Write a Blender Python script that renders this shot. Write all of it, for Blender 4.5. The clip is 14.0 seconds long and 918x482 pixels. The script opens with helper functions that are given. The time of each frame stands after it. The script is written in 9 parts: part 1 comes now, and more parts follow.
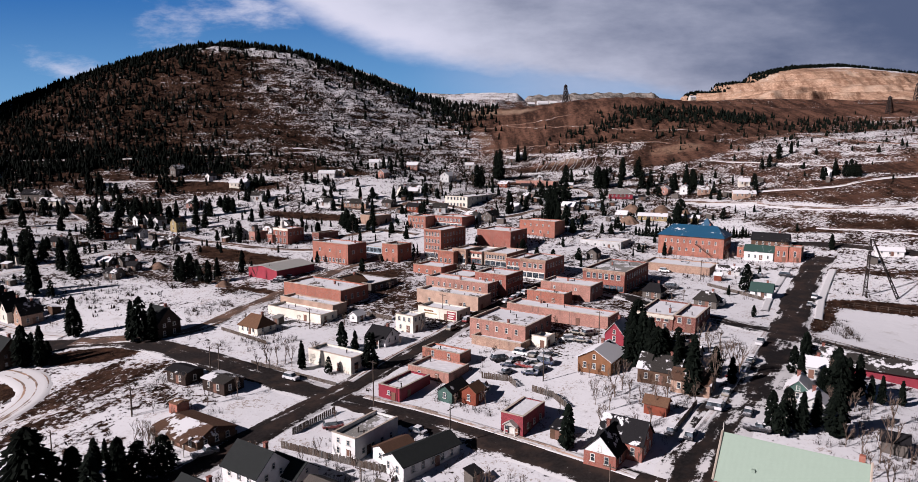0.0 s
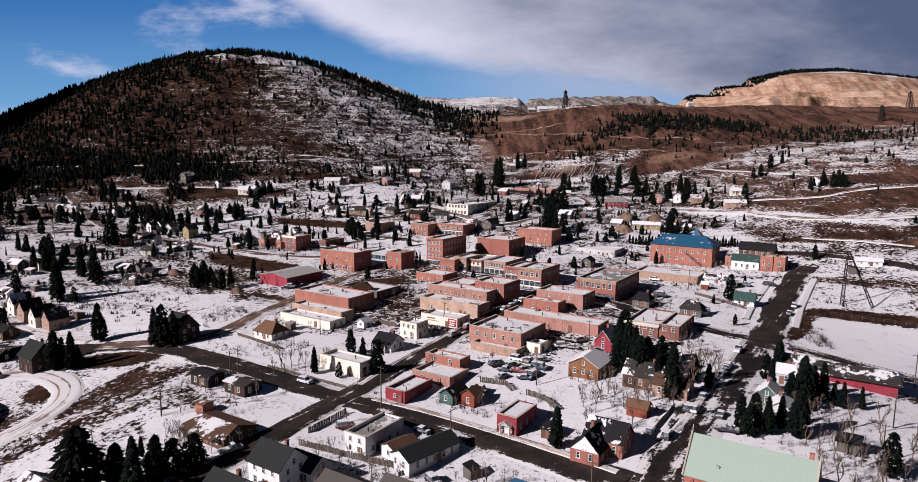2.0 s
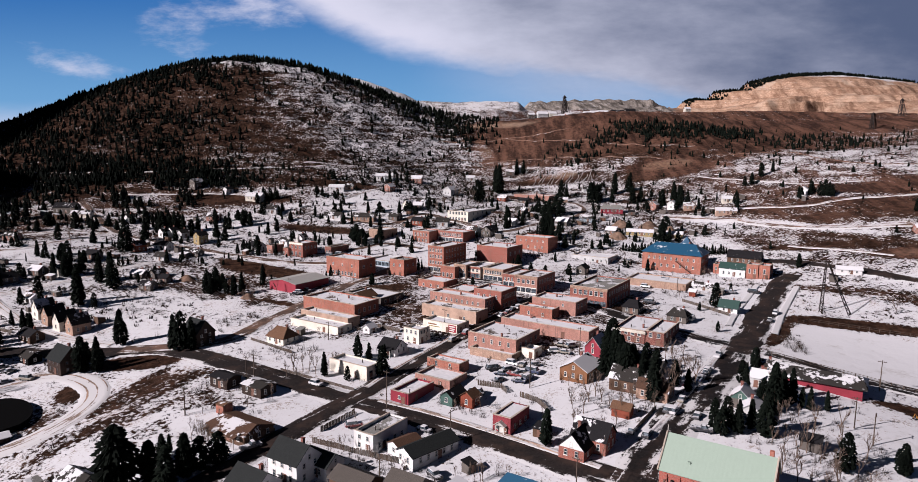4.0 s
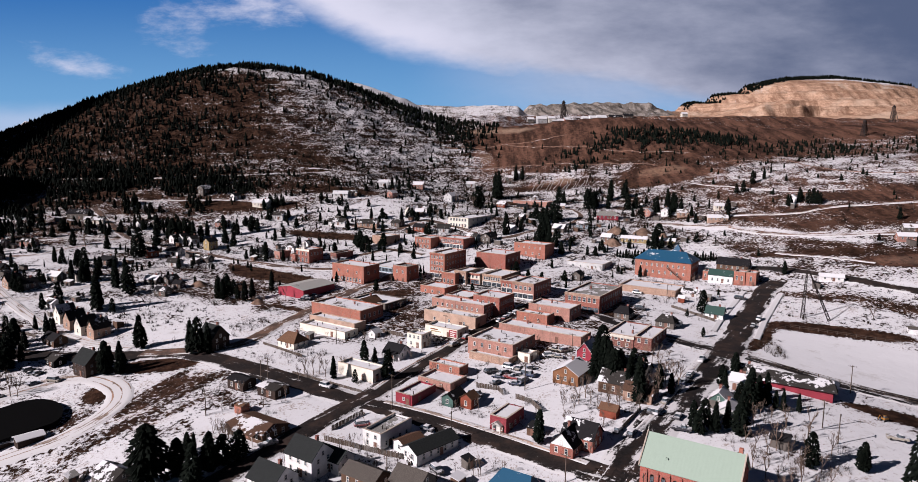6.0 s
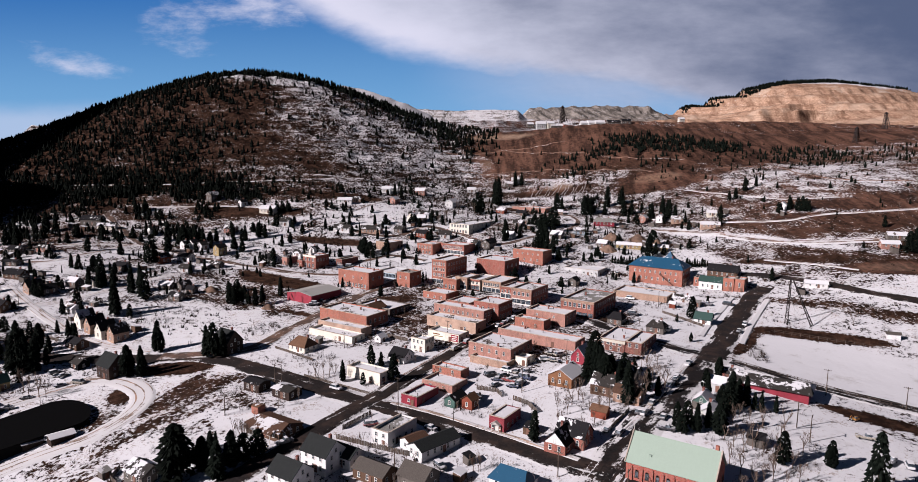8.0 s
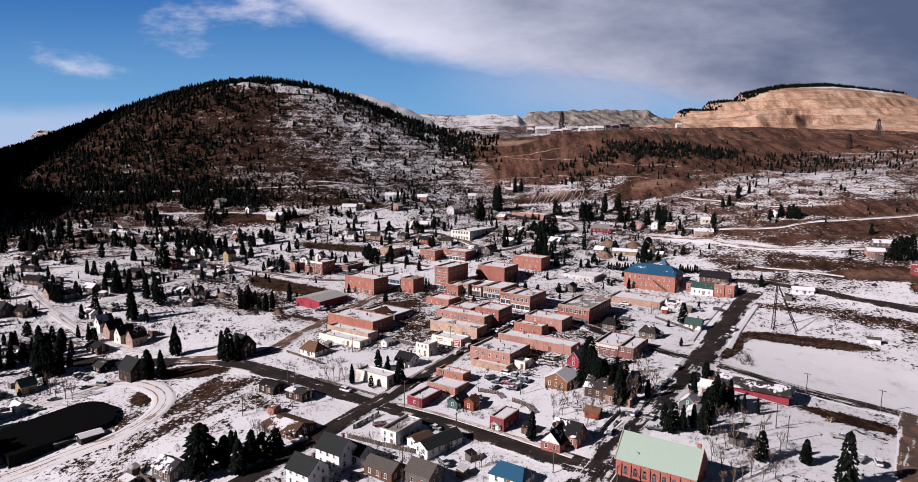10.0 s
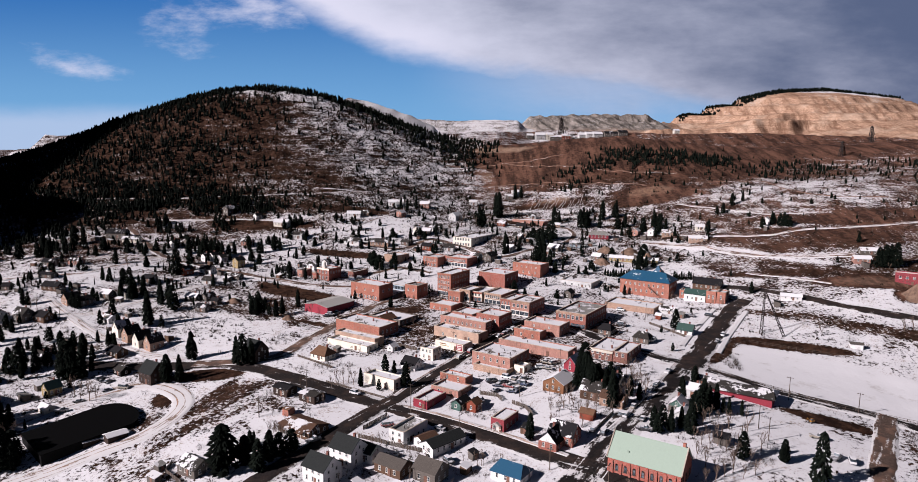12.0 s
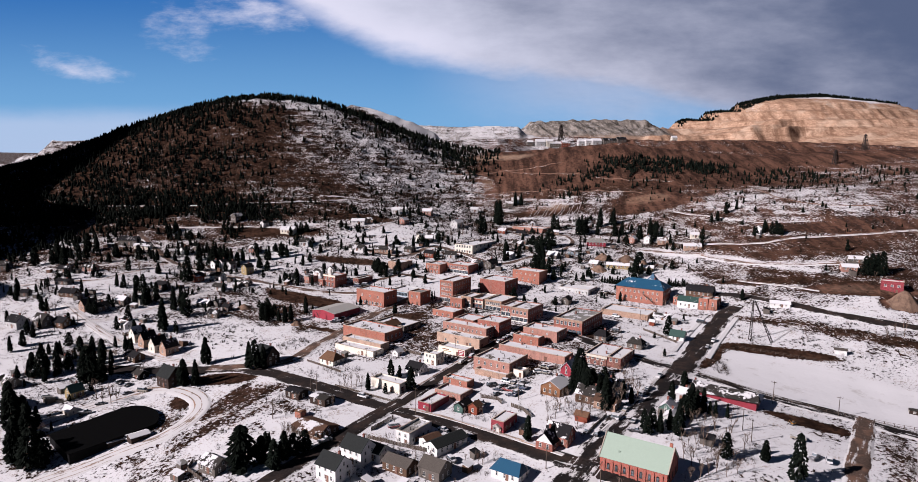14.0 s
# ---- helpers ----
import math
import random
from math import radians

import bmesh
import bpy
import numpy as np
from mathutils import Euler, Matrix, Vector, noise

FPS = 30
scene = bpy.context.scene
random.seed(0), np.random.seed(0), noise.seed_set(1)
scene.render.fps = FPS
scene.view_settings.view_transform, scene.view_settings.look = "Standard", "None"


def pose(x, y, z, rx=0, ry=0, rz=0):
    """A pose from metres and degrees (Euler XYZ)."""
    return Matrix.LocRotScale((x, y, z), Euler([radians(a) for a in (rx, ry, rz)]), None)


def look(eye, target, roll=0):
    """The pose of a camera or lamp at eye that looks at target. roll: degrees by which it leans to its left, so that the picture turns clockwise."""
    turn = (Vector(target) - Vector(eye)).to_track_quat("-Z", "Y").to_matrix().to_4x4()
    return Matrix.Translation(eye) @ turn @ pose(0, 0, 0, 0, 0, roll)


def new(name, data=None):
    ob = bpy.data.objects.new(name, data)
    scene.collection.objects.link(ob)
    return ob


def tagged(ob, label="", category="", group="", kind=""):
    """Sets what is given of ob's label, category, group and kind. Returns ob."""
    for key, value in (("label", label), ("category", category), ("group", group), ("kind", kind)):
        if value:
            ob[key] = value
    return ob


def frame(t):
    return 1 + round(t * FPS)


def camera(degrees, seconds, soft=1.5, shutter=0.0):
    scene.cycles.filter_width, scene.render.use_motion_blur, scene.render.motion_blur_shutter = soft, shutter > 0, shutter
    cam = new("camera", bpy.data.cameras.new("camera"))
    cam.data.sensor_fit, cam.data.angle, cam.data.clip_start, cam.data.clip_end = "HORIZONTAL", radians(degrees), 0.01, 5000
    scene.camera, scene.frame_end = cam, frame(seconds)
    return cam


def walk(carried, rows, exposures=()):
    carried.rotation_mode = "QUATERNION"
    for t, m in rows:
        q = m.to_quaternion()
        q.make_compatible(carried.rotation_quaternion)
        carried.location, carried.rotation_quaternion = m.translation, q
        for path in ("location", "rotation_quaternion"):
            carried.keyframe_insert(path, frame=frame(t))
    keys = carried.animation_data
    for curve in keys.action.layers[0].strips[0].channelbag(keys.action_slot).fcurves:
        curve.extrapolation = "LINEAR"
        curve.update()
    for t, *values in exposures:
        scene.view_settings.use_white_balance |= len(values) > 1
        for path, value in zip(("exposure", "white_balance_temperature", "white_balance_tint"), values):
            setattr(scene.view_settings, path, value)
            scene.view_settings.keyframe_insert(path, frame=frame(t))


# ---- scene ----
cam = camera(70.0, 14.0, 0.65)
PATH = [
    (0, (-0.14, -0.40, 74.76), (-17.0, 989.8, -63.8), 0.26),
    (1, (0.01, -7.67, 78.05), (-17.9, 982.5, -60.8), 0.37),
    (2, (0.27, -14.91, 81.30), (-18.5, 975.2, -58.0), 0.45),
    (3, (0.57, -22.14, 84.52), (-18.9, 967.9, -55.1), 0.52),
    (4, (0.85, -29.36, 87.70), (-19.1, 960.6, -52.3), 0.57),
    (5, (1.06, -36.58, 90.86), (-19.3, 953.3, -49.4), 0.61),
    (6, (1.17, -43.79, 93.99), (-19.5, 946.1, -46.5), 0.64),
    (7, (1.16, -51.02, 97.10), (-19.8, 938.8, -43.4), 0.66),
    (8, (1.03, -58.25, 100.19), (-20.1, 931.6, -40.2), 0.68),
    (9, (0.79, -65.50, 103.25), (-20.6, 924.4, -36.7), 0.69),
    (10, (0.47, -72.76, 106.31), (-21.1, 917.2, -33.1), 0.70),
    (11, (0.10, -80.05, 109.35), (-21.8, 910.1, -29.2), 0.71),
    (12, (-0.25, -87.38, 112.38), (-22.5, 902.9, -24.9), 0.72),
    (13, (-0.53, -94.73, 115.40), (-23.3, 895.7, -20.4), 0.74),
    (14, (-0.64, -102.13, 118.42), (-24.0, 888.6, -15.4), 0.77),
]
walk(cam, [(t, look(eye, target, roll)) for t, eye, target, roll in PATH], [(0, 0.84, 6080, 20), (14, 0.93, 6090, 20)])

# ---------------------------------------------------------------- sky and sun
SUN_AZ, SUN_EL = radians(-116), radians(29)
world = bpy.data.worlds.new("sky")
scene.world = world
world.use_nodes = True
wn = world.node_tree
wn.nodes.clear()


def wmath(op, a, b=None, clamp=False):
    n = wn.nodes.new("ShaderNodeMath")
    n.operation, n.use_clamp = op, clamp
    for k, v in enumerate((a, b)):
        if v is None:
            continue
        if isinstance(v, (int, float)):
            n.inputs[k].default_value = v
        else:
            wn.links.new(v, n.inputs[k])
    return n.outputs[0]


def wstep(v, lo, hi):
    n = wn.nodes.new("ShaderNodeMapRange")
    n.interpolation_type = "SMOOTHSTEP"
    wn.links.new(v, n.inputs["Value"])
    n.inputs["From Min"].default_value, n.inputs["From Max"].default_value = lo, hi
    return n.outputs["Result"]


def wmix(fac, a, b):
    n = wn.nodes.new("ShaderNodeMix")
    n.data_type = "RGBA"
    for socket, v in ((n.inputs[0], fac), (n.inputs[6], a), (n.inputs[7], b)):
        if isinstance(v, (int, float)):
            socket.default_value = v
        elif isinstance(v, tuple):
            socket.default_value = (*v, 1)
        else:
            wn.links.new(v, socket)
    return n.outputs[2]


def wnoise(vec, scale, detail, rough, stretch=(1, 1, 1)):
    m = wn.nodes.new("ShaderNodeMapping")
    m.inputs["Scale"].default_value = stretch
    wn.links.new(vec, m.inputs["Vector"])
    n = wn.nodes.new("ShaderNodeTexNoise")
    n.inputs["Scale"].default_value, n.inputs["Detail"].default_value, n.inputs["Roughness"].default_value = scale, detail, rough
    wn.links.new(m.outputs[0], n.inputs["Vector"])
    return n.outputs["Fac"]


sky = wn.nodes.new("ShaderNodeTexSky")
sky.sky_type, sky.sun_disc, sky.sun_elevation, sky.sun_rotation = "NISHITA", False, SUN_EL, SUN_AZ
sky.altitude, sky.air_density, sky.dust_density, sky.ozone_density = 2900, 1.0, 0.3, 2.5
coords = wn.nodes.new("ShaderNodeTexCoord").outputs["Generated"]
parts = wn.nodes.new("ShaderNodeSeparateXYZ")
wn.links.new(coords, parts.inputs[0])
ahead = wmath("MAXIMUM", wmath("ABSOLUTE", parts.outputs[1]), 0.08)
east = wmath("DIVIDE", parts.outputs[0], ahead)
up = wmath("DIVIDE", parts.outputs[2], ahead)
flat = wn.nodes.new("ShaderNodeCombineXYZ")
wn.links.new(east, flat.inputs[0])
wn.links.new(up, flat.inputs[1])
flat = flat.outputs[0]
wisps = wnoise(flat, 5.0, 8, 0.62, (1.0, 2.6, 1))
billow = wnoise(flat, 2.6, 7, 0.6, (1.0, 2.6, 1))
# the edge of the great cloud: steep on the west, then nearly level
steep = wmath("SUBTRACT", 0.066, wmath("MULTIPLY", east, 0.525))
level = wmath("SUBTRACT", 0.112, wmath("MULTIPLY", east, 0.16))
over = wmath("SUBTRACT", up, wmath("MAXIMUM", steep, level))
over = wmath("ADD", over, wmath("MULTIPLY", wmath("SUBTRACT", wisps, 0.5), 0.06))
great = wstep(over, -0.012, 0.035)
veil = wmath("MULTIPLY", wstep(east, -0.12, 0.25), wstep(wmath("ADD", up, wmath("MULTIPLY", wisps, 0.10)), 0.06, 0.17))
great = wmath("MAXIMUM", great, wmath("MULTIPLY", veil, 0.75))
tuft_x, tuft_y = wmath("DIVIDE", wmath("ADD", east, 0.385), 0.12), wmath("DIVIDE", wmath("SUBTRACT", up, 0.198), 0.05)
tuft = wstep(wmath("ADD", wmath("SUBTRACT", 1.0, wmath("ADD", wmath("MULTIPLY", tuft_x, tuft_x), wmath("MULTIPLY", tuft_y, tuft_y))), wmath("MULTIPLY", wmath("SUBTRACT", wisps, 0.50), 8.0)), 0.0, 2.2)
side_x, side_y = wmath("DIVIDE", wmath("ADD", east, 0.60), 0.16), wmath("DIVIDE", wmath("SUBTRACT", wmath("ADD", up, wmath("MULTIPLY", east, 0.30)), -0.06), 0.024)
side_tuft = wstep(wmath("ADD", wmath("SUBTRACT", 1.0, wmath("ADD", wmath("MULTIPLY", side_x, side_x), wmath("MULTIPLY", side_y, side_y))), wmath("MULTIPLY", wmath("SUBTRACT", wisps, 0.56), 8.0)), 0.0, 2.4)
low_bank = wmath("MULTIPLY", wstep(wmath("ADD", up, wmath("MULTIPLY", wisps, 0.03)), 0.085, 0.045), wstep(east, -0.2, -0.5))
small = wmath("MAXIMUM", wmath("MULTIPLY", wmath("MAXIMUM", tuft, side_tuft), 0.9), wmath("MULTIPLY", low_bank, 0.4))
cloud = wmath("MAXIMUM", great, small, True)
shade = wstep(wmath("ADD", wmath("ADD", wmath("MULTIPLY", east, 0.55), wmath("MULTIPLY", up, 1.0)), wmath("MULTIPLY", wmath("SUBTRACT", billow, 0.5), 0.6)), 0.02, 0.52)
grey = wmix(shade, (8.8, 9.1, 10.0), (1.3, 1.75, 2.8))
edge_light = wmath("MULTIPLY", wstep(over, 0.10, 0.02), wstep(east, 0.05, -0.12))
grey = wmix(wmath("MULTIPLY", edge_light, 0.6), grey, (10.5, 10.4, 11.2))
high = wstep(parts.outputs[2], 0.22, 0.55)
deep = wmix(wstep(up, 0.02, 0.27), (2.2, 5.4, 8.6), (0.25, 1.95, 5.6))
deep = wmix(high, deep, (0.035, 0.085, 0.25))
back = wstep(parts.outputs[1], 0.10, -0.25)
aside = wmath("MAXIMUM", back, wstep(wmath("ABSOLUTE", east), 0.85, 2.4))
deep = wmix(wmath("MULTIPLY", aside, 0.85), deep, (0.04, 0.095, 0.27))
blue = wmix(0.90, sky.outputs[0], deep)
cloud = wmath("MULTIPLY", cloud, wmath("SUBTRACT", 1.0, wmath("MAXIMUM", wmath("MULTIPLY", high, 0.95), aside)))
bg = wn.nodes.new("ShaderNodeBackground")
bg.inputs["Strength"].default_value = 0.04
wout = wn.nodes.new("ShaderNodeOutputWorld")
wn.links.new(wmix(cloud, blue, grey), bg.inputs[0])
wn.links.new(bg.outputs[0], wout.inputs[0])
sun = new("sun", bpy.data.lights.new("sun", "SUN"))
sun.data.energy, sun.data.angle, sun.data.color = 5.0, radians(0.5), (1.0, 0.92, 0.84)
sun.matrix_world = look((math.sin(SUN_AZ) * math.cos(SUN_EL), math.cos(SUN_AZ) * math.cos(SUN_EL), math.sin(SUN_EL)), (0, 0, 0))


MOUNTAIN_SWELLS = [-5.2, -4.8, -5, 2.1, -4.4, 1.4, -0.5, 12.6, 8.1, 1.6, 4.6, 12.6, 1.1, 8.9, 2.7, 16.9, 9.7, -0.3, 13.4, 25.3, 20.1, 11.3, 21.5, -5.6, 5.6, -11.6, 8.6, -18.5, 3.9, -0.8, 0.7, 12.7, 10.7, -7.6, 4.1, 20.8, 26.6, 3.9, -16.3, 23.7, 4.2, -6.4, 9.7, 10.9, -19.9, 19.5, 32.3, 63.1, 46.8, 31.3, 28, 26.7, 29.9, 30, 14.2, 25.8, 17.1, -8.6, -13.5, -3.7, -8.4, -8.4, -3.1, -4.1, -3.1, 1.9, -6.1, -12.3, 1.2, -4.1, -2.4, -1.6, 0.7, -2.7, -2.2, -3.9, -2.3]
TOWN_SWELLS = [-17.9, -8.3, -10.4, 1.6, -6.1, -0.6, -9.1, -3.1, -12.3, 3.7, -0.4, -2.8, 5.5, -3.3, 8, 2.8, 5.2, 1.9, -3.3, -3.7, -2.7, 2.3, -3.8, 2.4, -5, -5.9, -4.1, -1.2, 0.4, 0.7, 2.6, 3.4, 5.1, 5.5, 4.1, 0.3, 5.7, 2.2, 0.1, -0.4, -0.8, -3.1, -3.4, 4.1, 5.2, 1.9, -2.9, 2, 0.9, 0.9, 3.8, -1.4, 1.3, 0.4, 0.9, -4.3, -3.9, -7.5, -2.4, 2.4, -3.5, -0.7, -1.3, 4.6, 0.8, 0.7, 2.4, 2.9, -0.4, -4.3, 0.8, 3.4]
RIDGES = [
    ([(-999, 1040, 65), (-817, 1040, 91), (-793, 1045, 106), (-771, 1045, 107), (-748, 1050, 130), (-648, 1060, 132), (-565, 1060, 110)], 0.55, 0.4, 0),
    ([(-228, 915, 170), (-192, 915, 190), (-157, 918, 183), (-104, 930, 166), (-63, 940, 148), (-40, 950, 117)], 0.5, 0.5, 0),
    ([(-182, 1080, 150), (-118, 1075, 167), (-77, 1080, 165), (-15, 1085, 165), (74, 1090, 167), (90, 1090, 154), (153, 1090, 142)], 0.6, 0.4, 0),
    ([(-64, 880, 136), (-29, 880, 136), (32, 890, 139), (81, 960, 141), (139, 980, 146), (216, 940, 142), (295, 900, 139), (382, 900, 142), (497, 870, 139), (566, 820, 135), (694, 800, 127)], 0.3, -0.012, 20),
    ([(94, 1500, 166), (128, 1500, 194), (247, 1500, 200), (400, 1500, 202), (435, 1500, 195), (459, 1510, 193), (548, 1530, 218), (635, 1540, 244), (722, 1550, 263), (840, 1560, 269), (948, 1550, 257), (1056, 1540, 244), (1247, 1530, 226)], 0.21, 0.3, 0),
]
SNOW_PATCHES = []
SNOW_PATCHES += [
    (-300, 455, 120, 42, 0, 0.42, 0.6),
    (-330, 390, 70, 40, 0, 0.44, 0.6),
    (170, 665, 170, 85, -4, 0.1, 0.25),
    (330, 640, 140, 70, 0, 0.14, 0.4),
    (-320, 600, 150, 120, 0, 0.34, 0.5),
    (-90, 640, 110, 75, -20, 0.5, 0.45),
    (-225, 706, 75, 30, 0, 0.56, 0.4),
    (-120, 960, 110, 55, 0, 0.8, 0.3),
    (0, 1080, 110, 50, 0, 0.55, 0.3),
    # less snow among the blocks: slush, and their cast shade painted as bare ground
    (20, 250, 75, 75, 0, 0.47, 0.5),
    (-140, 300, 60, 40, 0, 0.52, 0.5),
    (650, 1150, 420, 260, 0, 0.16, 0.3),
    (260, 1420, 180, 180, 0, 0.36, 0.3),
    (860, 1540, 120, 40, 0, 0.75, 0.4),
]
SNOW_PATCHES += [
    (-740, 1050, 140, 60, 0, 0.5, 0.3),
    (-118, 322, 26, 6, -30, 0.12, 0.4),
    (-97, 307, 14, 6, -30, 0.2, 0.5),
    (-113, 193, 15, 5, 0, 0.18, 0.4),
    (-96, 174, 14, 6, 30, 0.42, 0.6),
    (-67, 152, 16, 5, -32, 0.46, 0.6),
    (-81, 160, 14, 6, 20, 0.42, 0.6),
    (-172, 452, 45, 7, 0, 0.3, 0.5),
    (-102, 488, 26, 7, 0, 0.2, 0.5),
    (-97, 402, 30, 6, -10, 0.2, 0.5),
    (224, 365, 36, 9, 0, 0.36, 0.5),
    (159, 271, 45, 5, -24, 0.4, 0.5),
]
SNOW_PATCHES += [
    (210, 245, 40, 6, -20, 0.4, 0.5),
    (133, 150, 16, 4, -24, 0.15, 0.4),
    (75, 551, 36, 10, 0, 0.3, 0.5),
    (50, 499, 26, 7, 0, 0.2, 0.5),
    (198, 322, 60, 6, -20, 0.33, 0.5),
    (259, 361, 60, 12, -10, 0.38, 0.5),
    (-63, 143, 14, 6, -32, 0.48, 0.6),
    (-42, 281, 10, 6, 0, 0.3, 0.5),
    (160, 189, 64, 25, -27, 1.4, 0.1),
    (152, 229, 34, 5, -14, 0.05, 0.4),
    (189, 528, 52, 14, 0, 0.04, 0.3),
    (237, 298, 32, 8, -10, 0.0, 0.3),
]
SNOW_PATCHES += [
    (251, 279, 12, 7, 0, 0.05, 0.4),
    (169, 152, 9, 5, -40, 0.3, 0.5),
    (280, 485, 110, 70, 0, 0.49, 0.5),
    (400, 600, 110, 60, 0, 0.43, 0.5),
    (168, 546, 30, 13, 0, 0.12, 0.5),
    (273, 400, 45, 14, 0, 0.26, 0.6),
    (154, 411, 34, 6, -46, 0.62, 0.5),
    (192, 367, 33, 5, -55, 0.62, 0.5),
    (225, 330, 25, 4, -45, 0.56, 0.5),
    (170, 326, 31, 3, -44, 0.60, 0.5),
    (225, 347, 34, 3, -22, 0.54, 0.5),
    (169, 376, 31, 4, -59, 0.52, 0.5),
]
SNOW_PATCHES += [
    (104, 418, 25, 6, 17, 0.50, 0.5),
    (241, 398, 47, 5, -28, 0.50, 0.5),
    (-106, 146, 48, 16, 50, 0.56, 0.7),
    (-95, 164, 22, 1.6, -117, 0.45, 0.8),
    (-96, 144, 19, 1.4, -120, 0.45, 0.8),
    (-105, 158, 7, 2.0, -131, 0.45, 0.8),
    (-109, 135, 16, 1.2, -127, 0.45, 0.8),
    (-107, 169, 16, 2.2, -104, 0.45, 0.8),
    (-102, 180, 8, 1.6, -116, 0.70, 0.8),
    (-58, 150, 11, 2.0, -17, 0.45, 0.8),
    (-76, 144, 5, 6.0, -17, 0.85, 0.5),
    (-45, 156, 6, 5.0, -25, 0.80, 0.5),
]
SNOW_PATCHES += [
    (-98, 133, 15, 5.0, 57, 0.66, 0.8),
    (-101, 114, 6, 4.0, 45, 0.66, 0.8),
    (-109, 315, 28, 7.0, -22, 0.16, 0.5),
    (-100, 259, 12, 5.0, 65, 0.25, 0.8),
    (-113, 274, 9, 4.0, 50, 0.40, 0.8),
    (-135, 281, 11, 4.0, -25, 0.42, 0.8),
    (-85, 258, 12, 2.0, -27, 0.20, 0.8),
    (0, 152, 62, 44, -32, 0.72, 0.5),
    (106, 124, 34, 22, 0, 0.70, 0.6),
    (108, 245, 36, 26, 58, 0.72, 0.5),
    (-52, 195, 30, 10, -32, 0.74, 0.5),
    (-130, 240, 50, 30, -20, 0.64, 0.6),
]
SNOW_PATCHES += [
    (-118, 195, 19, 5, 2, 0.12, 0.5),
    (-101, 174, 11, 8, 45, 0.36, 0.7),
    (-129, 171, 7, 3, -50, 0.20, 0.5),
    (-96, 190, 7, 5, 0, 0.62, 0.7),
    (117, 213, 4, 22, -35, 0.36, 0.5),
    (158, 133, 5, 24, -28, 0.52, 0.5),
]
TONE_PATCHES = [
    (189, 528, 52, 14, 0, 0.4, 0.3),
    (237, 298, 32, 8, -10, 0.62, 0.3),
    (251, 279, 12, 7, 0, 0.62, 0.4),
    (30, 697, 48, 13, 0, 0.72, 0.5),
    (13, 634, 9, 13, 0, 0.70, 0.6),
    (168, 546, 30, 13, 0, 0.68, 0.5),
    (77, 561, 26, 12, 0, 0.70, 0.5),
    (273, 403, 50, 20, 0, 0.5, 0.6),
]


def smooth(a, b, v):
    s = np.clip((v - a) / (b - a), 0.0, 1.0)
    return s * s * (3 - 2 * s)


def swells(x, y, x0, dx, nx, y0, dy, ny, r, heights):
    """Soft swells on an even lattice, of the given heights."""
    z = np.zeros_like(x)
    for k, h in enumerate(heights):
        if h:
            z += h * np.exp(-((x - x0 - k % nx * dx) ** 2 + (y - y0 - k // nx * dy) ** 2) / (2 * r * r))
    return z


def ridge(x, y, crest, front, back, flat=0.0):
    """A ridge along a crest of (x, y, z) stations, with its slopes before and behind."""
    cx, cy, cz = zip(*crest)
    yc, zc = np.interp(x, cx, cy), np.interp(x, cx, cz)
    zc = zc - 0.7 * (np.maximum(cx[0] - x, 0) + np.maximum(x - cx[-1], 0))
    off = y - yc
    return zc - np.where(off < 0, front * np.maximum(-off - flat, 0), back * off)


def height(x, y):
    """The lie of the land."""
    x, y = np.asarray(x, float), np.asarray(y, float)
    z = 12 + 60 * smooth(200, 800, y)
    z = z + swells(x, y, -630, 126, 11, 390, 88, 7, 95, MOUNTAIN_SWELLS)
    z = z + swells(x, y, -270, 67.5, 9, 60, 60, 8, 58, TOWN_SWELLS)
    # hills added to the west, mostly unseen, to shade outer streets and mountain flank
    for cx, cy, r, h in ((-640, 130, 100, 205), (-650, 310, 66, 168), (-850, 415, 112, 310), (-1010, 560, 150, 330)):
        z = z + h * np.exp(-((x - cx) ** 2 + (y - cy) ** 2) / (2 * r * r))
    far = np.full_like(z, -400.0)
    for crest, front, back, flat in RIDGES:
        far = np.maximum(far, ridge(x, y, crest, front, back, flat))
    far = np.where(y > 780, far, -400)
    k = 6.0
    m = np.maximum(z, far)
    z = m + k * np.log(np.exp((z - m) / k) + np.exp((far - m) / k))
    return z


# ---------------------------------------------------------------- materials
def nodes_of(name):
    m = bpy.data.materials.new(name)
    m.use_nodes = True
    nt = m.node_tree
    return m, nt, nt.nodes["Principled BSDF"]


def add(nt, kind, **values):
    n = nt.nodes.new(kind)
    for key, value in values.items():
        n.inputs[key.replace("_", " ")].default_value = value
    return n


def noise_node(nt, vec, scale, detail=4.0, rough=0.6):
    n = add(nt, "ShaderNodeTexNoise", Scale=scale, Detail=detail, Roughness=rough)
    nt.links.new(vec, n.inputs["Vector"])
    return n.outputs["Fac"]


def maths(nt, op, a, b=None, c=None, clamp=False):
    n = nt.nodes.new("ShaderNodeMath")
    n.operation, n.use_clamp = op, clamp
    for k, v in enumerate((a, b, c)):
        if v is None:
            continue
        if isinstance(v, (int, float)):
            n.inputs[k].default_value = v
        else:
            nt.links.new(v, n.inputs[k])
    return n.outputs[0]


def step_node(nt, v, lo, hi):
    n = nt.nodes.new("ShaderNodeMapRange")
    n.interpolation_type = "SMOOTHSTEP"
    nt.links.new(v, n.inputs["Value"])
    n.inputs["From Min"].default_value, n.inputs["From Max"].default_value = lo, hi
    return n.outputs["Result"]


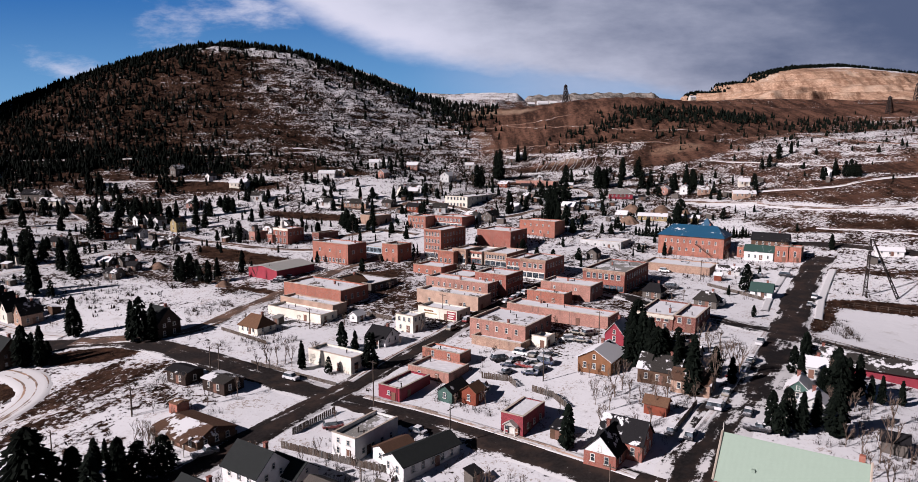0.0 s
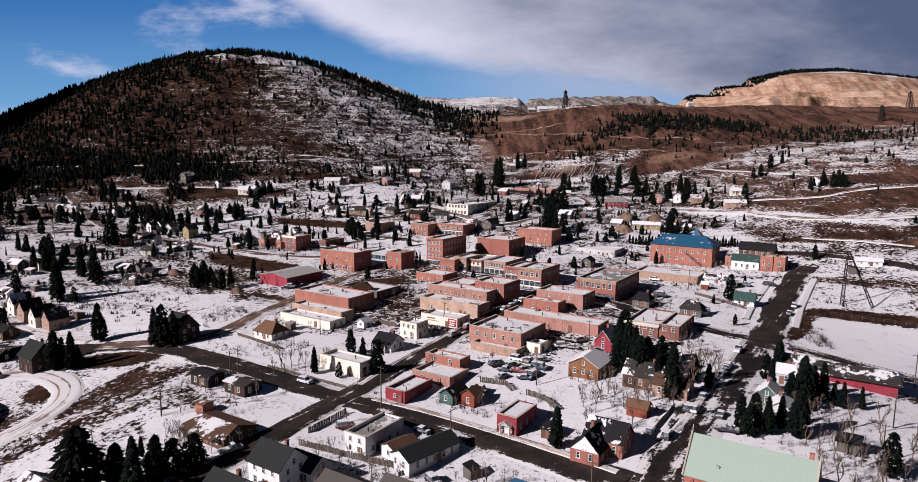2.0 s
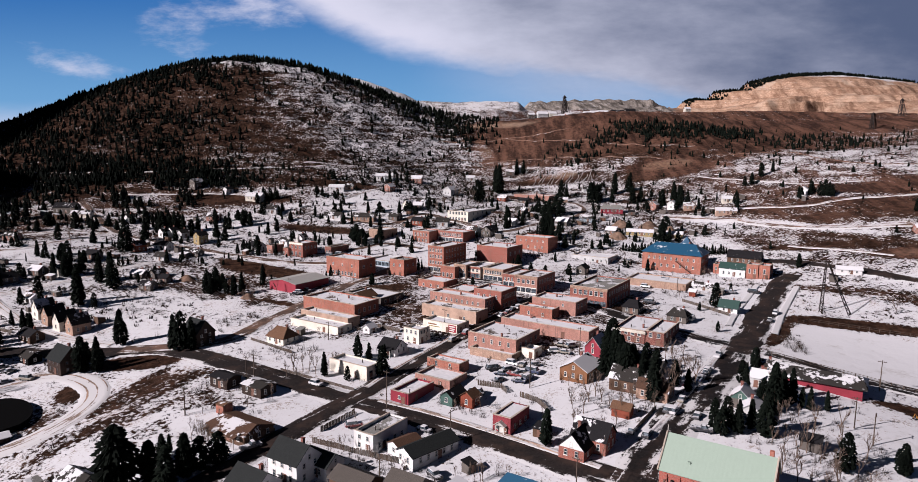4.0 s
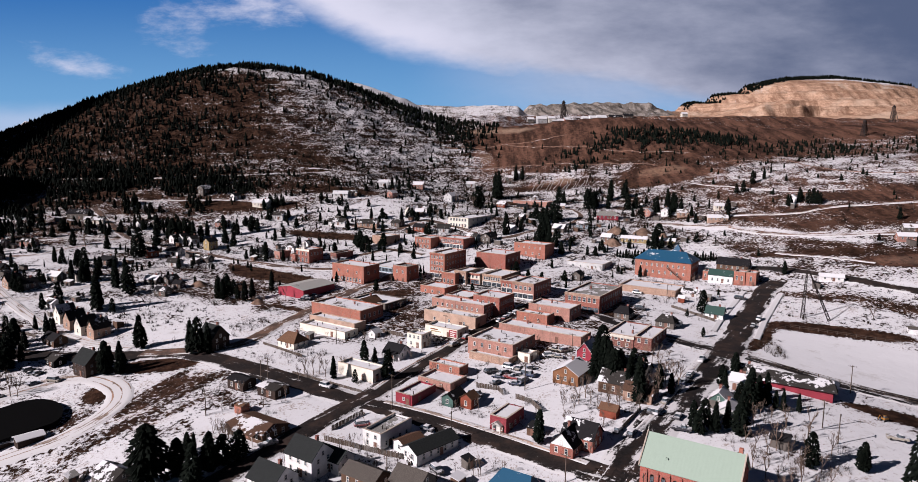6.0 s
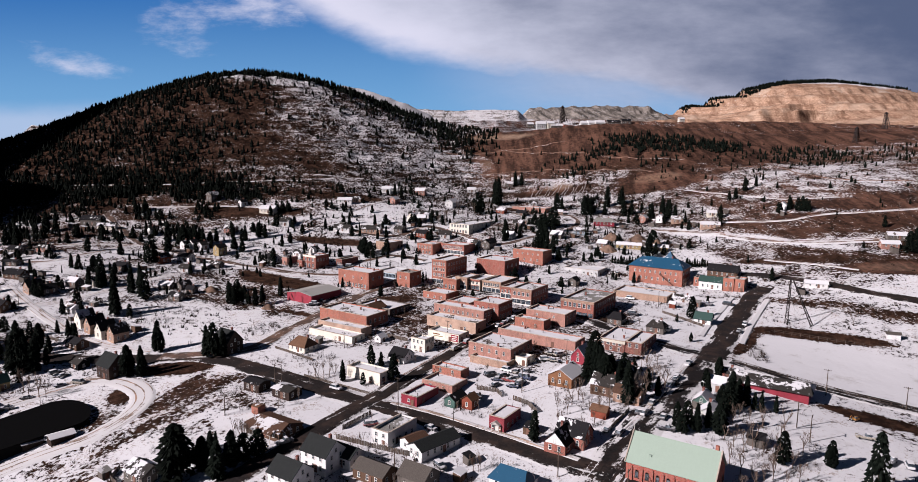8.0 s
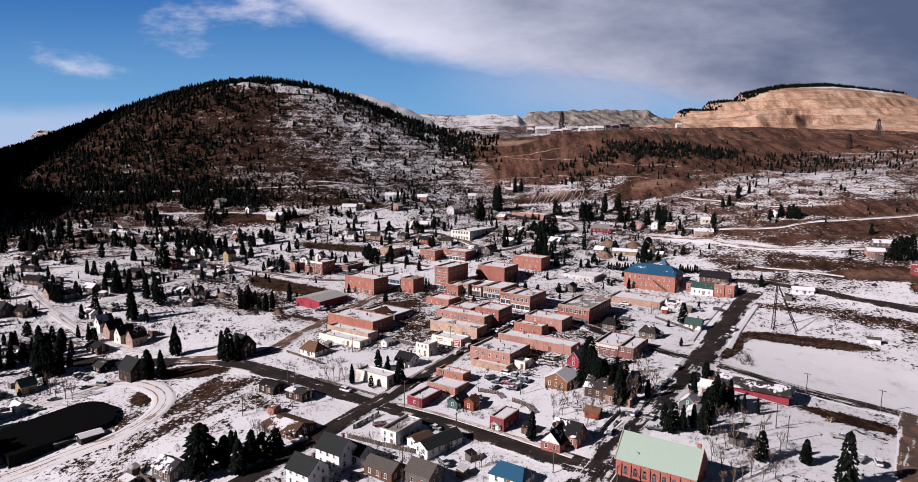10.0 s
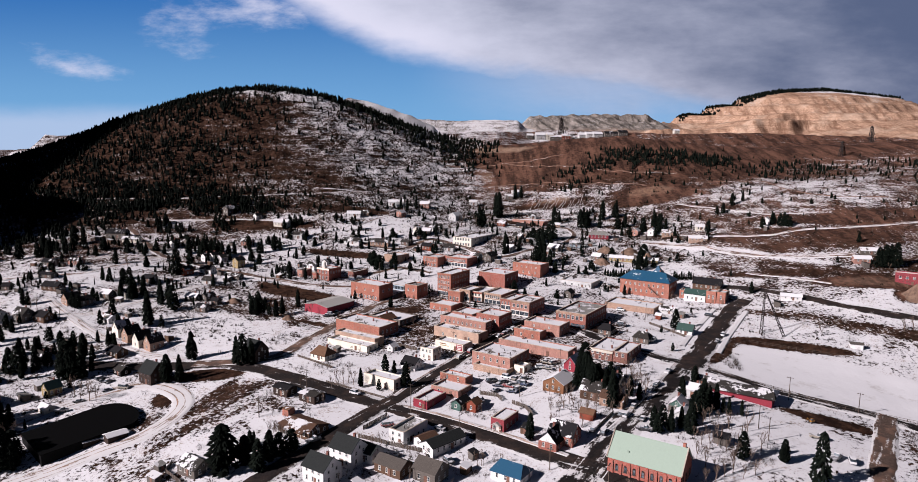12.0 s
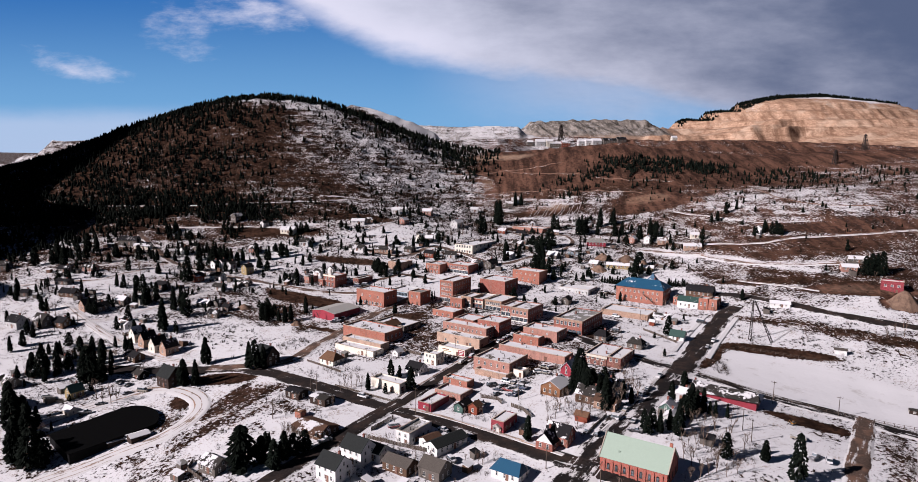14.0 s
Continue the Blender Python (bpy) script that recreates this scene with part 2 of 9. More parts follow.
def mixed(nt, fac, a, b):
    n = nt.nodes.new("ShaderNodeMix")
    n.data_type = "RGBA"
    for socket, v in ((n.inputs[0], fac), (n.inputs[6], a), (n.inputs[7], b)):
        if isinstance(v, (int, float)):
            socket.default_value = v
        elif isinstance(v, tuple):
            socket.default_value = (*v, 1)
        else:
            nt.links.new(v, socket)
    return n.outputs[2]


def bumped(nt, bsdf, h, strength, distance=0.1):
    n = add(nt, "ShaderNodeBump", Strength=strength, Distance=distance)
    nt.links.new(h, n.inputs["Height"])
    nt.links.new(n.outputs[0], bsdf.inputs["Normal"])


def place_node(nt):
    return nt.nodes.new("ShaderNodeNewGeometry").outputs["Position"]


def object_node(nt):
    return nt.nodes.new("ShaderNodeTexCoord").outputs["Object"]


def random_node(nt):
    return nt.nodes.new("ShaderNodeObjectInfo").outputs["Random"]


def stretched(nt, vec, scale):
    n = nt.nodes.new("ShaderNodeMapping")
    nt.links.new(vec, n.inputs["Vector"])
    n.inputs["Scale"].default_value = scale
    return n.outputs[0]


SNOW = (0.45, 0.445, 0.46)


def worn_paint(name, col, rough=0.7, vary=0.35, metal=0.0, per_object=0.15, grain=6.0):
    """A painted or plain surface with broad stains, fine grain and a little difference from thing to thing."""
    m, nt, b = nodes_of(name)
    p = place_node(nt)
    broad, fine = noise_node(nt, p, 0.35, 3), noise_node(nt, p, grain, 5, 0.7)
    dark = tuple(c * (1 - vary) for c in col)
    light = tuple(min(c * (1 + vary * 0.6), 0.9) for c in col)
    c = mixed(nt, step_node(nt, maths(nt, "ADD", maths(nt, "MULTIPLY", broad, 0.6), maths(nt, "MULTIPLY", fine, 0.4)), 0.3, 0.7), dark, light)
    hsv = add(nt, "ShaderNodeHueSaturation")
    nt.links.new(c, hsv.inputs["Color"])
    nt.links.new(maths(nt, "MULTIPLY_ADD", random_node(nt), per_object * 2, 1 - per_object), hsv.inputs["Value"])
    nt.links.new(hsv.outputs[0], b.inputs["Base Color"])
    b.inputs["Roughness"].default_value, b.inputs["Metallic"].default_value = rough, metal
    b.inputs["Specular IOR Level"].default_value = 0.15
    b.inputs["Specular IOR Level"].default_value = 0.06 if rough > 0.65 else 0.3
    bumped(nt, b, fine, 0.25, 0.03)
    return m


def brick_wall(name, col, mortar=(0.22, 0.13, 0.105), stain=(0.10, 0.07, 0.06)):
    """Coursed brick, laid along whichever way the wall runs, with soot, bleached areas and patches of new brick."""
    m, nt, b = nodes_of(name)
    o, p = object_node(nt), place_node(nt)
    sep = nt.nodes.new("ShaderNodeSeparateXYZ")
    nt.links.new(o, sep.inputs[0])
    comb = nt.nodes.new("ShaderNodeCombineXYZ")
    nt.links.new(maths(nt, "ADD", sep.outputs[0], sep.outputs[1]), comb.inputs[0])
    nt.links.new(sep.outputs[2], comb.inputs[1])
    t = add(nt, "ShaderNodeTexBrick", Scale=1.0)
    t.inputs["Brick Width"].default_value, t.inputs["Row Height"].default_value = 0.23, 0.085
    t.inputs["Mortar Size"].default_value = 0.012
    nt.links.new(comb.outputs[0], t.inputs["Vector"])
    t.inputs["Color1"].default_value = (*[c * 0.75 for c in col], 1)
    t.inputs["Color2"].default_value = (*[min(c * 1.25, 0.8) for c in col], 1)
    t.inputs["Mortar"].default_value = (*mortar, 1)
    broad, mid = noise_node(nt, p, 0.22, 4), noise_node(nt, p, 1.1, 5, 0.65)
    streak = noise_node(nt, stretched(nt, p, (1.5, 1.5, 0.12)), 1.0, 4)
    c = mixed(nt, step_node(nt, mid, 0.52, 0.75), t.outputs["Color"], tuple(min(v * 1.2 + 0.015, 0.8) for v in col))
    c = mixed(nt, maths(nt, "MULTIPLY", step_node(nt, streak, 0.52, 0.72), 0.65), c, stain)
    hsv = add(nt, "ShaderNodeHueSaturation")
    nt.links.new(c, hsv.inputs["Color"])
    nt.links.new(maths(nt, "MULTIPLY_ADD", broad, 0.7, 0.65), hsv.inputs["Value"])
    nt.links.new(hsv.outputs[0], b.inputs["Base Color"])
    b.inputs["Roughness"].default_value = 0.9
    b.inputs["Specular IOR Level"].default_value = 0.12
    bumped(nt, b, t.outputs["Fac"], 0.4, 0.01)
    return m


def siding(name, col, pitch=0.18):
    """Painted boards lapped one over another, weathered."""
    m, nt, b = nodes_of(name)
    o, p = object_node(nt), place_node(nt)
    sep = nt.nodes.new("ShaderNodeSeparateXYZ")
    nt.links.new(o, sep.inputs[0])
    lap = maths(nt, "FRACT", maths(nt, "DIVIDE", sep.outputs[2], pitch))
    broad, fine = noise_node(nt, p, 0.5, 4), noise_node(nt, stretched(nt, p, (3, 3, 14)), 1.0, 4)
    c = mixed(nt, step_node(nt, broad, 0.35, 0.75), tuple(v * 0.78 for v in col), col)
    c = mixed(nt, maths(nt, "MULTIPLY", step_node(nt, fine, 0.6, 0.8), 0.5), c, (0.22, 0.18, 0.15))
    nt.links.new(c, b.inputs["Base Color"])
    b.inputs["Roughness"].default_value = 0.75
    b.inputs["Specular IOR Level"].default_value = 0.15
    bumped(nt, b, lap, 0.6, 0.03)
    return m


def roofing(name, col, snow=0.4, ribs=0.0, rough=0.85):
    """A roof covering on which old snow lies in ragged patches."""
    m, nt, b = nodes_of(name)
    o, p = object_node(nt), place_node(nt)
    broad, mid, fine = noise_node(nt, p, 0.16, 3), noise_node(nt, p, 0.9, 5, 0.65), noise_node(nt, p, 9.0, 3)
    lo, hi = (0.65, 1.2) if rough > 0.55 else (0.90, 1.06)
    base = mixed(nt, step_node(nt, fine, 0.3, 0.75), tuple(v * lo for v in col), tuple(min(v * hi, 0.85) for v in col))
    base = mixed(nt, step_node(nt, mid, 0.45, 0.8), base, tuple(v * (0.75 if rough > 0.55 else 0.92) for v in col))
    cover = maths(nt, "ADD", maths(nt, "MULTIPLY", broad, 0.65), maths(nt, "MULTIPLY", mid, 0.35))
    cover = maths(nt, "ADD", cover, maths(nt, "MULTIPLY_ADD", random_node(nt), 0.12, -0.06))
    edge = 0.5 + (0.5 - snow) * 0.42
    mask = step_node(nt, cover, edge - 0.015, edge + 0.02)
    if snow <= 0:
        mask = maths(nt, "MULTIPLY", mask, 0.0)
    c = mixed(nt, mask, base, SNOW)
    nt.links.new(c, b.inputs["Base Color"])
    b.inputs["Roughness"].default_value = rough
    b.inputs["Specular IOR Level"].default_value = 0.03 if rough > 0.6 else 0.3
    h = maths(nt, "ADD", maths(nt, "MULTIPLY", mask, 0.6), maths(nt, "MULTIPLY", fine, 0.15))
    if ribs:
        sep = nt.nodes.new("ShaderNodeSeparateXYZ")
        nt.links.new(o, sep.inputs[0])
        h = maths(nt, "ADD", h, maths(nt, "PINGPONG", sep.outputs[0], ribs))
    bumped(nt, b, h, 0.3, 0.06)
    return m


def glass(name, col=(0.02, 0.025, 0.03)):
    m, nt, b = nodes_of(name)
    v = noise_node(nt, place_node(nt), 0.8, 2)
    nt.links.new(mixed(nt, step_node(nt, v, 0.4, 0.7), col, tuple(c * 4 + 0.02 for c in col)), b.inputs["Base Color"])
    b.inputs["Roughness"].default_value = 0.12
    return m


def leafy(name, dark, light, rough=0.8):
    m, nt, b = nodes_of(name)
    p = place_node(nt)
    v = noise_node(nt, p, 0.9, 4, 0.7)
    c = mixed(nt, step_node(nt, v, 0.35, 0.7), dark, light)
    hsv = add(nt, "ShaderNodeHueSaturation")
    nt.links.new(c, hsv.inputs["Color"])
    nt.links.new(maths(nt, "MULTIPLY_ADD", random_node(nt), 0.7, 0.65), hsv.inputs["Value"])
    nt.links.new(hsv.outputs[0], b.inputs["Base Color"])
    b.inputs["Roughness"].default_value = rough
    b.inputs["Specular IOR Level"].default_value = 0.02
    return m


def land_material():
    """Snow over earth: how much of each, and how reddish or pale the earth is, goes with the land."""
    m, nt, b = nodes_of("snowy_earth")
    p = place_node(nt)
    cover = nt.nodes.new("ShaderNodeAttribute")
    cover.attribute_name = "snow"
    tone = nt.nodes.new("ShaderNodeAttribute")
    tone.attribute_name = "tone"
    sep = nt.nodes.new("ShaderNodeSeparateXYZ")
    nt.links.new(p, sep.inputs[0])
    broad = noise_node(nt, p, 0.018, 4)
    mid = noise_node(nt, p, 0.11, 5, 0.65)
    fine = noise_node(nt, p, 0.7, 6, 0.7)
    streak = noise_node(nt, stretched(nt, p, (0.022, 0.03, 0.34)), 1.0, 5, 0.62)
    v = maths(nt, "ADD", maths(nt, "MULTIPLY", broad, 0.16), maths(nt, "MULTIPLY", mid, 0.20))
    v = maths(nt, "ADD", v, maths(nt, "MULTIPLY", fine, 0.44))
    v = maths(nt, "ADD", v, maths(nt, "MULTIPLY", streak, 0.20))
    v = maths(nt, "ADD", maths(nt, "MULTIPLY_ADD", v, 2.3, -1.15), cover.outputs["Fac"])
    mask = step_node(nt, v, 0.47, 0.55)
    grit = noise_node(nt, p, 0.32, 6, 0.75)
    earth = mixed(nt, step_node(nt, maths(nt, "ADD", maths(nt, "MULTIPLY", mid, 0.45), maths(nt, "MULTIPLY", grit, 0.55)), 0.38, 0.64), (0.011, 0.00585, 0.00413), (0.0551, 0.0289, 0.0186))
    earth = mixed(nt, maths(nt, "MULTIPLY", step_node(nt, fine, 0.55, 0.75), 0.6), earth, (0.0151, 0.0124, 0.00966))
    gully = noise_node(nt, stretched(nt, p, (0.11, 0.0207, 0.0138)), 1.0, 5, 0.65)
    spoil = mixed(nt, step_node(nt, maths(nt, "ADD", maths(nt, "MULTIPLY", gully, 0.6), maths(nt, "MULTIPLY", grit, 0.4)), 0.42, 0.59), (0.0248, 0.0137, 0.0103), (0.101, 0.0521, 0.0356))
    rock = mixed(nt, step_node(nt, maths(nt, "ADD", maths(nt, "MULTIPLY", streak, 0.35), maths(nt, "MULTIPLY", grit, 0.65)), 0.36, 0.66), (0.145, 0.0785, 0.0498), (0.406, 0.273, 0.191))
    rock = mixed(nt, maths(nt, "MULTIPLY", step_node(nt, gully, 0.46, 0.62), 0.7), rock, (0.123, 0.0683, 0.0434))
    rock = mixed(nt, maths(nt, "MULTIPLY", step_node(nt, broad, 0.5, 0.66), 0.6), rock, (0.362, 0.273, 0.204))
    c = mixed(nt, step_node(nt, tone.outputs["Fac"], 0.1, 0.45), earth, spoil)
    c = mixed(nt, step_node(nt, tone.outputs["Fac"], 0.55, 0.9), c, rock)
    ash = nt.nodes.new("ShaderNodeAttribute")
    ash.attribute_name = "ash"
    tailings = mixed(nt, step_node(nt, maths(nt, "ADD", maths(nt, "MULTIPLY", gully, 0.7), maths(nt, "MULTIPLY", grit, 0.3)), 0.40, 0.62), (0.0579, 0.0511, 0.044), (0.208, 0.182, 0.163))
    c = mixed(nt, ash.outputs["Fac"], c, tailings)
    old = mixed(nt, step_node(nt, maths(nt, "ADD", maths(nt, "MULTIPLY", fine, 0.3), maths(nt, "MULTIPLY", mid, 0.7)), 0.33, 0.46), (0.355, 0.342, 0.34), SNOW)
    stems = noise_node(nt, p, 1.3, 5, 0.75)
    stems = step_node(nt, maths(nt, "ADD", maths(nt, "MULTIPLY", stems, 0.6), maths(nt, "MULTIPLY", mid, 0.4)), 0.545, 0.61)
    stems = maths(nt, "MULTIPLY", stems, maths(nt, "SUBTRACT", 1.0, step_node(nt, cover.outputs["Fac"], 0.8, 1.2)))
    old = mixed(nt, maths(nt, "MULTIPLY", stems, 0.75), old, (0.17, 0.125, 0.095))
    c = mixed(nt, mask, c, old)
    nt.links.new(c, b.inputs["Base Color"])
    b.inputs["Roughness"].default_value = 0.85
    b.inputs["Specular IOR Level"].default_value = 0.02
    rough_h = maths(nt, "ADD", maths(nt, "MULTIPLY", fine, 0.5), maths(nt, "ADD", maths(nt, "MULTIPLY", mid, 1.2), maths(nt, "MULTIPLY", grit, 1.2)))
    soft_h = maths(nt, "ADD", maths(nt, "MULTIPLY", mid, 0.35), 1.4)
    h = nt.nodes.new("ShaderNodeMix")
    nt.links.new(mask, h.inputs[0])
    nt.links.new(rough_h, h.inputs[2])
    nt.links.new(soft_h, h.inputs[3])
    bumped(nt, b, h.outputs[0], 0.8, 1.0)
    return m


def road_material(name, col, snow, tracks=0.0):
    """A carriageway with slush and packed snow left on it; the attribute across runs from kerb to kerb."""
    m, nt, b = nodes_of(name)
    p = place_node(nt)
    across = nt.nodes.new("ShaderNodeAttribute")
    across.attribute_name = "across"
    along = nt.nodes.new("ShaderNodeAttribute")
    along.attribute_name = "along"
    comb = nt.nodes.new("ShaderNodeCombineXYZ")
    nt.links.new(maths(nt, "MULTIPLY", along.outputs["Fac"], 0.05), comb.inputs[0])
    nt.links.new(maths(nt, "MULTIPLY", across.outputs["Fac"], 4.0), comb.inputs[1])
    lane = noise_node(nt, comb.outputs[0], 1.0, 5, 0.6)
    mid, fine = noise_node(nt, p, 0.16, 4), noise_node(nt, p, 1.4, 5, 0.7)
    edge = maths(nt, "ABSOLUTE", maths(nt, "MULTIPLY_ADD", across.outputs["Fac"], 2.0, -1.0))
    v = maths(nt, "ADD", maths(nt, "MULTIPLY", lane, 0.55), maths(nt, "MULTIPLY", mid, 0.25))
    v = maths(nt, "ADD", v, maths(nt, "MULTIPLY", fine, 0.2))
    v = maths(nt, "ADD", v, maths(nt, "MULTIPLY", maths(nt, "POWER", edge, 4.0), 0.22))
    if tracks:
        ruts = maths(nt, "PINGPONG", maths(nt, "MULTIPLY", across.outputs["Fac"], 7.0), 1.0)
        v = maths(nt, "SUBTRACT", v, maths(nt, "MULTIPLY", step_node(nt, ruts, 0.70, 0.98), tracks))
    mask = step_node(nt, v, 0.66 - snow * 0.4, 0.70 - snow * 0.4)
    base = mixed(nt, step_node(nt, fine, 0.3, 0.7), tuple(c * 0.6 for c in col), tuple(c * 1.35 for c in col))
    base = mixed(nt, step_node(nt, mid, 0.42, 0.66), base, (col[0] * 1.8 + 0.004, col[1] * 1.55 + 0.002, col[2] * 1.4 + 0.001))
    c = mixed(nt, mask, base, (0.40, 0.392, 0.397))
    nt.links.new(c, b.inputs["Base Color"])
    b.inputs["Roughness"].default_value = 0.8
    b.inputs["Specular IOR Level"].default_value = 0.04
    bumped(nt, b, maths(nt, "ADD", fine, mask), 0.4, 0.06)
    return m


def ramped(name, colours, rough=0.35, metal=0.0):
    """One of a few paint colours for each thing."""
    m, nt, b = nodes_of(name)
    r = nt.nodes.new("ShaderNodeValToRGB")
    r.color_ramp.interpolation = "CONSTANT"
    while len(r.color_ramp.elements) < len(colours):
        r.color_ramp.elements.new(0.5)
    for k, (e, c) in enumerate(zip(r.color_ramp.elements, colours)):
        e.position, e.color = k / len(colours), (*c, 1)
    nt.links.new(random_node(nt), r.inputs[0])
    dirt = noise_node(nt, place_node(nt), 2.5, 3)
    nt.links.new(mixed(nt, maths(nt, "MULTIPLY", step_node(nt, dirt, 0.5, 0.8), 0.5), r.outputs[0], (0.25, 0.22, 0.19)), b.inputs["Base Color"])
    b.inputs["Roughness"].default_value, b.inputs["Metallic"].default_value = rough, metal
    return m


def snowed(m, amount=0.5):
    """Lets old snow lie in patches on whatever faces up."""
    nt = m.node_tree
    b = nt.nodes["Principled BSDF"]
    under = b.inputs["Base Color"].links[0].from_socket
    geo = nt.nodes.new("ShaderNodeNewGeometry")
    sep = nt.nodes.new("ShaderNodeSeparateXYZ")
    nt.links.new(geo.outputs["Normal"], sep.inputs[0])
    patch = step_node(nt, noise_node(nt, geo.outputs["Position"], 0.9, 4), 0.62 - amount * 0.4, 0.70 - amount * 0.4)
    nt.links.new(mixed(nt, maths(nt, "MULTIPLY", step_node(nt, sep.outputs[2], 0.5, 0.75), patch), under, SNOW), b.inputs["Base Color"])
    return m


BRICK = {
    "red": brick_wall("red_brick", (0.20, 0.057, 0.042)),
    "dark": brick_wall("dark_red_brick", (0.112, 0.0341, 0.0276)),
    "orange": brick_wall("orange_brick", (0.255, 0.088, 0.059)),
    "pink": brick_wall("faded_pink_brick", (0.27, 0.135, 0.108)),
    "tan": brick_wall("tan_brick", (0.276, 0.19, 0.138)),
    "church": brick_wall("bright_red_brick", (0.236, 0.0558, 0.0407)),
    "peach": worn_paint("peach_stucco", (0.302, 0.21, 0.161), 0.85, 0.3),
    "crimson": worn_paint("crimson_painted_wall", (0.185, 0.018, 0.030), 0.6, 0.25),
    "maroon": brick_wall("maroon_painted_brick", (0.20, 0.036, 0.046), (0.0984, 0.023, 0.0236)),
    "cream": worn_paint("cream_painted_wall", (0.54, 0.50, 0.43), 0.8, 0.2),
    "white": siding("white_board_siding", (0.60, 0.59, 0.585)),
    "greywhite": siding("grey_white_board_siding", (0.42, 0.42, 0.42)),
    "yellow": siding("yellow_board_siding", (0.276, 0.21, 0.105)),
    "ochre": siding("ochre_board_siding", (0.177, 0.082, 0.0407)),
    "brownwood": siding("brown_board_siding", (0.0853, 0.0492, 0.0315)),
    "greywood": siding("grey_weathered_boards", (0.0984, 0.0853, 0.0754)),
    "greenwood": siding("green_board_siding", (0.0525, 0.0984, 0.0853)),
    "blue": siding("pale_blue_board_siding", (0.276, 0.341, 0.394)),
    "darkboard": siding("dark_brown_boards", (0.0295, 0.0184, 0.0144)),
    "barnred": siding("barn_red_boards", (0.177, 0.0459, 0.0262)),
    "black": worn_paint("black_wall", (0.00262, 0.00262, 0.00295), 0.7, 0.4),
}
ROOF = {
    "snowy": roofing("snow_covered_roof", (0.112, 0.102, 0.0951), 0.90),
    "half": roofing("half_snowy_roof", (0.0984, 0.082, 0.0722), 0.74),
    "grey": roofing("grey_roof_felt", (0.171, 0.164, 0.154), 0.40),
    "darkshingle": roofing("dark_shingle_roof", (0.0144, 0.0138, 0.0151), 0.22),
    "brownshingle": roofing("brown_shingle_roof", (0.112, 0.0623, 0.0394), 0.16),
    "greenmetal": roofing("pale_green_metal_roof", (0.197, 0.253, 0.207), -0.2, 0.45, 0.5),
    "darkgreen": roofing("dark_green_metal_roof", (0.023, 0.0492, 0.0426), 0.12, 0.4, 0.5),
    "bluemetal": roofing("bright_blue_metal_roof", (0.0118, 0.0558, 0.105), 0.28, 0.4, 0.45),
    "bare": roofing("bare_grey_metal_roof", (0.262, 0.253, 0.236), 0.0, 0.5, 0.5),
    "black": roofing("black_membrane_roof", (0.00131, 0.00131, 0.00144), -0.3, 0.0, 0.95),
    "slate": roofing("dark_slate_roof", (0.020, 0.022, 0.022), -0.2),
    "greyshingle": roofing("grey_weathered_shingles", (0.0689, 0.0604, 0.0538), -0.2),
    "umber": roofing("worn_umber_shingles", (0.0754, 0.0433, 0.0302), 0.30),
    "patched": roofing("dark_felt_with_snow_sheets", (0.0295, 0.0269, 0.0249), 0.42),
    "white": roofing("white_snow_roof", (0.23, 0.216, 0.203), 1.08),
}
PANE = glass("window_glass")
WHITE_TRIM = worn_paint("white_trim_paint", (0.46, 0.44, 0.41), 0.6, 0.3)
DARK_TRIM = worn_paint("dark_trim_paint", (0.0656, 0.0394, 0.0328), 0.6, 0.3)
STONE_TRIM = worn_paint("pale_stone_trim", (0.328, 0.276, 0.23), 0.85, 0.25)
DOOR_PAINT = worn_paint("door_paint", (0.131, 0.0656, 0.0459), 0.6, 0.3)
POLE_WOOD = worn_paint("pole_wood", (0.0722, 0.0558, 0.0459), 0.9, 0.4)
IRON = worn_paint("rusty_iron", (0.0361, 0.0295, 0.0276), 0.7, 0.4, 0.4)
BARK = worn_paint("bark", (0.0492, 0.0361, 0.0276), 0.95, 0.4)
PALE_BARK = worn_paint("pale_bark", (0.112, 0.082, 0.0656), 0.9, 0.35)
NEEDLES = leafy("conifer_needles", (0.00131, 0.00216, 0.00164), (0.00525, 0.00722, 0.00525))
TWIGS = leafy("dry_twigs", (0.035, 0.025, 0.02), (0.0689, 0.0485, 0.0367))
SCRUB = leafy("dry_scrub", (0.008, 0.006, 0.005), (0.0295, 0.0203, 0.0151))
CAR_PAINT = snowed(ramped("car_paint", [(0.45, 0.45, 0.46), (0.02, 0.02, 0.025), (0.10, 0.10, 0.11), (0.14, 0.02, 0.02), (0.025, 0.035, 0.07), (0.66, 0.66, 0.66), (0.04, 0.04, 0.045), (0.015, 0.015, 0.018), (0.20, 0.18, 0.15)]))
RUBBER = worn_paint("tyre_rubber", (0.02, 0.02, 0.02), 0.9, 0.3)
SNOW_MAT = roofing("lying_snow", (0.6, 0.6, 0.6), 1.5)
CONCRETE = worn_paint("concrete", (0.34, 0.31, 0.28), 0.9, 0.3)


# ---------------------------------------------------------------- building blocks
def part(name, bm, mat, parent=None, label="", m=None):
    """One bmesh as one mesh object, under its thing or part."""
    me = bpy.data.meshes.new(name)
    bm.to_mesh(me)
    bm.free()
    me.materials.append(mat)
    ob = new(name, me)
    ob.parent = parent
    if m is not None:
        ob.matrix_basis = m
    return tagged(ob, label)


def shared(name, me, parent, m, label=""):
    ob = new(name, me)
    ob.parent, ob.matrix_basis = parent, m
    return tagged(ob, label)


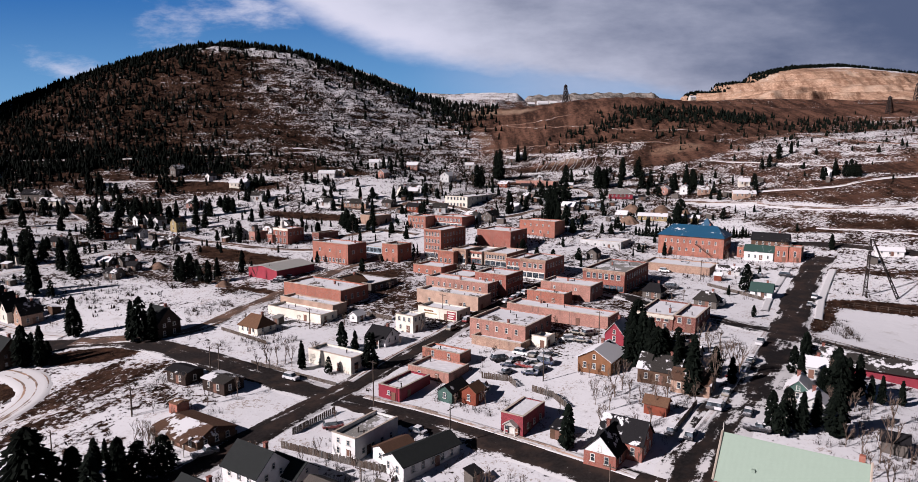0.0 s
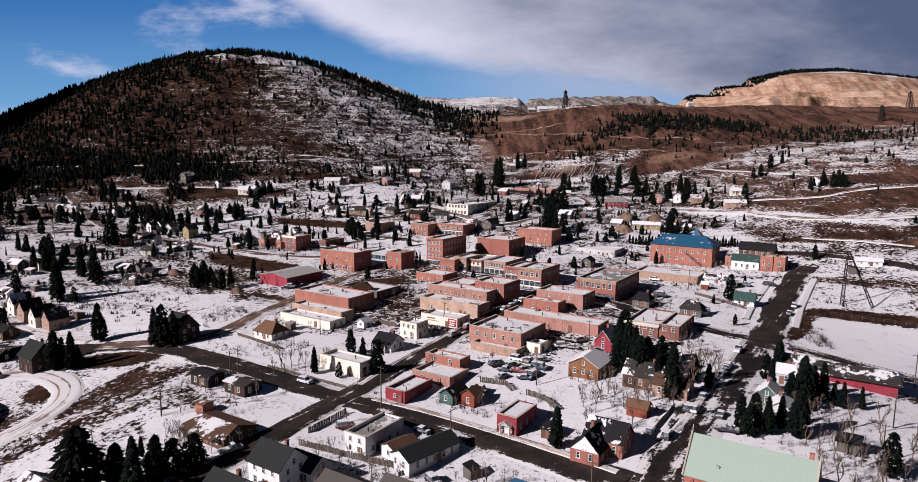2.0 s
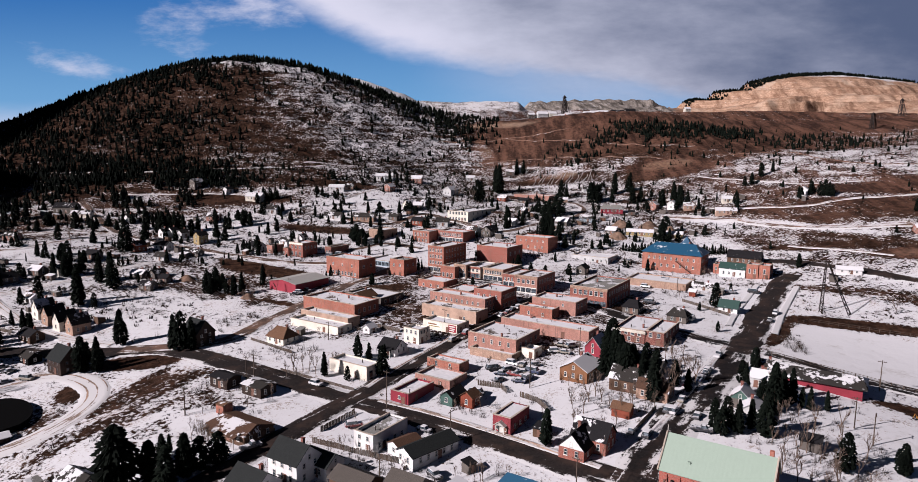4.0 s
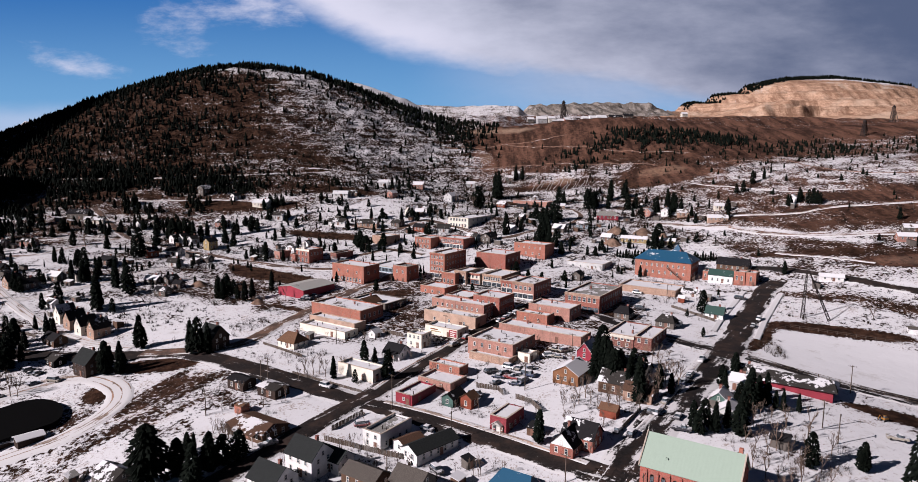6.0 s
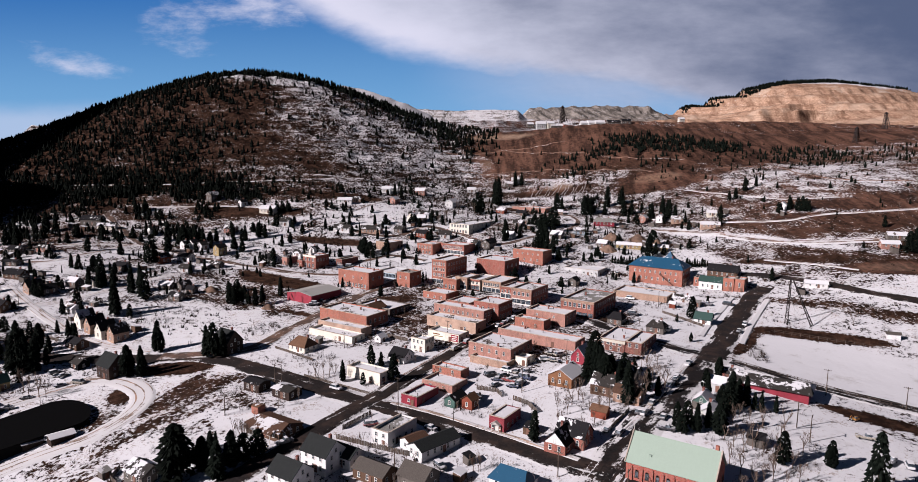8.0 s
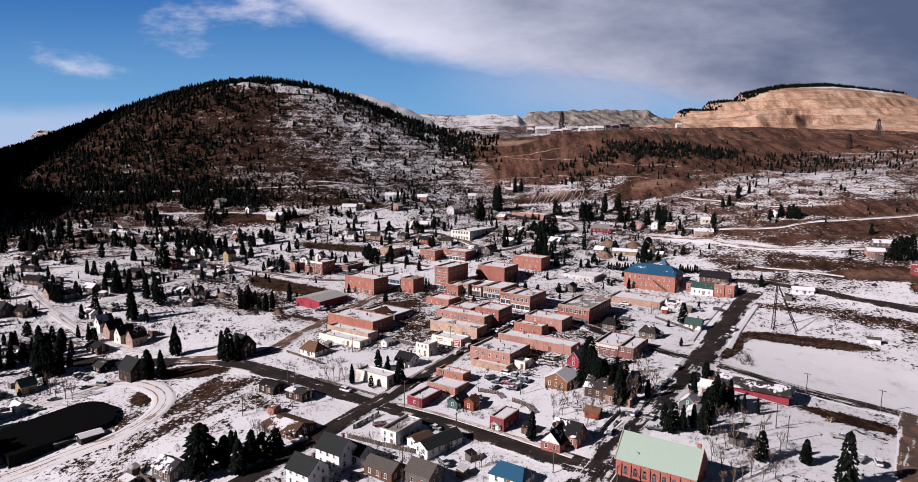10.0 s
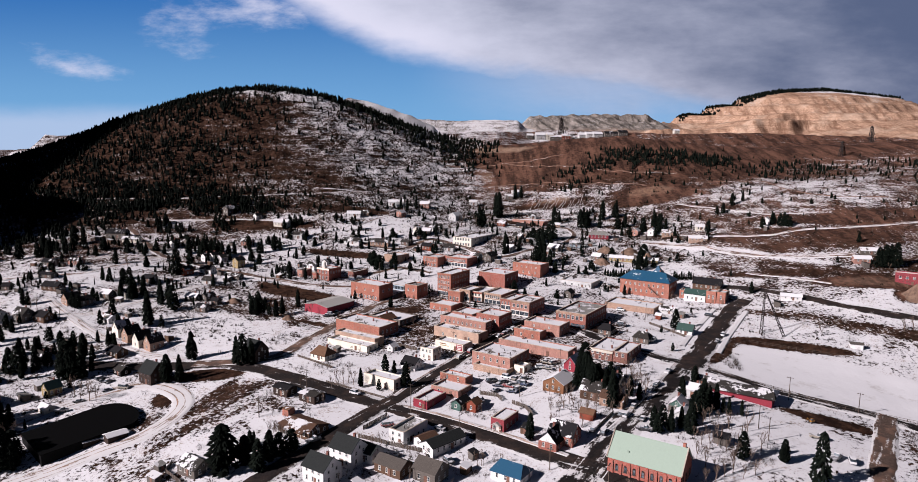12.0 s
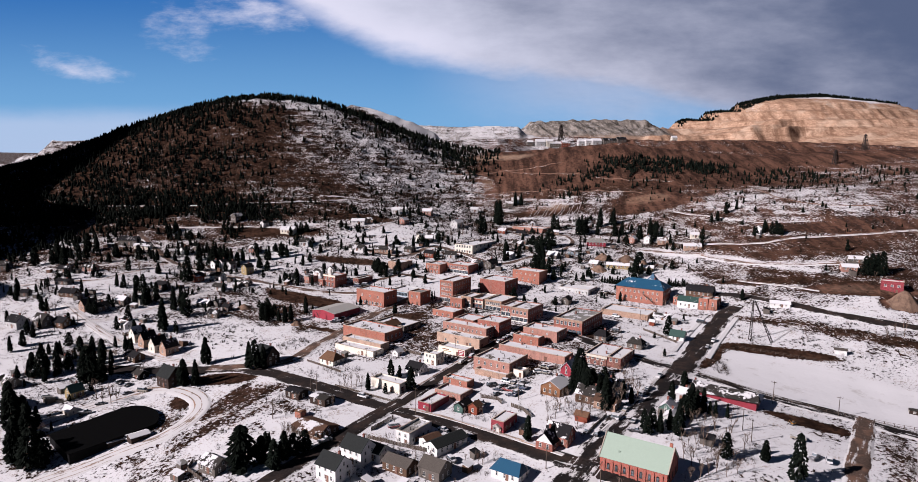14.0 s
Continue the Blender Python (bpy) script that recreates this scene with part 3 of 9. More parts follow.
def box(bm, x0, x1, y0, y1, z0, z1, m=None):
    c = Matrix.Translation(((x0 + x1) / 2, (y0 + y1) / 2, (z0 + z1) / 2)) @ Matrix.Diagonal((x1 - x0, y1 - y0, z1 - z0, 1))
    return bmesh.ops.create_cube(bm, size=1, matrix=m @ c if m else c)["verts"]


def rod(bm, a, b, r0, r1=None, sides=6):
    """A tapered rod from a to b."""
    a, b = Vector(a), Vector(b)
    r1 = r0 if r1 is None else r1
    q = (b - a).to_track_quat("Z", "Y")
    rings = []
    for p, r in ((a, r0), (b, r1)):
        rings.append([bm.verts.new(p + q @ Vector((r * math.cos(2 * math.pi * k / sides), r * math.sin(2 * math.pi * k / sides), 0))) for k in range(sides)])
    for k in range(sides):
        bm.faces.new((rings[0][k], rings[0][(k + 1) % sides], rings[1][(k + 1) % sides], rings[1][k]))
    bm.faces.new(rings[1])
    bm.faces.new(rings[0][::-1])


def ground_at(x, y):
    return float(height(np.array([float(x)]), np.array([float(y)]))[0])


WINDOWS = {}
FOOT = []


def window_meshes(w, h, arched, trim):
    """A window's frame and pane, facing -y, its foot at the origin; made once for each size."""
    key = (round(w, 1), round(h, 1), arched, trim.name)
    if key not in WINDOWS:
        fr, pn = bmesh.new(), bmesh.new()
        b = 0.10
        box(fr, -w / 2, -w / 2 + b, -0.10, 0.05, 0, h)
        box(fr, w / 2 - b, w / 2, -0.10, 0.05, 0, h)
        box(fr, -w / 2 + b, w / 2 - b, -0.10, 0.05, h - b, h)
        box(fr, -w / 2 - 0.12, w / 2 + 0.12, -0.20, 0.05, -0.14, 0)
        box(fr, -w / 2 + b, w / 2 - b, -0.07, 0.02, h * 0.5 - 0.035, h * 0.5 + 0.035)
        box(pn, -w / 2 + b, w / 2 - b, -0.035, 0.02, 0.0, h - b)
        if arched:
            for k in range(6):
                a0, a1 = math.pi * k / 6, math.pi * (k + 1) / 6
                for bm, r0, r1, y0 in ((fr, w / 2 - b, w / 2, -0.10), (pn, 0.0, w / 2 - b, -0.035)):
                    pts = [(r * math.cos(a), h + r * math.sin(a)) for r, a in ((r0, a0), (r1, a0), (r1, a1), (r0, a1))]
                    if r0 == 0.0:
                        pts = pts[:3]
                    f = bm.faces.new([bm.verts.new((x, y0, z)) for x, z in pts])
                    bmesh.ops.extrude_face_region(bm, geom=[f])
        out = []
        for name, bm, mat in (("window", fr, trim), ("pane", pn, PANE)):
            me = bpy.data.meshes.new(name)
            bm.to_mesh(me)
            bm.free()
            me.materials.append(mat)
            out.append(me)
        WINDOWS[key] = out
    return WINDOWS[key]


def put_window(parent, w, h, m, arched=False, trim=None):
    fr, pn = window_meshes(w, h, arched, trim or WHITE_TRIM)
    f = shared("window", fr, parent, m)
    shared("pane", pn, f, Matrix.Identity(4))


def put_door(parent, m, w=1.0, h=2.1, mat=None):
    bm = bmesh.new()
    box(bm, -w / 2, w / 2, -0.08, 0.03, 0, h)
    box(bm, -w / 2 - 0.12, -w / 2, -0.12, 0.03, 0, h + 0.12)
    box(bm, w / 2, w / 2 + 0.12, -0.12, 0.03, 0, h + 0.12)
    box(bm, -w / 2, w / 2, -0.12, 0.03, h, h + 0.12)
    part("door", bm, mat or DOOR_PAINT, parent, "", m)


def side(which, w, d):
    """The foot of the middle of a wall, facing outwards: front -y, right +x, back +y, left -x."""
    return {"front": pose(0, -d / 2, 0), "right": pose(w / 2, 0, 0, 0, 0, 90), "back": pose(0, d / 2, 0, 0, 0, 180), "left": pose(-w / 2, 0, 0, 0, 0, -90)}[which]


def window_row(parent, which, w, d, n, z, ww, wh, arched=False, trim=None, span=0.86, start=0.0):
    length = (w if which in ("front", "back") else d) * span
    for k in range(n):
        x = -length / 2 + length * (k + 0.5) / n + start
        put_window(parent, ww, wh, side(which, w, d) @ pose(x, 0, z), arched, trim)


def flat_block(x, y, w, d, h, rot, label, wall="red", roof="half", front=(), right=(), left=(), cornice=None, shop=False, vents=2, category="building", name="brick_building", parapet=0.7, z=None, doors=1):
    """A flat-roofed town building: walls with a parapet, coping, roof, cornice, windows row by row, doors and roof vents."""
    top = new(name)
    top.matrix_world = pose(x, y, ground_at(x, y) if z is None else z, 0, 0, rot)
    tagged(top, label, category)
    FOOT.append((x, y, w, d, rot, h, name))
    mat = BRICK[wall]
    bm = bmesh.new()
    t = 0.4
    box(bm, -w / 2, w / 2, -d / 2, -d / 2 + t, -4, h)
    box(bm, -w / 2, w / 2, d / 2 - t, d / 2, -4, h - parapet * 0.4)
    box(bm, -w / 2, -w / 2 + t, -d / 2 + t, d / 2 - t, -4, h - parapet * 0.2)
    box(bm, w / 2 - t, w / 2, -d / 2 + t, d / 2 - t, -4, h - parapet * 0.2)
    part("wall", bm, mat, top)
    bm = bmesh.new()
    g = 14
    r = random.Random(int(x * 7 + y * 13))
    verts = [[bm.verts.new((-w / 2 + t + (w - 2 * t) * i / g, -d / 2 + t + (d - 2 * t) * j / g, h - parapet - 0.2 * (1 - j / g) + r.uniform(-0.05, 0.05))) for i in range(g + 1)] for j in range(g + 1)]
    for j in range(g):
        for i in range(g):
            bm.faces.new((verts[j][i], verts[j][i + 1], verts[j + 1][i + 1], verts[j + 1][i]))
    part("roof", bm, ROOF[roof], top)
    bm = bmesh.new()
    box(bm, -w / 2 - 0.08, w / 2 + 0.08, -d / 2 - 0.08, -d / 2 + t + 0.05, h, h + 0.14)
    box(bm, -w / 2 - 0.08, -w / 2 + t + 0.05, -d / 2 + t + 0.05, d / 2, h - parapet * 0.2, h - parapet * 0.2 + 0.12)
    box(bm, w / 2 - t - 0.05, w / 2 + 0.08, -d / 2 + t + 0.05, d / 2, h - parapet * 0.2, h - parapet * 0.2 + 0.12)
    part("coping", bm, mat if wall == "black" else STONE_TRIM, top)
    if cornice:
        bm = bmesh.new()
        box(bm, -w / 2 - 0.05, w / 2 + 0.3, -d / 2 - 0.35, -d / 2 - 0.085, h - 0.75, h - 0.1)
        box(bm, -w / 2 - 0.05, w / 2 + 0.15, -d / 2 - 0.18, -d / 2 - 0.003, h - 1.15, h - 0.75)
        for k in range(int(w / 1.1)):
            xx = -w / 2 + 0.5 + k * 1.1
            box(bm, xx, xx + 0.25, -d / 2 - 0.30, -d / 2 - 0.18, h - 1.15, h - 0.75)
        part("cornice", bm, BRICK[cornice] if cornice in BRICK else STONE_TRIM, top)
    for which, rows in (("front", front), ("right", right), ("left", left)):
        for row in rows:
            window_row(top, which, w, d, *row[:4], *(row[4:] if len(row) > 4 else ()))
    if shop:
        n = max(2, int(w / 2.6))
        for k in range(n):
            bm, pn = bmesh.new(), bmesh.new()
            a = -w / 2 + 0.3 + (w - 0.6) * k / n
            e = -w / 2 + 0.3 + (w - 0.6) * (k + 1) / n
            box(bm, a, a + 0.2, -d / 2 - 0.16, -d / 2 + 0.05, 0, 2.9)
            box(bm, a + 0.2, e, -d / 2 - 0.12, -d / 2 + 0.05, 0, 0.6)
            box(bm, a + 0.2, e, -d / 2 - 0.14, -d / 2 + 0.05, 2.7, 3.1)
            box(pn, a + 0.2, e, -d / 2 - 0.05, -d / 2 + 0.03, 0.6, 2.7)
            part("pane", pn, PANE, part("shopfront", bm, WHITE_TRIM if shop is True else BRICK[shop], top))
    elif doors:
        put_door(top, side("front", w, d) @ pose(w * 0.22, 0, 0))
        put_door(top, side("right", w, d) @ pose(-d * 0.2, 0, 0))
    for k in range(vents):
        bm = bmesh.new()
        vx, vy = r.uniform(-w * 0.35, w * 0.35), r.uniform(-d * 0.35, d * 0.35)
        if k == 0 and vents > 2:
            box(bm, vx - 0.3, vx + 0.3, vy - 0.3, vy + 0.3, h - parapet - 0.3, h + 0.4)
            box(bm, vx - 0.37, vx + 0.37, vy - 0.37, vy + 0.37, h + 0.4, h + 0.52)
            part("chimney", bm, BRICK["dark"], top)
        else:
            rod(bm, (vx, vy, h - parapet - 0.3), (vx, vy, h + 0.1), 0.14, 0.14, 8)
            rod(bm, (vx, vy, h + 0.1), (vx, vy, h + 0.3), 0.24, 0.05, 8)
            part("roof_vent", bm, IRON, top)
    return top


def pitched_house(x, y, w, d, h, rot, label, wall="white", roof="darkshingle", rise=None, hip=0.0, name="house", category="house", windows=True, chimney=True, porch=False, z=None, over=0.4, trim=None, gable=None):
    """A house whose ridge runs along its own x: walls with gables, two roof slopes, windows, door, chimney, porch."""
    top = new(name)
    top.matrix_world = pose(x, y, ground_at(x, y) if z is None else z, 0, 0, rot)
    tagged(top, label, category)
    FOOT.append((x, y, w, d, rot, h, name))
    rise = d * 0.36 if rise is None else rise
    bm = bmesh.new()
    base = [(-w / 2, -d / 2), (w / 2, -d / 2), (w / 2, d / 2), (-w / 2, d / 2)]
    lo = [bm.verts.new((a, b, -3)) for a, b in base]
    hi = [bm.verts.new((a, b, h)) for a, b in base]
    for k in range(4):
        if hip or k in (0, 2):
            bm.faces.new((lo[k], lo[(k + 1) % 4], hi[(k + 1) % 4], hi[k]))
    if not hip:
        for k, s in ((1, 1), (3, -1)):
            apex = bm.verts.new((s * w / 2, 0, h + rise))
            bm.faces.new((lo[k], lo[(k + 1) % 4], hi[(k + 1) % 4], apex, hi[k]))
    part("wall", bm, BRICK[wall], top)
    slope = rise / (d / 2)
    e = over
    for s in (-1, 1):
        bm = bmesh.new()
        n = 8
        low, up = [], []
        for k in range(n + 1):
            f = k / n
            xl = -w / 2 - e + (w + 2 * e) * f
            xu = xl * (1 - hip)
            low.append((xl, s * (d / 2 + e), h - slope * e + 0.05))
            up.append((xu, 0, h + rise + 0.05))
        for k in range(n):
            quad = [low[k], low[k + 1], up[k + 1], up[k]]
            a = [bm.verts.new(p) for p in quad]
            b = [bm.verts.new((p[0], p[1], p[2] + 0.16)) for p in quad]
            for f in ((b[0], b[1], b[2], b[3]), (a[3], a[2], a[1], a[0]), (a[0], a[1], b[1], b[0])):
                bm.faces.new(f)
            if k == 0:
                bm.faces.new((a[3], a[0], b[0], b[3]))
            if k == n - 1:
                bm.faces.new((a[1], a[2], b[2], b[1]))
        bmesh.ops.remove_doubles(bm, verts=bm.verts, dist=0.001)
        bmesh.ops.recalc_face_normals(bm, faces=bm.faces)
        part("roof", bm, ROOF[roof], top)
    if hip:
        for s in (-1, 1):
            bm = bmesh.new()
            tri = [(s * (w / 2 + e), -d / 2 - e, h - slope * e + 0.05), (s * (w / 2 + e), d / 2 + e, h - slope * e + 0.05), (s * (w / 2 + e) * (1 - hip), 0, h + rise + 0.05)]
            a = [bm.verts.new(p) for p in tri]
            b = [bm.verts.new((p[0], p[1], p[2] + 0.16)) for p in tri]
            bm.faces.new(b)
            bm.faces.new(a[::-1])
            for k in range(3):
                bm.faces.new((a[k], a[(k + 1) % 3], b[(k + 1) % 3], b[k]))
            bmesh.ops.recalc_face_normals(bm, faces=bm.faces)
            part("roof", bm, ROOF[roof], top)
    if windows:
        floors = 2 if h > 4.6 else 1
        for fl in range(floors):
            zz = 0.9 + fl * 2.8
            if h - zz < 1.0:
                continue
            wh = min(1.5, h - zz - 0.3)
            for which, length in (("front", w), ("right", d), ("left", d)):
                n = max(1, int(length / 3.0))
                window_row(top, which, w, d, n, zz, 0.95, wh, False, trim)
        if not hip and rise > 1.8:
            for which in ("right", "left"):
                put_window(top, 0.8, min(1.2, rise * 0.45), side(which, w, d) @ pose(0, 0, h + 0.15), False, trim)
        put_door(top, side("front", w, d) @ pose(w * 0.08, 0, 0))
    if gable:
        for s in (-1, 1):
            bm = bmesh.new()
            tri = [(-d / 2, h - 0.2), (d / 2, h - 0.2), (0, h + rise)]
            f = bm.faces.new([bm.verts.new((s * (w / 2 + 0.06), a, b)) for a, b in (tri if s > 0 else tri[::-1])])
            ext = bmesh.ops.extrude_face_region(bm, geom=[f])
            bmesh.ops.translate(bm, vec=(-s * 0.055, 0, 0), verts=[v for v in ext["geom"] if isinstance(v, bmesh.types.BMVert)])
            part("gable", bm, BRICK[gable], top)
    if chimney:
        bm = bmesh.new()
        cx, cy = w * 0.22, d * 0.08
        box(bm, cx - 0.35, cx + 0.35, cy - 0.35, cy + 0.35, h, h + rise + 0.9)
        box(bm, cx - 0.43, cx + 0.43, cy - 0.43, cy + 0.43, h + rise + 0.9, h + rise + 1.05)
        part("chimney", bm, BRICK["dark"], top)
    if porch:
        bm = bmesh.new()
        pd = 2.2
        f = [(-w * 0.4, -d / 2 - pd, 2.25), (w * 0.4, -d / 2 - pd, 2.25), (w * 0.4, -d / 2, 2.95), (-w * 0.4, -d / 2, 2.95)]
        a = [bm.verts.new(p) for p in f]
        b = [bm.verts.new((p[0], p[1], p[2] + 0.14)) for p in f]
        bm.faces.new(b), bm.faces.new(a[::-1])
        for k in range(4):
            bm.faces.new((a[k], a[(k + 1) % 4], b[(k + 1) % 4], b[k]))
        part("porch_roof", bm, ROOF[roof], top)
        for k in range(4):
            bm = bmesh.new()
            px = -w * 0.38 + w * 0.76 * k / 3
            box(bm, px - 0.08, px + 0.08, -d / 2 - pd + 0.1, -d / 2 - pd + 0.26, -1, 2.27)
            part("porch_post", bm, WHITE_TRIM, top)
    return top


# ---------------------------------------------------------------- the land
def blobs(x, y, base, rows):
    """Patches laid one over another: centre, half-lengths, turn in degrees, value, softness."""
    v = base
    for cx, cy, rx, ry, turn, value, soft in rows:
        c, s = math.cos(radians(turn)), math.sin(radians(turn))
        u, w = ((x - cx) * c + (y - cy) * s) / rx, (-(x - cx) * s + (y - cy) * c) / ry
        f = 1 - smooth(1 - soft, 1 + soft, np.sqrt(u * u + w * w))
        v = v + (value - v) * f
    return v


def snow_cover(x, y):
    v = 0.615 - 0.03 * smooth(290, 400, y) - 0.04 * smooth(430, 560, y)
    v = np.where(x < -40, v - 0.12 * smooth(440, 500, y) * smooth(-40, -140, x), v)
    v = v - 0.15 * smooth(120, 220, x) * smooth(250, 310, y)
    v = v - 0.06 * smooth(-40, 20, x) * smooth(340, 400, y)
    v = v - 0.03 * smooth(-50, -80, x) * (1 - smooth(420, 480, y))
    return blobs(x, y, v, SNOW_PATCHES)


def earth_tone(x, y):
    v = 0.05 + 0 * x
    v = v + 0.36 * smooth(-30, 20, x) * smooth(560, 610, y)
    v = v + 0.27 * smooth(110, 220, x) * smooth(280, 400, y) * (1 - smooth(560, 610, y))
    v = v + 0.55 * smooth(880, 960, y) * smooth(200, 320, x)
    v = v + 0.45 * smooth(1000, 1100, y) * (1 - smooth(200, 320, x)) * smooth(60, 110, x)
    v = v - 0.12 * smooth(1240, 1330, y) * (1 - smooth(415, 440, x)) * smooth(60, 110, x)
    return blobs(x, y, v, TONE_PATCHES)


def ash_tone(x, y):
    """Grey-green tailings on the skyline and the slate of the snowy mountain beside them."""
    heaps = smooth(1240, 1330, y) * (1 - smooth(415, 440, x)) * smooth(60, 110, x)
    return np.maximum(heaps, 0.8 * smooth(1000, 1040, y) * (1 - smooth(90, 130, x)) * smooth(-190, -140, x))


def relief(x, y):
    """Ledges, gullies and hummocks on the wild slopes, on top of the lie of the land."""
    x, y = np.asarray(x, float), np.asarray(y, float)
    wild = smooth(480, 600, y) * (1 - 0.55 * smooth(800, 1000, y))
    spoil = smooth(20, 60, x) * smooth(590, 620, y) * (1 - smooth(735, 760, y))
    g = np.abs(np.mod(x / 13 + 0.6 * np.sin(x / 31) + 0.25 * np.sin(y / 17), 1.0) - 0.5)
    fineg = np.abs(np.mod(x / 4.6 + 0.8 * np.sin(x / 19) + 0.15 * np.sin(y / 9), 1.0) - 0.5)
    z = -spoil * (1.8 * (0.5 - g) + 0.9 * (0.5 - fineg))
    hum = np.sin(x / 9.1 + 1.3 * np.sin(y / 14)) * np.sin(y / 7.7 + 1.1 * np.sin(x / 17)) + 0.6 * np.sin(x / 4.3 + y / 6.1) * np.sin(y / 3.9 - x / 11)
    z = z + wild * (1 - spoil) * 1.3 * hum
    town = smooth(90, 130, y) * (1 - smooth(480, 600, y))
    return z + 0.22 * town * hum * smooth(120, 200, np.abs(x - 10) + 60 * smooth(330, 420, y))


def quarry(x, y, z):
    """The pit wall and the benches cut into the pale hill behind the town."""
    ragged = y + 16 * np.sin(x / 37) + 7 * np.sin(x / 13 + y / 29)
    wall = 140 + (16 + 28 * smooth(430, 560, x)) * smooth(1120, 1160, ragged) + 14 * smooth(560, 640, x) * smooth(1230, 1255, ragged)
    wall = wall + 1.6 * np.sin(x / 4.7) * smooth(1115, 1130, ragged) * (1 - smooth(1160, 1180, ragged))
    inside = smooth(300, 380, x) * (1 - smooth(1200, 1400, x)) * smooth(1000, 1060, y) * (1 - smooth(1560, 1620, y))
    z = np.where(inside > 0.5, np.maximum(z, wall), z)
    level = (z - 172 + 5 * np.sin(x / 90)) / 26
    bench = (np.floor(level) + smooth(0.5, 0.95, level - np.floor(level))) * 26 + 172 - 5 * np.sin(x / 90)
    f = inside * smooth(176, 186, z) * (1 - smooth(235, 250, z))
    z = z + (bench - z) * f * (0.65 + 0.30 * np.sin(x / 83 + 1.0) ** 2)
    cliff = np.exp(-((level - np.floor(level) - 0.70) / 0.20) ** 2)
    face = inside * smooth(150, 165, z) * (1 - smooth(238, 252, z)) * (0.25 + 0.75 * cliff)
    rill = np.abs(np.mod(x / 31 + 0.7 * np.sin(x / 61), 1.0) - 0.5)
    fine_rill = np.abs(np.mod(x / 10.3 + 0.8 * np.sin(x / 23), 1.0) - 0.5)
    z = z - face * (8.0 * (0.5 - rill) + 5.0 * (0.5 - fine_rill))
    grey = smooth(90, 130, x) * (1 - smooth(420, 450, x)) * smooth(1250, 1320, y) * (1 - smooth(1500, 1520, y))
    return z + grey * (1.6 * np.sin(x / 9 + 2 * np.sin(x / 31)) + 1.2 * np.sin(x / 4.1 + y / 23))


def land(x, y):
    z = height(x, y) + relief(x, y)
    return quarry(np.asarray(x, float), np.asarray(y, float), z)


def ground_sheet():
    ys = [-4900, -2500, -1200, -600, -300, -150, -80, -30, 10, 40]
    while ys[-1] < 4900:
        y = ys[-1]
        ys.append(y + (2.0 if y < 330 else 2.0 + (y - 330) * 0.0075 if y < 1600 else 12 + (y - 1600) * 0.12))
    n = 620
    u = np.linspace(-1, 1, n)
    skirt = np.array([1.08, 1.25, 1.6, 2.3, 4, 8, 16])
    xs = np.array([np.concatenate([-skirt[::-1], u, skirt]) * max(0.75 * (y + 103) + 70, 130) for y in ys])
    yy = np.repeat(np.array(ys, float)[:, None], xs.shape[1], 1)
    z = land(xs, yy)
    m = n + 14
    verts = np.stack([xs, yy, z], -1).reshape(-1, 3)
    j, i = np.meshgrid(np.arange(len(ys) - 1), np.arange(m - 1), indexing="ij")
    a = (j * m + i).ravel()
    faces = np.stack([a, a + 1, a + m + 1, a + m], -1)
    me = bpy.data.meshes.new("ground")
    me.from_pydata(verts.tolist(), [], faces.tolist())
    for name, values in (("snow", snow_cover(xs, yy)), ("tone", earth_tone(xs, yy)), ("ash", ash_tone(xs, yy))):
        me.attributes.new(name, "FLOAT", "POINT").data.foreach_set("value", values.ravel().astype(np.float32))
    me.materials.append(land_material())
    me.shade_smooth()
    return tagged(new("ground", me), "snowy hillside with brown earth and scrub showing through", "ground", kind="structure")


ROADS = []


def off_road(x, y):
    for w, half in ROADS:
        lo, hi = w.min(0) - half - 1.5, w.max(0) + half + 1.5
        if lo[0] < x < hi[0] and lo[1] < y < hi[1] and np.min((w[:, 0] - x) ** 2 + (w[:, 1] - y) ** 2) < (half + 1.5) ** 2:
            return False
    return True


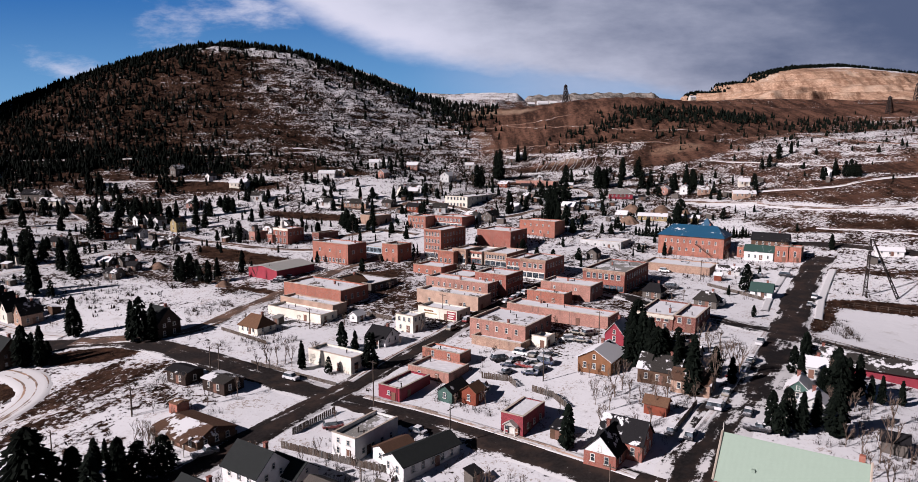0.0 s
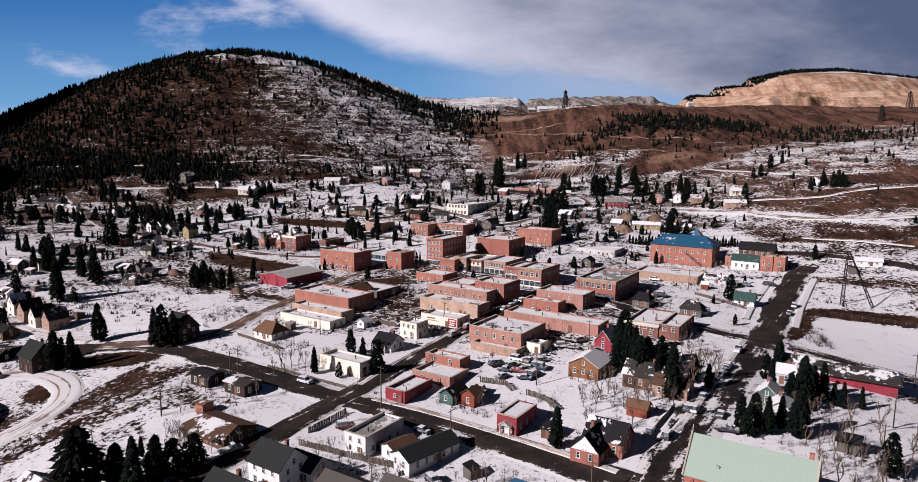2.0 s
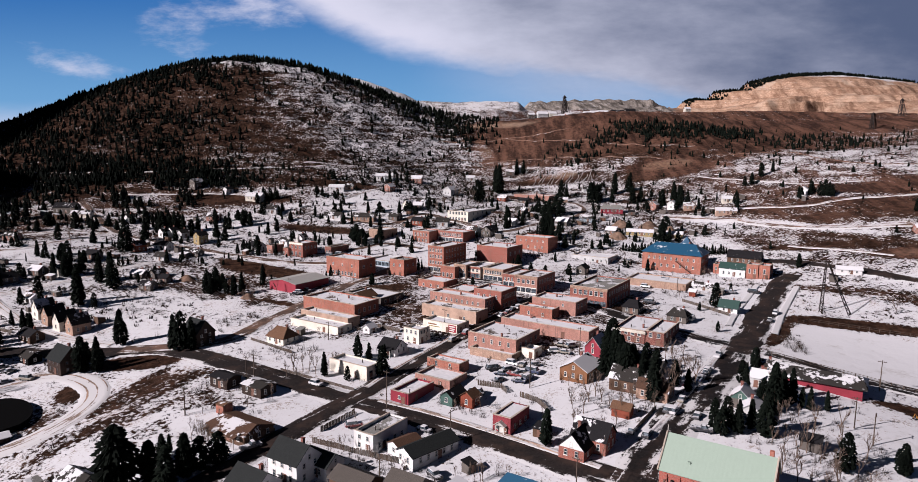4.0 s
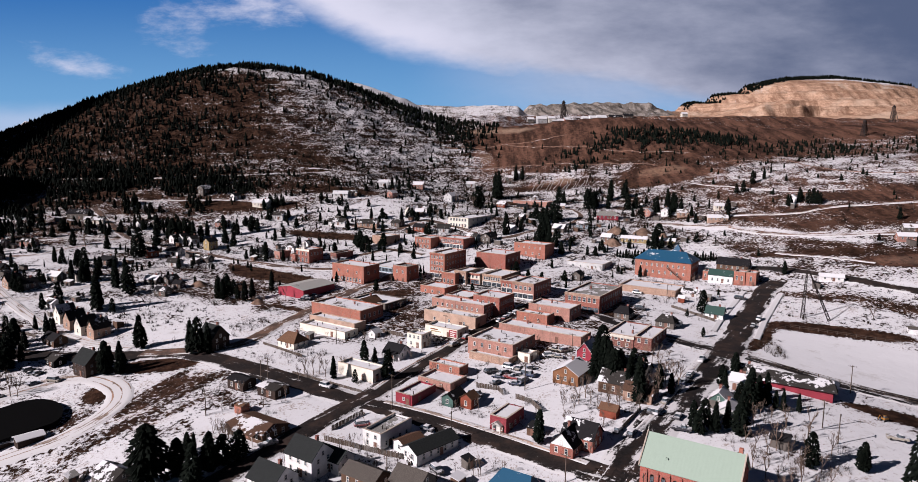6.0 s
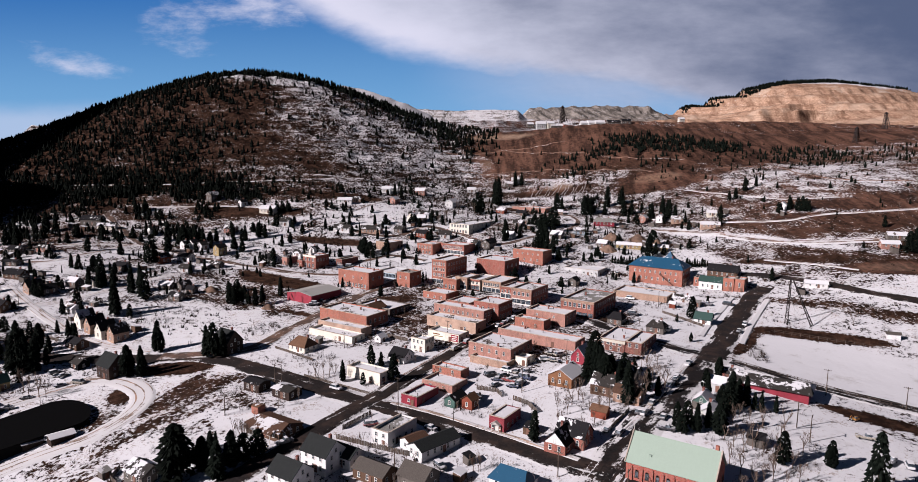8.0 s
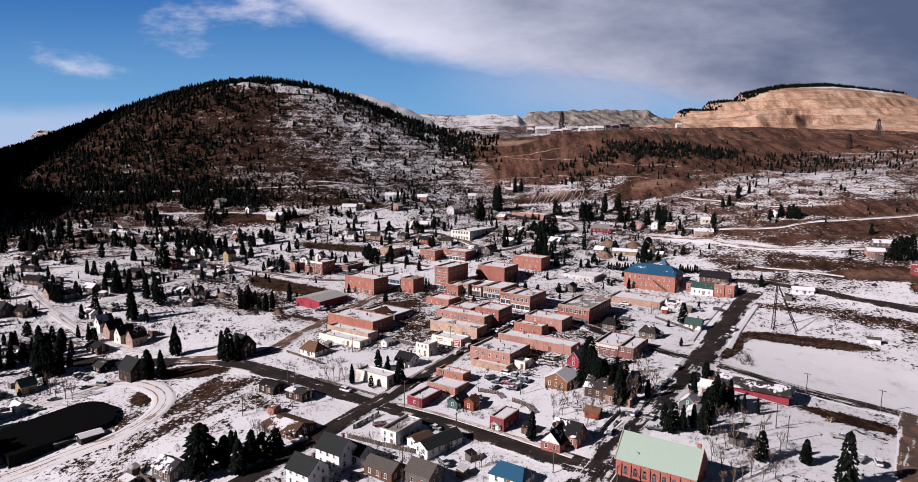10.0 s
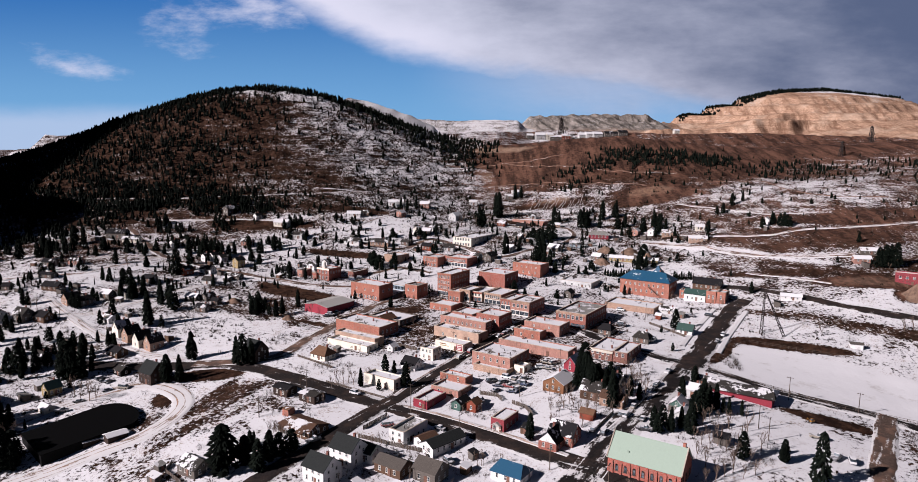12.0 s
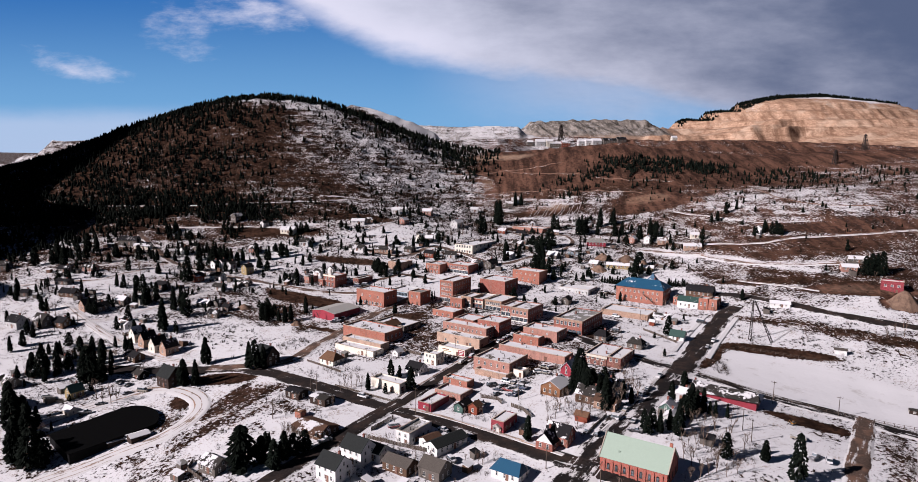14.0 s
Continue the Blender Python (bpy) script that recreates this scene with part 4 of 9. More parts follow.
def strip(name, points, width, mat, label, lift=0.3, step=2.5, wobble=0.3):
    """A road or track laid over the land along a line of stations."""
    pts = [Vector((px, py, 0)) for px, py in points]
    line = []
    for k in range(len(pts) - 1):
        p0, p1, p2, p3 = pts[max(k - 1, 0)], pts[k], pts[k + 1], pts[min(k + 2, len(pts) - 1)]
        n = max(2, int((p2 - p1).length / step))
        for q in range(n):
            t = q / n
            line.append(0.5 * (2 * p1 + (p2 - p0) * t + (2 * p0 - 5 * p1 + 4 * p2 - p3) * t * t + (3 * p1 - p0 - 3 * p2 + p3) * t ** 3))
    line.append(pts[-1])
    cols = 9
    r = random.Random(int(points[0][0] * 3 + points[0][1]))
    xy, across, along, run = [], [], [], 0.0
    for k, p in enumerate(line):
        d = (line[min(k + 1, len(line) - 1)] - line[max(k - 1, 0)]).normalized()
        nrm = Vector((-d.y, d.x, 0))
        run += (p - line[k - 1]).length if k else 0.0
        half = width / 2
        for c in range(cols):
            f = c / (cols - 1)
            off = (f - 0.5) * 2 * half + (r.uniform(-1, 1) * max(wobble, 0.05 * width) if c in (0, cols - 1) else 0)
            xy.append(p + nrm * off)
            across.append(f)
            along.append(run)
    x, y = np.array([p.x for p in xy]), np.array([p.y for p in xy])
    edge = np.abs(np.array(across) * 2 - 1)
    z = land(x, y) + lift * np.where(edge > 0.99, -0.6, 1.0)
    n = len(line)
    faces = [(k * cols + c, k * cols + c + 1, (k + 1) * cols + c + 1, (k + 1) * cols + c) for k in range(n - 1) for c in range(cols - 1)]
    me = bpy.data.meshes.new(name)
    me.from_pydata(list(zip(x, y, z)), [], faces)
    for key, values in (("across", across), ("along", along)):
        me.attributes.new(key, "FLOAT", "POINT").data.foreach_set("value", np.array(values, np.float32))
    me.materials.append(mat)
    me.shade_smooth()
    ROADS.append((np.array([(p.x, p.y) for p in line[::2]]), width / 2))
    return tagged(new(name, me), label, "road", kind="structure")


ASPHALT = road_material("wet_asphalt", (0.015, 0.0125, 0.012), 0.22)
# darker asphalt copy with more slush; street shade is put into its colour
SHADED_ASPHALT = road_material("shade_toned_slushy_asphalt", (0.010, 0.0088, 0.0088), 0.36)
DIRT_ROAD = road_material("brown_dirt_road", (0.060, 0.042, 0.034), 0.30)
PACKED = road_material("packed_snow_track", (0.15, 0.11, 0.088), 0.60, 0.12)
PALE_DIRT = road_material("pale_dirt_track", (0.095, 0.062, 0.048), 0.04)
PALE_TRACK = road_material("snowy_hill_track", (0.10, 0.065, 0.05), 0.44)


# ---------------------------------------------------------------- plants, cars, poles
def mesh_from(bm, name, mat):
    me = bpy.data.meshes.new(name)
    bm.to_mesh(me)
    bm.free()
    me.materials.append(mat)
    return me


def crown_of_conifer(seed, tufts=330, width=0.2, round_top=0.7):
    """A dense crown of many needle tufts in an uneven outline, one metre tall."""
    r = random.Random(seed)
    bm = bmesh.new()
    lobes = [(r.uniform(0, 6.28), r.uniform(0.1, 0.85), r.uniform(0.65, 1.3)) for _ in range(9)]
    for k in range(tufts):
        f = r.random() ** 0.85
        z = 0.07 + 0.90 * f
        a = r.uniform(0, 6.283)
        swell = 1.0
        for la, lf, ls in lobes:
            near = math.exp(-((f - lf) / 0.12) ** 2) * max(0.0, math.cos(a - la))
            swell += (ls - 1.0) * near
        reach = width * swell * (1 - f) ** round_top * min(1.0, 0.55 + f * 3.0) + 0.014
        d = reach * r.uniform(0.25, 1.05) ** 0.6
        c, s = math.cos(a), math.sin(a)
        size = r.uniform(0.045, 0.085) * (1.1 - 0.5 * f)
        x, y = d * c, d * s
        tip = bm.verts.new((x + size * 0.9 * c, y + size * 0.9 * s, z - size * r.uniform(0.1, 0.7)))
        top = bm.verts.new((x - size * 0.5 * c, y - size * 0.5 * s, z + size * r.uniform(0.5, 1.1)))
        u = r.uniform(0.5, 0.9) * size
        p = bm.verts.new((x - u * s, y + u * c, z - size * 0.4))
        q = bm.verts.new((x + u * s, y - u * c, z - size * 0.4))
        for face in ((top, p, tip), (top, tip, q), (p, q, tip), (top, q, p)):
            bm.faces.new(face)
    rod(bm, (0, 0, 0.9), (0, 0, 1.0), 0.012, 0.002, 4)
    return bm


CONIFERS = []
FAR_TREES = []


def grove(spots, label):
    """Conifers of the far streets and slopes, joined into one mesh: spots of x, y, height, breadth."""
    r = random.Random(5)
    shapes = []
    for trunk, crown in CONIFERS:
        co = np.empty(len(crown.vertices) * 3)
        crown.vertices.foreach_get("co", co)
        shapes.append((co.reshape(-1, 3), [list(p.vertices) for p in crown.polygons]))
    z0 = land(np.array([q[0] for q in spots]), np.array([q[1] for q in spots]))
    verts, faces, base = [], [], 0
    for (x, y, h, slim), z in zip(spots, z0):
        co, polys = shapes[r.randrange(len(shapes))]
        a = r.uniform(0, 6.283)
        c, n = math.cos(a) * h * slim, math.sin(a) * h * slim
        verts.append(np.stack([x + co[:, 0] * c - co[:, 1] * n, y + co[:, 0] * n + co[:, 1] * c, z - 0.04 * h + co[:, 2] * h], -1))
        faces += [[k + base for k in p] for p in polys]
        base += len(co)
    me = bpy.data.meshes.new("conifers")
    me.from_pydata(np.concatenate(verts).tolist(), [], faces)
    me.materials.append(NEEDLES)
    return tagged(new("conifers", me), label, "trees", kind="stuff")


def conifer(x, y, h, label="dark green conifer standing in snow", group="conifers", slim=1.0):
    if not CONIFERS:
        for seed in range(6):
            bm = bmesh.new()
            rod(bm, (0, 0, -0.06), (0, 0, 0.5), 0.016, 0.009, 6)
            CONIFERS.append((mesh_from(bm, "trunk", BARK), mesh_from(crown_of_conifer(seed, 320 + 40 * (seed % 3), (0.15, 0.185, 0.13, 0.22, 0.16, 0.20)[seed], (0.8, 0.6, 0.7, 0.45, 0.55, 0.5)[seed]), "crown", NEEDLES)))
    r = random.Random(int(x * 31 + y * 17))
    if y > 275:
        FAR_TREES.append((x, y, h, slim))
        return None
    trunk, crown = CONIFERS[r.randrange(6)]
    top = new("conifer", trunk)
    top.matrix_basis = Matrix.Translation((x, y, float(land(np.array([x]), np.array([y]))[0]))) @ Matrix.Rotation(r.uniform(0, 6.28), 4, "Z") @ Matrix.Diagonal((h * slim, h * slim, h, 1))
    shared("crown", crown, top, Matrix.Identity(4))
    return tagged(top, label, "tree", group)


def bare_branches(seed):
    """Leafless limbs, one metre tall."""
    r = random.Random(seed)
    trunk, twigs = bmesh.new(), bmesh.new()

    def grow(a, way, length, radius, depth):
        b = a + way * length
        rod(trunk if depth < 2 else twigs, a, b, radius, radius * 0.65, 5 if depth < 2 else 3)
        if depth == 4:
            return
        for _ in range(3 if depth < 3 else 4):
            w = (way + Vector((r.uniform(-1, 1), r.uniform(-1, 1), r.uniform(-0.25, 0.8))) * 0.62).normalized()
            grow(a + way * length * r.uniform(0.55, 1.0), w, length * r.uniform(0.55, 0.8), radius * 0.62, depth + 1)

    grow(Vector((0, 0, -0.05)), Vector((0, 0, 1)), 0.34, 0.018, 0)
    return trunk, twigs


BARE = []


def bare_tree(x, y, h, label="leafless pale-barked tree in snow", group="bare trees"):
    if not BARE:
        for seed in range(4):
            a, b = bare_branches(seed + 40)
            BARE.append((mesh_from(a, "trunk", PALE_BARK), mesh_from(b, "crown", PALE_BARK)))
    r = random.Random(int(x * 13 + y * 29))
    trunk, twigs = BARE[r.randrange(4)]
    top = new("bare_tree", trunk)
    top.matrix_basis = Matrix.Translation((x, y, float(land(np.array([x]), np.array([y]))[0]))) @ Matrix.Rotation(r.uniform(0, 6.28), 4, "Z") @ Matrix.Diagonal((h * 0.8, h * 0.8, h, 1))
    shared("crown", twigs, top, Matrix.Identity(4))
    return tagged(top, label, "tree", group)


def scatter(name, spots, mat, label, category, sides=5, tiers=3, thin=0.22):
    """Many small plants far off, joined into one mesh: spots of x, y, height."""
    r = random.Random(len(spots))
    z0 = land(np.array([s[0] for s in spots]), np.array([s[1] for s in spots]))
    verts, faces = [], []
    for (x, y, h), z in zip(spots, z0):
        for t in range(tiers):
            f0, f1 = t / tiers, min((t + 1.7) / tiers, 1.0)
            reach = h * thin * (1 - f0 * 0.85)
            k0 = len(verts)
            turn = r.uniform(0, 6.28)
            for k in range(sides):
                a = turn + 6.283 * k / sides
                q = reach * r.uniform(0.6, 1.25)
                lift = 0.12 + 0.85 * f0
                verts.append((x + q * math.cos(a), y + q * math.sin(a), z + h * (lift + r.uniform(-0.06, 0.04))))
            lean = reach * 0.08
            verts.append((x + r.uniform(-lean, lean), y + r.uniform(-lean, lean), z + h * f1))
            verts.append((x, y, z - 0.4))
            for k in range(sides):
                faces.append((k0 + k, k0 + (k + 1) % sides, k0 + sides))
                faces.append((k0 + (k + 1) % sides, k0 + k, k0 + sides + 1))
    me = bpy.data.meshes.new(name)
    me.from_pydata(verts, [], faces)
    me.materials.append(mat)
    return tagged(new(name, me), label, category, kind="stuff")


def tufts(name, spots, mat, label, blades=8):
    """Dry brush and weeds: low sheaves of ragged blades, joined into one mesh."""
    r = np.random.RandomState(len(spots))
    at = np.array(spots)
    x, y, h = (np.repeat(at[:, k], blades) for k in range(3))
    z = np.repeat(land(at[:, 0], at[:, 1]), blades)
    n = len(x)
    a, t = r.uniform(0, 6.283, n), r.uniform(0, 3.142, n)
    bx, by = x + r.uniform(-0.6, 0.6, n) * h, y + r.uniform(-0.6, 0.6, n) * h
    w = h * r.uniform(0.10, 0.24, n)
    lean = h * r.uniform(0.1, 0.7, n)
    foot = np.stack([bx - w * np.cos(t), by - w * np.sin(t), z - 0.15], -1)
    heel = np.stack([bx + w * np.cos(t), by + w * np.sin(t), z - 0.15], -1)
    tip = np.stack([bx + lean * np.cos(a), by + lean * np.sin(a), z + h * r.uniform(0.4, 1.0, n)], -1)
    me = bpy.data.meshes.new(name)
    me.from_pydata(np.stack([foot, heel, tip], 1).reshape(-1, 3).tolist(), [], np.arange(3 * n).reshape(-1, 3).tolist())
    me.materials.append(mat)
    return tagged(new(name, me), label, "scrub", kind="stuff")


def built(x, y, margin):
    """Whether a spot lies within a margin of some building."""
    for bx, by, w, d, rot, h, name in FOOT:
        if abs(x - bx) + abs(y - by) < w + d + 2 * margin:
            c, s = math.cos(radians(rot)), math.sin(radians(rot))
            if abs((x - bx) * c + (y - by) * s) < w / 2 + margin and abs(-(x - bx) * s + (y - by) * c) < d / 2 + margin:
                return True
    return False


def thicket(spots, label):
    """Leafless bushes and saplings: sheaves of thin twigs, joined into one mesh."""
    r = random.Random(len(spots))
    z0 = land(np.array([s[0] for s in spots]), np.array([s[1] for s in spots]))
    verts, faces = [], []
    for (x, y, h), z in zip(spots, z0):
        for k in range(14):
            a, lean = r.uniform(0, 6.28), r.uniform(0.1, 0.75)
            bx, by = x + r.uniform(-0.25, 0.25) * h, y + r.uniform(-0.25, 0.25) * h
            t = r.uniform(0, 3.14)
            wx, wy = 0.016 * h * math.cos(t) + 0.012, 0.016 * h * math.sin(t)
            k0 = len(verts)
            verts += [(bx - wx, by - wy, z - 0.2), (bx + wx, by + wy, z - 0.2), (bx + lean * h * 0.7 * math.cos(a), by + lean * h * 0.7 * math.sin(a), z + h * r.uniform(0.55, 1.0))]
            faces.append((k0, k0 + 1, k0 + 2))
    me = bpy.data.meshes.new("brush")
    me.from_pydata(verts, [], faces)
    me.materials.append(TWIGS)
    return tagged(new("brush", me), label, "brush", kind="stuff")


SHEDS = {}


def shed(x, y, rot, w, d, h, roof):
    """A small lean-to outbuilding of boards with a sloping roof."""
    key = (w, d, h, roof)
    if key not in SHEDS:
        bm, rf, dr = bmesh.new(), bmesh.new(), bmesh.new()
        for v in box(bm, -w / 2, w / 2, -d / 2, d / 2, -1.2, h):
            if v.co.z > 0 and v.co.y > 0:
                v.co.z += d * 0.22
        for v in box(rf, -w / 2 - 0.2, w / 2 + 0.2, -d / 2 - 0.25, d / 2 + 0.25, h - 0.05, h + 0.1):
            v.co.z += (v.co.y + d / 2) * 0.22 + 0.03
        box(dr, -0.5, 0.5, -d / 2 - 0.06, -d / 2 + 0.02, 0, 1.95)
        SHEDS[key] = mesh_from(bm, "shed", BRICK["greywood" if int(w * 10) % 2 else "brownwood"]), mesh_from(rf, "roof", ROOF[roof]), mesh_from(dr, "door", DOOR_PAINT)
    wall, cover, door = SHEDS[key]
    top = new("shed", wall)
    top.matrix_basis = pose(x, y, ground_at(x, y), 0, 0, rot)
    shared("roof", cover, top, Matrix.Identity(4))
    shared("door", door, top, Matrix.Identity(4))
    FOOT.append((x, y, w, d, rot, h, "shed"))
    return tagged(top, "small weathered board shed with snow on its roof", "shed", "sheds behind the houses")


def sown(seed, n, x0, x1, y0, y1, h0, h1, keep):
    """Random spots inside a rectangle, kept by a chance that depends on the place."""
    r = random.Random(seed)
    spots = []
    for _ in range(n):
        x, y = r.uniform(x0, x1), r.uniform(y0, y1)
        if r.random() < keep(x, y):
            spots.append((x, y, r.uniform(h0, h1) * r.uniform(0.75, 1.1)))
    return spots


CARS = {}


def car_parts(kind):
    l, w, hood, roof, c0, c1 = {"car": (4.5, 1.8, 0.85, 1.45, -0.25, 0.28), "wagon": (4.8, 1.9, 1.05, 1.8, -0.46, 0.25), "pickup": (5.5, 2.0, 1.1, 1.85, -0.06, 0.26), "van": (5.2, 2.0, 1.15, 2.1, -0.48, 0.36)}[kind]
    body = bmesh.new()
    box(body, -l / 2, l / 2, -w / 2, w / 2, 0.32, hood)
    bmesh.ops.bevel(body, geom=body.edges[:], offset=0.12, segments=2, affect="EDGES")
    cab = bmesh.new()
    v = box(cab, l * c0, l * c1, -w / 2 + 0.08, w / 2 - 0.08, hood - 0.03, roof)
    for q in v:
        if q.co.z > hood:
            q.co.x += 0.45 if q.co.x < l * (c0 + c1) / 2 else -0.5
            q.co.y *= 0.86
    bmesh.ops.bevel(cab, geom=cab.edges[:], offset=0.06, segments=1, affect="EDGES")
    top = bmesh.new()
    box(top, l * c0 + 0.42, l * c1 - 0.48, -w / 2 + 0.16, w / 2 - 0.16, roof - 0.04, roof + 0.10)
    bmesh.ops.bevel(top, geom=top.edges[:], offset=0.04, segments=1, affect="EDGES")
    wheel = bmesh.new()
    rod(wheel, (0, -0.11, 0), (0, 0.11, 0), 0.34, 0.34, 12)
    return l, w, [mesh_from(body, "body", CAR_PAINT), mesh_from(cab, "cabin", PANE), mesh_from(top, "snow_cap", SNOW_MAT), mesh_from(wheel, "wheel", RUBBER)]


def parked(kind, x, y, rot, label):
    """A parked vehicle on its wheels."""
    if kind not in CARS:
        CARS[kind] = car_parts(kind)
    l, w, (body, cab, roof, wheel) = CARS[kind]
    top = new({"car": "car", "wagon": "estate_car", "pickup": "pickup_truck", "van": "van"}[kind], body)
    top.matrix_basis = pose(x, y, float(land(np.array([x]), np.array([y]))[0]) + 0.3, 0, 0, rot)
    shared("cabin", cab, top, Matrix.Identity(4))
    shared("snow_cap", roof, top, Matrix.Identity(4))
    for a in (-0.31, 0.31):
        for b in (-1, 1):
            shared("wheel", wheel, top, pose(l * a, b * (w / 2 - 0.1), 0.34))
    return tagged(top, label, "vehicle", "parked vehicles")


DIGGER_YELLOW = worn_paint("digger_yellow", (0.22, 0.10, 0.02), 0.5, 0.35)


def digger(x, y, rot):
    """A small tracked digger: tracks, house, cab, counterweight, boom, stick and bucket."""
    top = new("digger")
    top.matrix_world = pose(x, y, float(land(np.array([x]), np.array([y]))[0]), 0, 0, rot) @ Matrix.Diagonal((0.62, 0.62, 0.62, 1))
    tagged(top, "yellow tracked digger parked in the snow", "digger")
    for s in (-1, 1):
        bm = bmesh.new()
        box(bm, -1.5, 1.5, s * 0.95 - 0.25, s * 0.95 + 0.25, 0, 0.7)
        bmesh.ops.bevel(bm, geom=bm.edges[:], offset=0.2, segments=2, affect="EDGES")
        part("track", bm, RUBBER, top)
    bm = bmesh.new()
    box(bm, -1.6, 1.1, -1.0, 1.0, 0.8, 1.8)
    bmesh.ops.bevel(bm, geom=bm.edges[:], offset=0.1, segments=1, affect="EDGES")
    part("house", bm, DIGGER_YELLOW, top)
    bm = bmesh.new()
    box(bm, -0.1, 1.1, 0.05, 0.95, 1.8, 2.8)
    part("cab", bm, PANE, top)
    bm = bmesh.new()
    box(bm, -0.2, 1.2, 0.0, 1.0, 2.8, 2.9)
    part("cab_roof", bm, DIGGER_YELLOW, top)
    for name, a, b, w in (("boom", (1.0, -0.3, 1.5), (2.9, -0.3, 3.4), 0.2), ("stick", (2.9, -0.3, 3.4), (3.9, -0.3, 1.6), 0.15)):
        bm = bmesh.new()
        rod(bm, a, b, w, w * 0.8, 4)
        part(name, bm, DIGGER_YELLOW, top)
    bm = bmesh.new()
    for v in box(bm, 3.4, 4.1, -0.7, 0.1, 0.9, 1.6):
        if v.co.z < 1.0 and v.co.x > 3.8:
            v.co.x -= 0.4
    part("bucket", bm, IRON, top)


def utility_pole(x, y, h=10.0, rot=0.0, arms=1):
    bm = bmesh.new()
    rod(bm, (0, 0, -1), (0, 0, h), 0.17, 0.11, 8)
    top = part("utility_pole", bm, POLE_WOOD)
    top.matrix_basis = pose(x, y, float(land(np.array([x]), np.array([y]))[0]), 0, 0, rot)
    for k in range(arms):
        bm = bmesh.new()
        z = h - 0.5 - k * 0.9
        box(bm, -1.2, 1.2, -0.22, -0.10, z, z + 0.14)
        arm = part("crossarm", bm, POLE_WOOD, top)
        for q in (-1.1, -0.6, 0.6, 1.1):
            bm = bmesh.new()
            rod(bm, (q, -0.16, z + 0.14), (q, -0.16, z + 0.36), 0.05, 0.04, 6)
            part("insulator", bm, IRON, arm)
    return tagged(top, "weathered wooden utility pole with crossarm", "utility pole", "utility poles")


def lattice(name, label, legs, braces, thick, loc, rot=0, category="mine headframe"):
    """A braced steel frame of rods between stations; each leg is a part, the bracing another."""
    top = new(name)
    top.matrix_world = pose(*loc, 0, 0, rot)
    tagged(top, label, category)
    for a, b in legs:
        bm = bmesh.new()
        rod(bm, a, b, thick, thick * 0.8, 5)
        part("leg", bm, IRON, top)
    bm = bmesh.new()
    for a, b in braces:
        rod(bm, a, b, thick * 0.55, thick * 0.55, 4)
    part("bracing", bm, IRON, top)
    return top


def rail_fence(points, gap, h, label, rails=2, mat=None):
    top = new("fence")
    x0, y0 = points[0]
    top.matrix_world = pose(x0, y0, ground_at(x0, y0))
    tagged(top, label, "fence")
    z0 = ground_at(x0, y0)
    bm = bmesh.new()
    box(bm, -0.09, 0.09, -0.09, 0.09, -0.6, h)
    post = mesh_from(bm, "post", mat or POLE_WOOD)
    spots = []
    for (ax, ay), (bx, by) in zip(points, points[1:]):
        n = max(1, int(math.hypot(bx - ax, by - ay) / gap))
        spots += [(ax + (bx - ax) * k / n, ay + (by - ay) * k / n) for k in range(n)]
    spots.append(points[-1])
    zs = land(np.array([s[0] for s in spots]), np.array([s[1] for s in spots]))
    spots = [Vector((a - x0, b - y0, c - z0)) for (a, b), c in zip(spots, zs)]
    for s in spots:
        shared("post", post, top, Matrix.Translation(s))
    for k in range(rails):
        bm = bmesh.new()
        z = Vector((0, 0, h * (0.45 + 0.5 * k / max(1, rails - 1))))
        for a, b in zip(spots, spots[1:]):
            rod(bm, a + z, b + z, 0.06, 0.06, 4)
        bmesh.ops.remove_doubles(bm, verts=bm.verts, dist=0.03)
        part("rail", bm, mat or POLE_WOOD, top)
    return top


ground_sheet()
CONCRETE_WALK = road_material("trodden_pavement", (0.22, 0.17, 0.14), 0.45)
PLOUGHED = road_material("ploughed_snow", (0.20, 0.17, 0.15), 0.95)
# greyer copy of the pavement colour, with the street's shade painted in
SHADED_WALK = road_material("shade_grey_pavement", (0.16, 0.155, 0.16), 0.45)
strip("road", [(-191.6, 212.3), (-131.6, 206.3), (-110.1, 203.8), (-88.4, 189.7), (-60.9, 171.0), (-37.8, 156.9), (-17.7, 147.6), (0.7, 136.3), (17.1, 125.0), (31.5, 114.7), (91.5, 76.7)], 11, ASPHALT, "dark wet street with snow along its edges", 0.3)
strip("road", [(-93.2, 62.8), (-53.2, 124.8), (-42.4, 142.9), (-33.8, 156.3), (-20.8, 179.3), (-9.0, 198.9), (-0.0, 214.4), (10.0, 229.7), (22.8, 250.4), (38.9, 273.8)], 9, ASPHALT, "wet dark side street", 0.34)
strip("road", [(-131.3, 208.0), (-95.2, 208.5), (-83.2, 233.0), (-72.3, 259.2), (-61.5, 284.6), (-46.5, 309.8), (-38.5, 326.6)], 9, DIRT_ROAD, "brown slushy street", 0.36)
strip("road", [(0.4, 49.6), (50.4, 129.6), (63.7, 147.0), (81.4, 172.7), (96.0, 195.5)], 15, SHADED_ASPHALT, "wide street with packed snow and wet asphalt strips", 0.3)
strip("road", [(92.0, 189.3), (101.1, 203.5), (123.4, 242.3), (146.0, 277.3), (158.6, 291.7)], 12, ASPHALT, "dark wet street between banks of ploughed snow", 0.36)
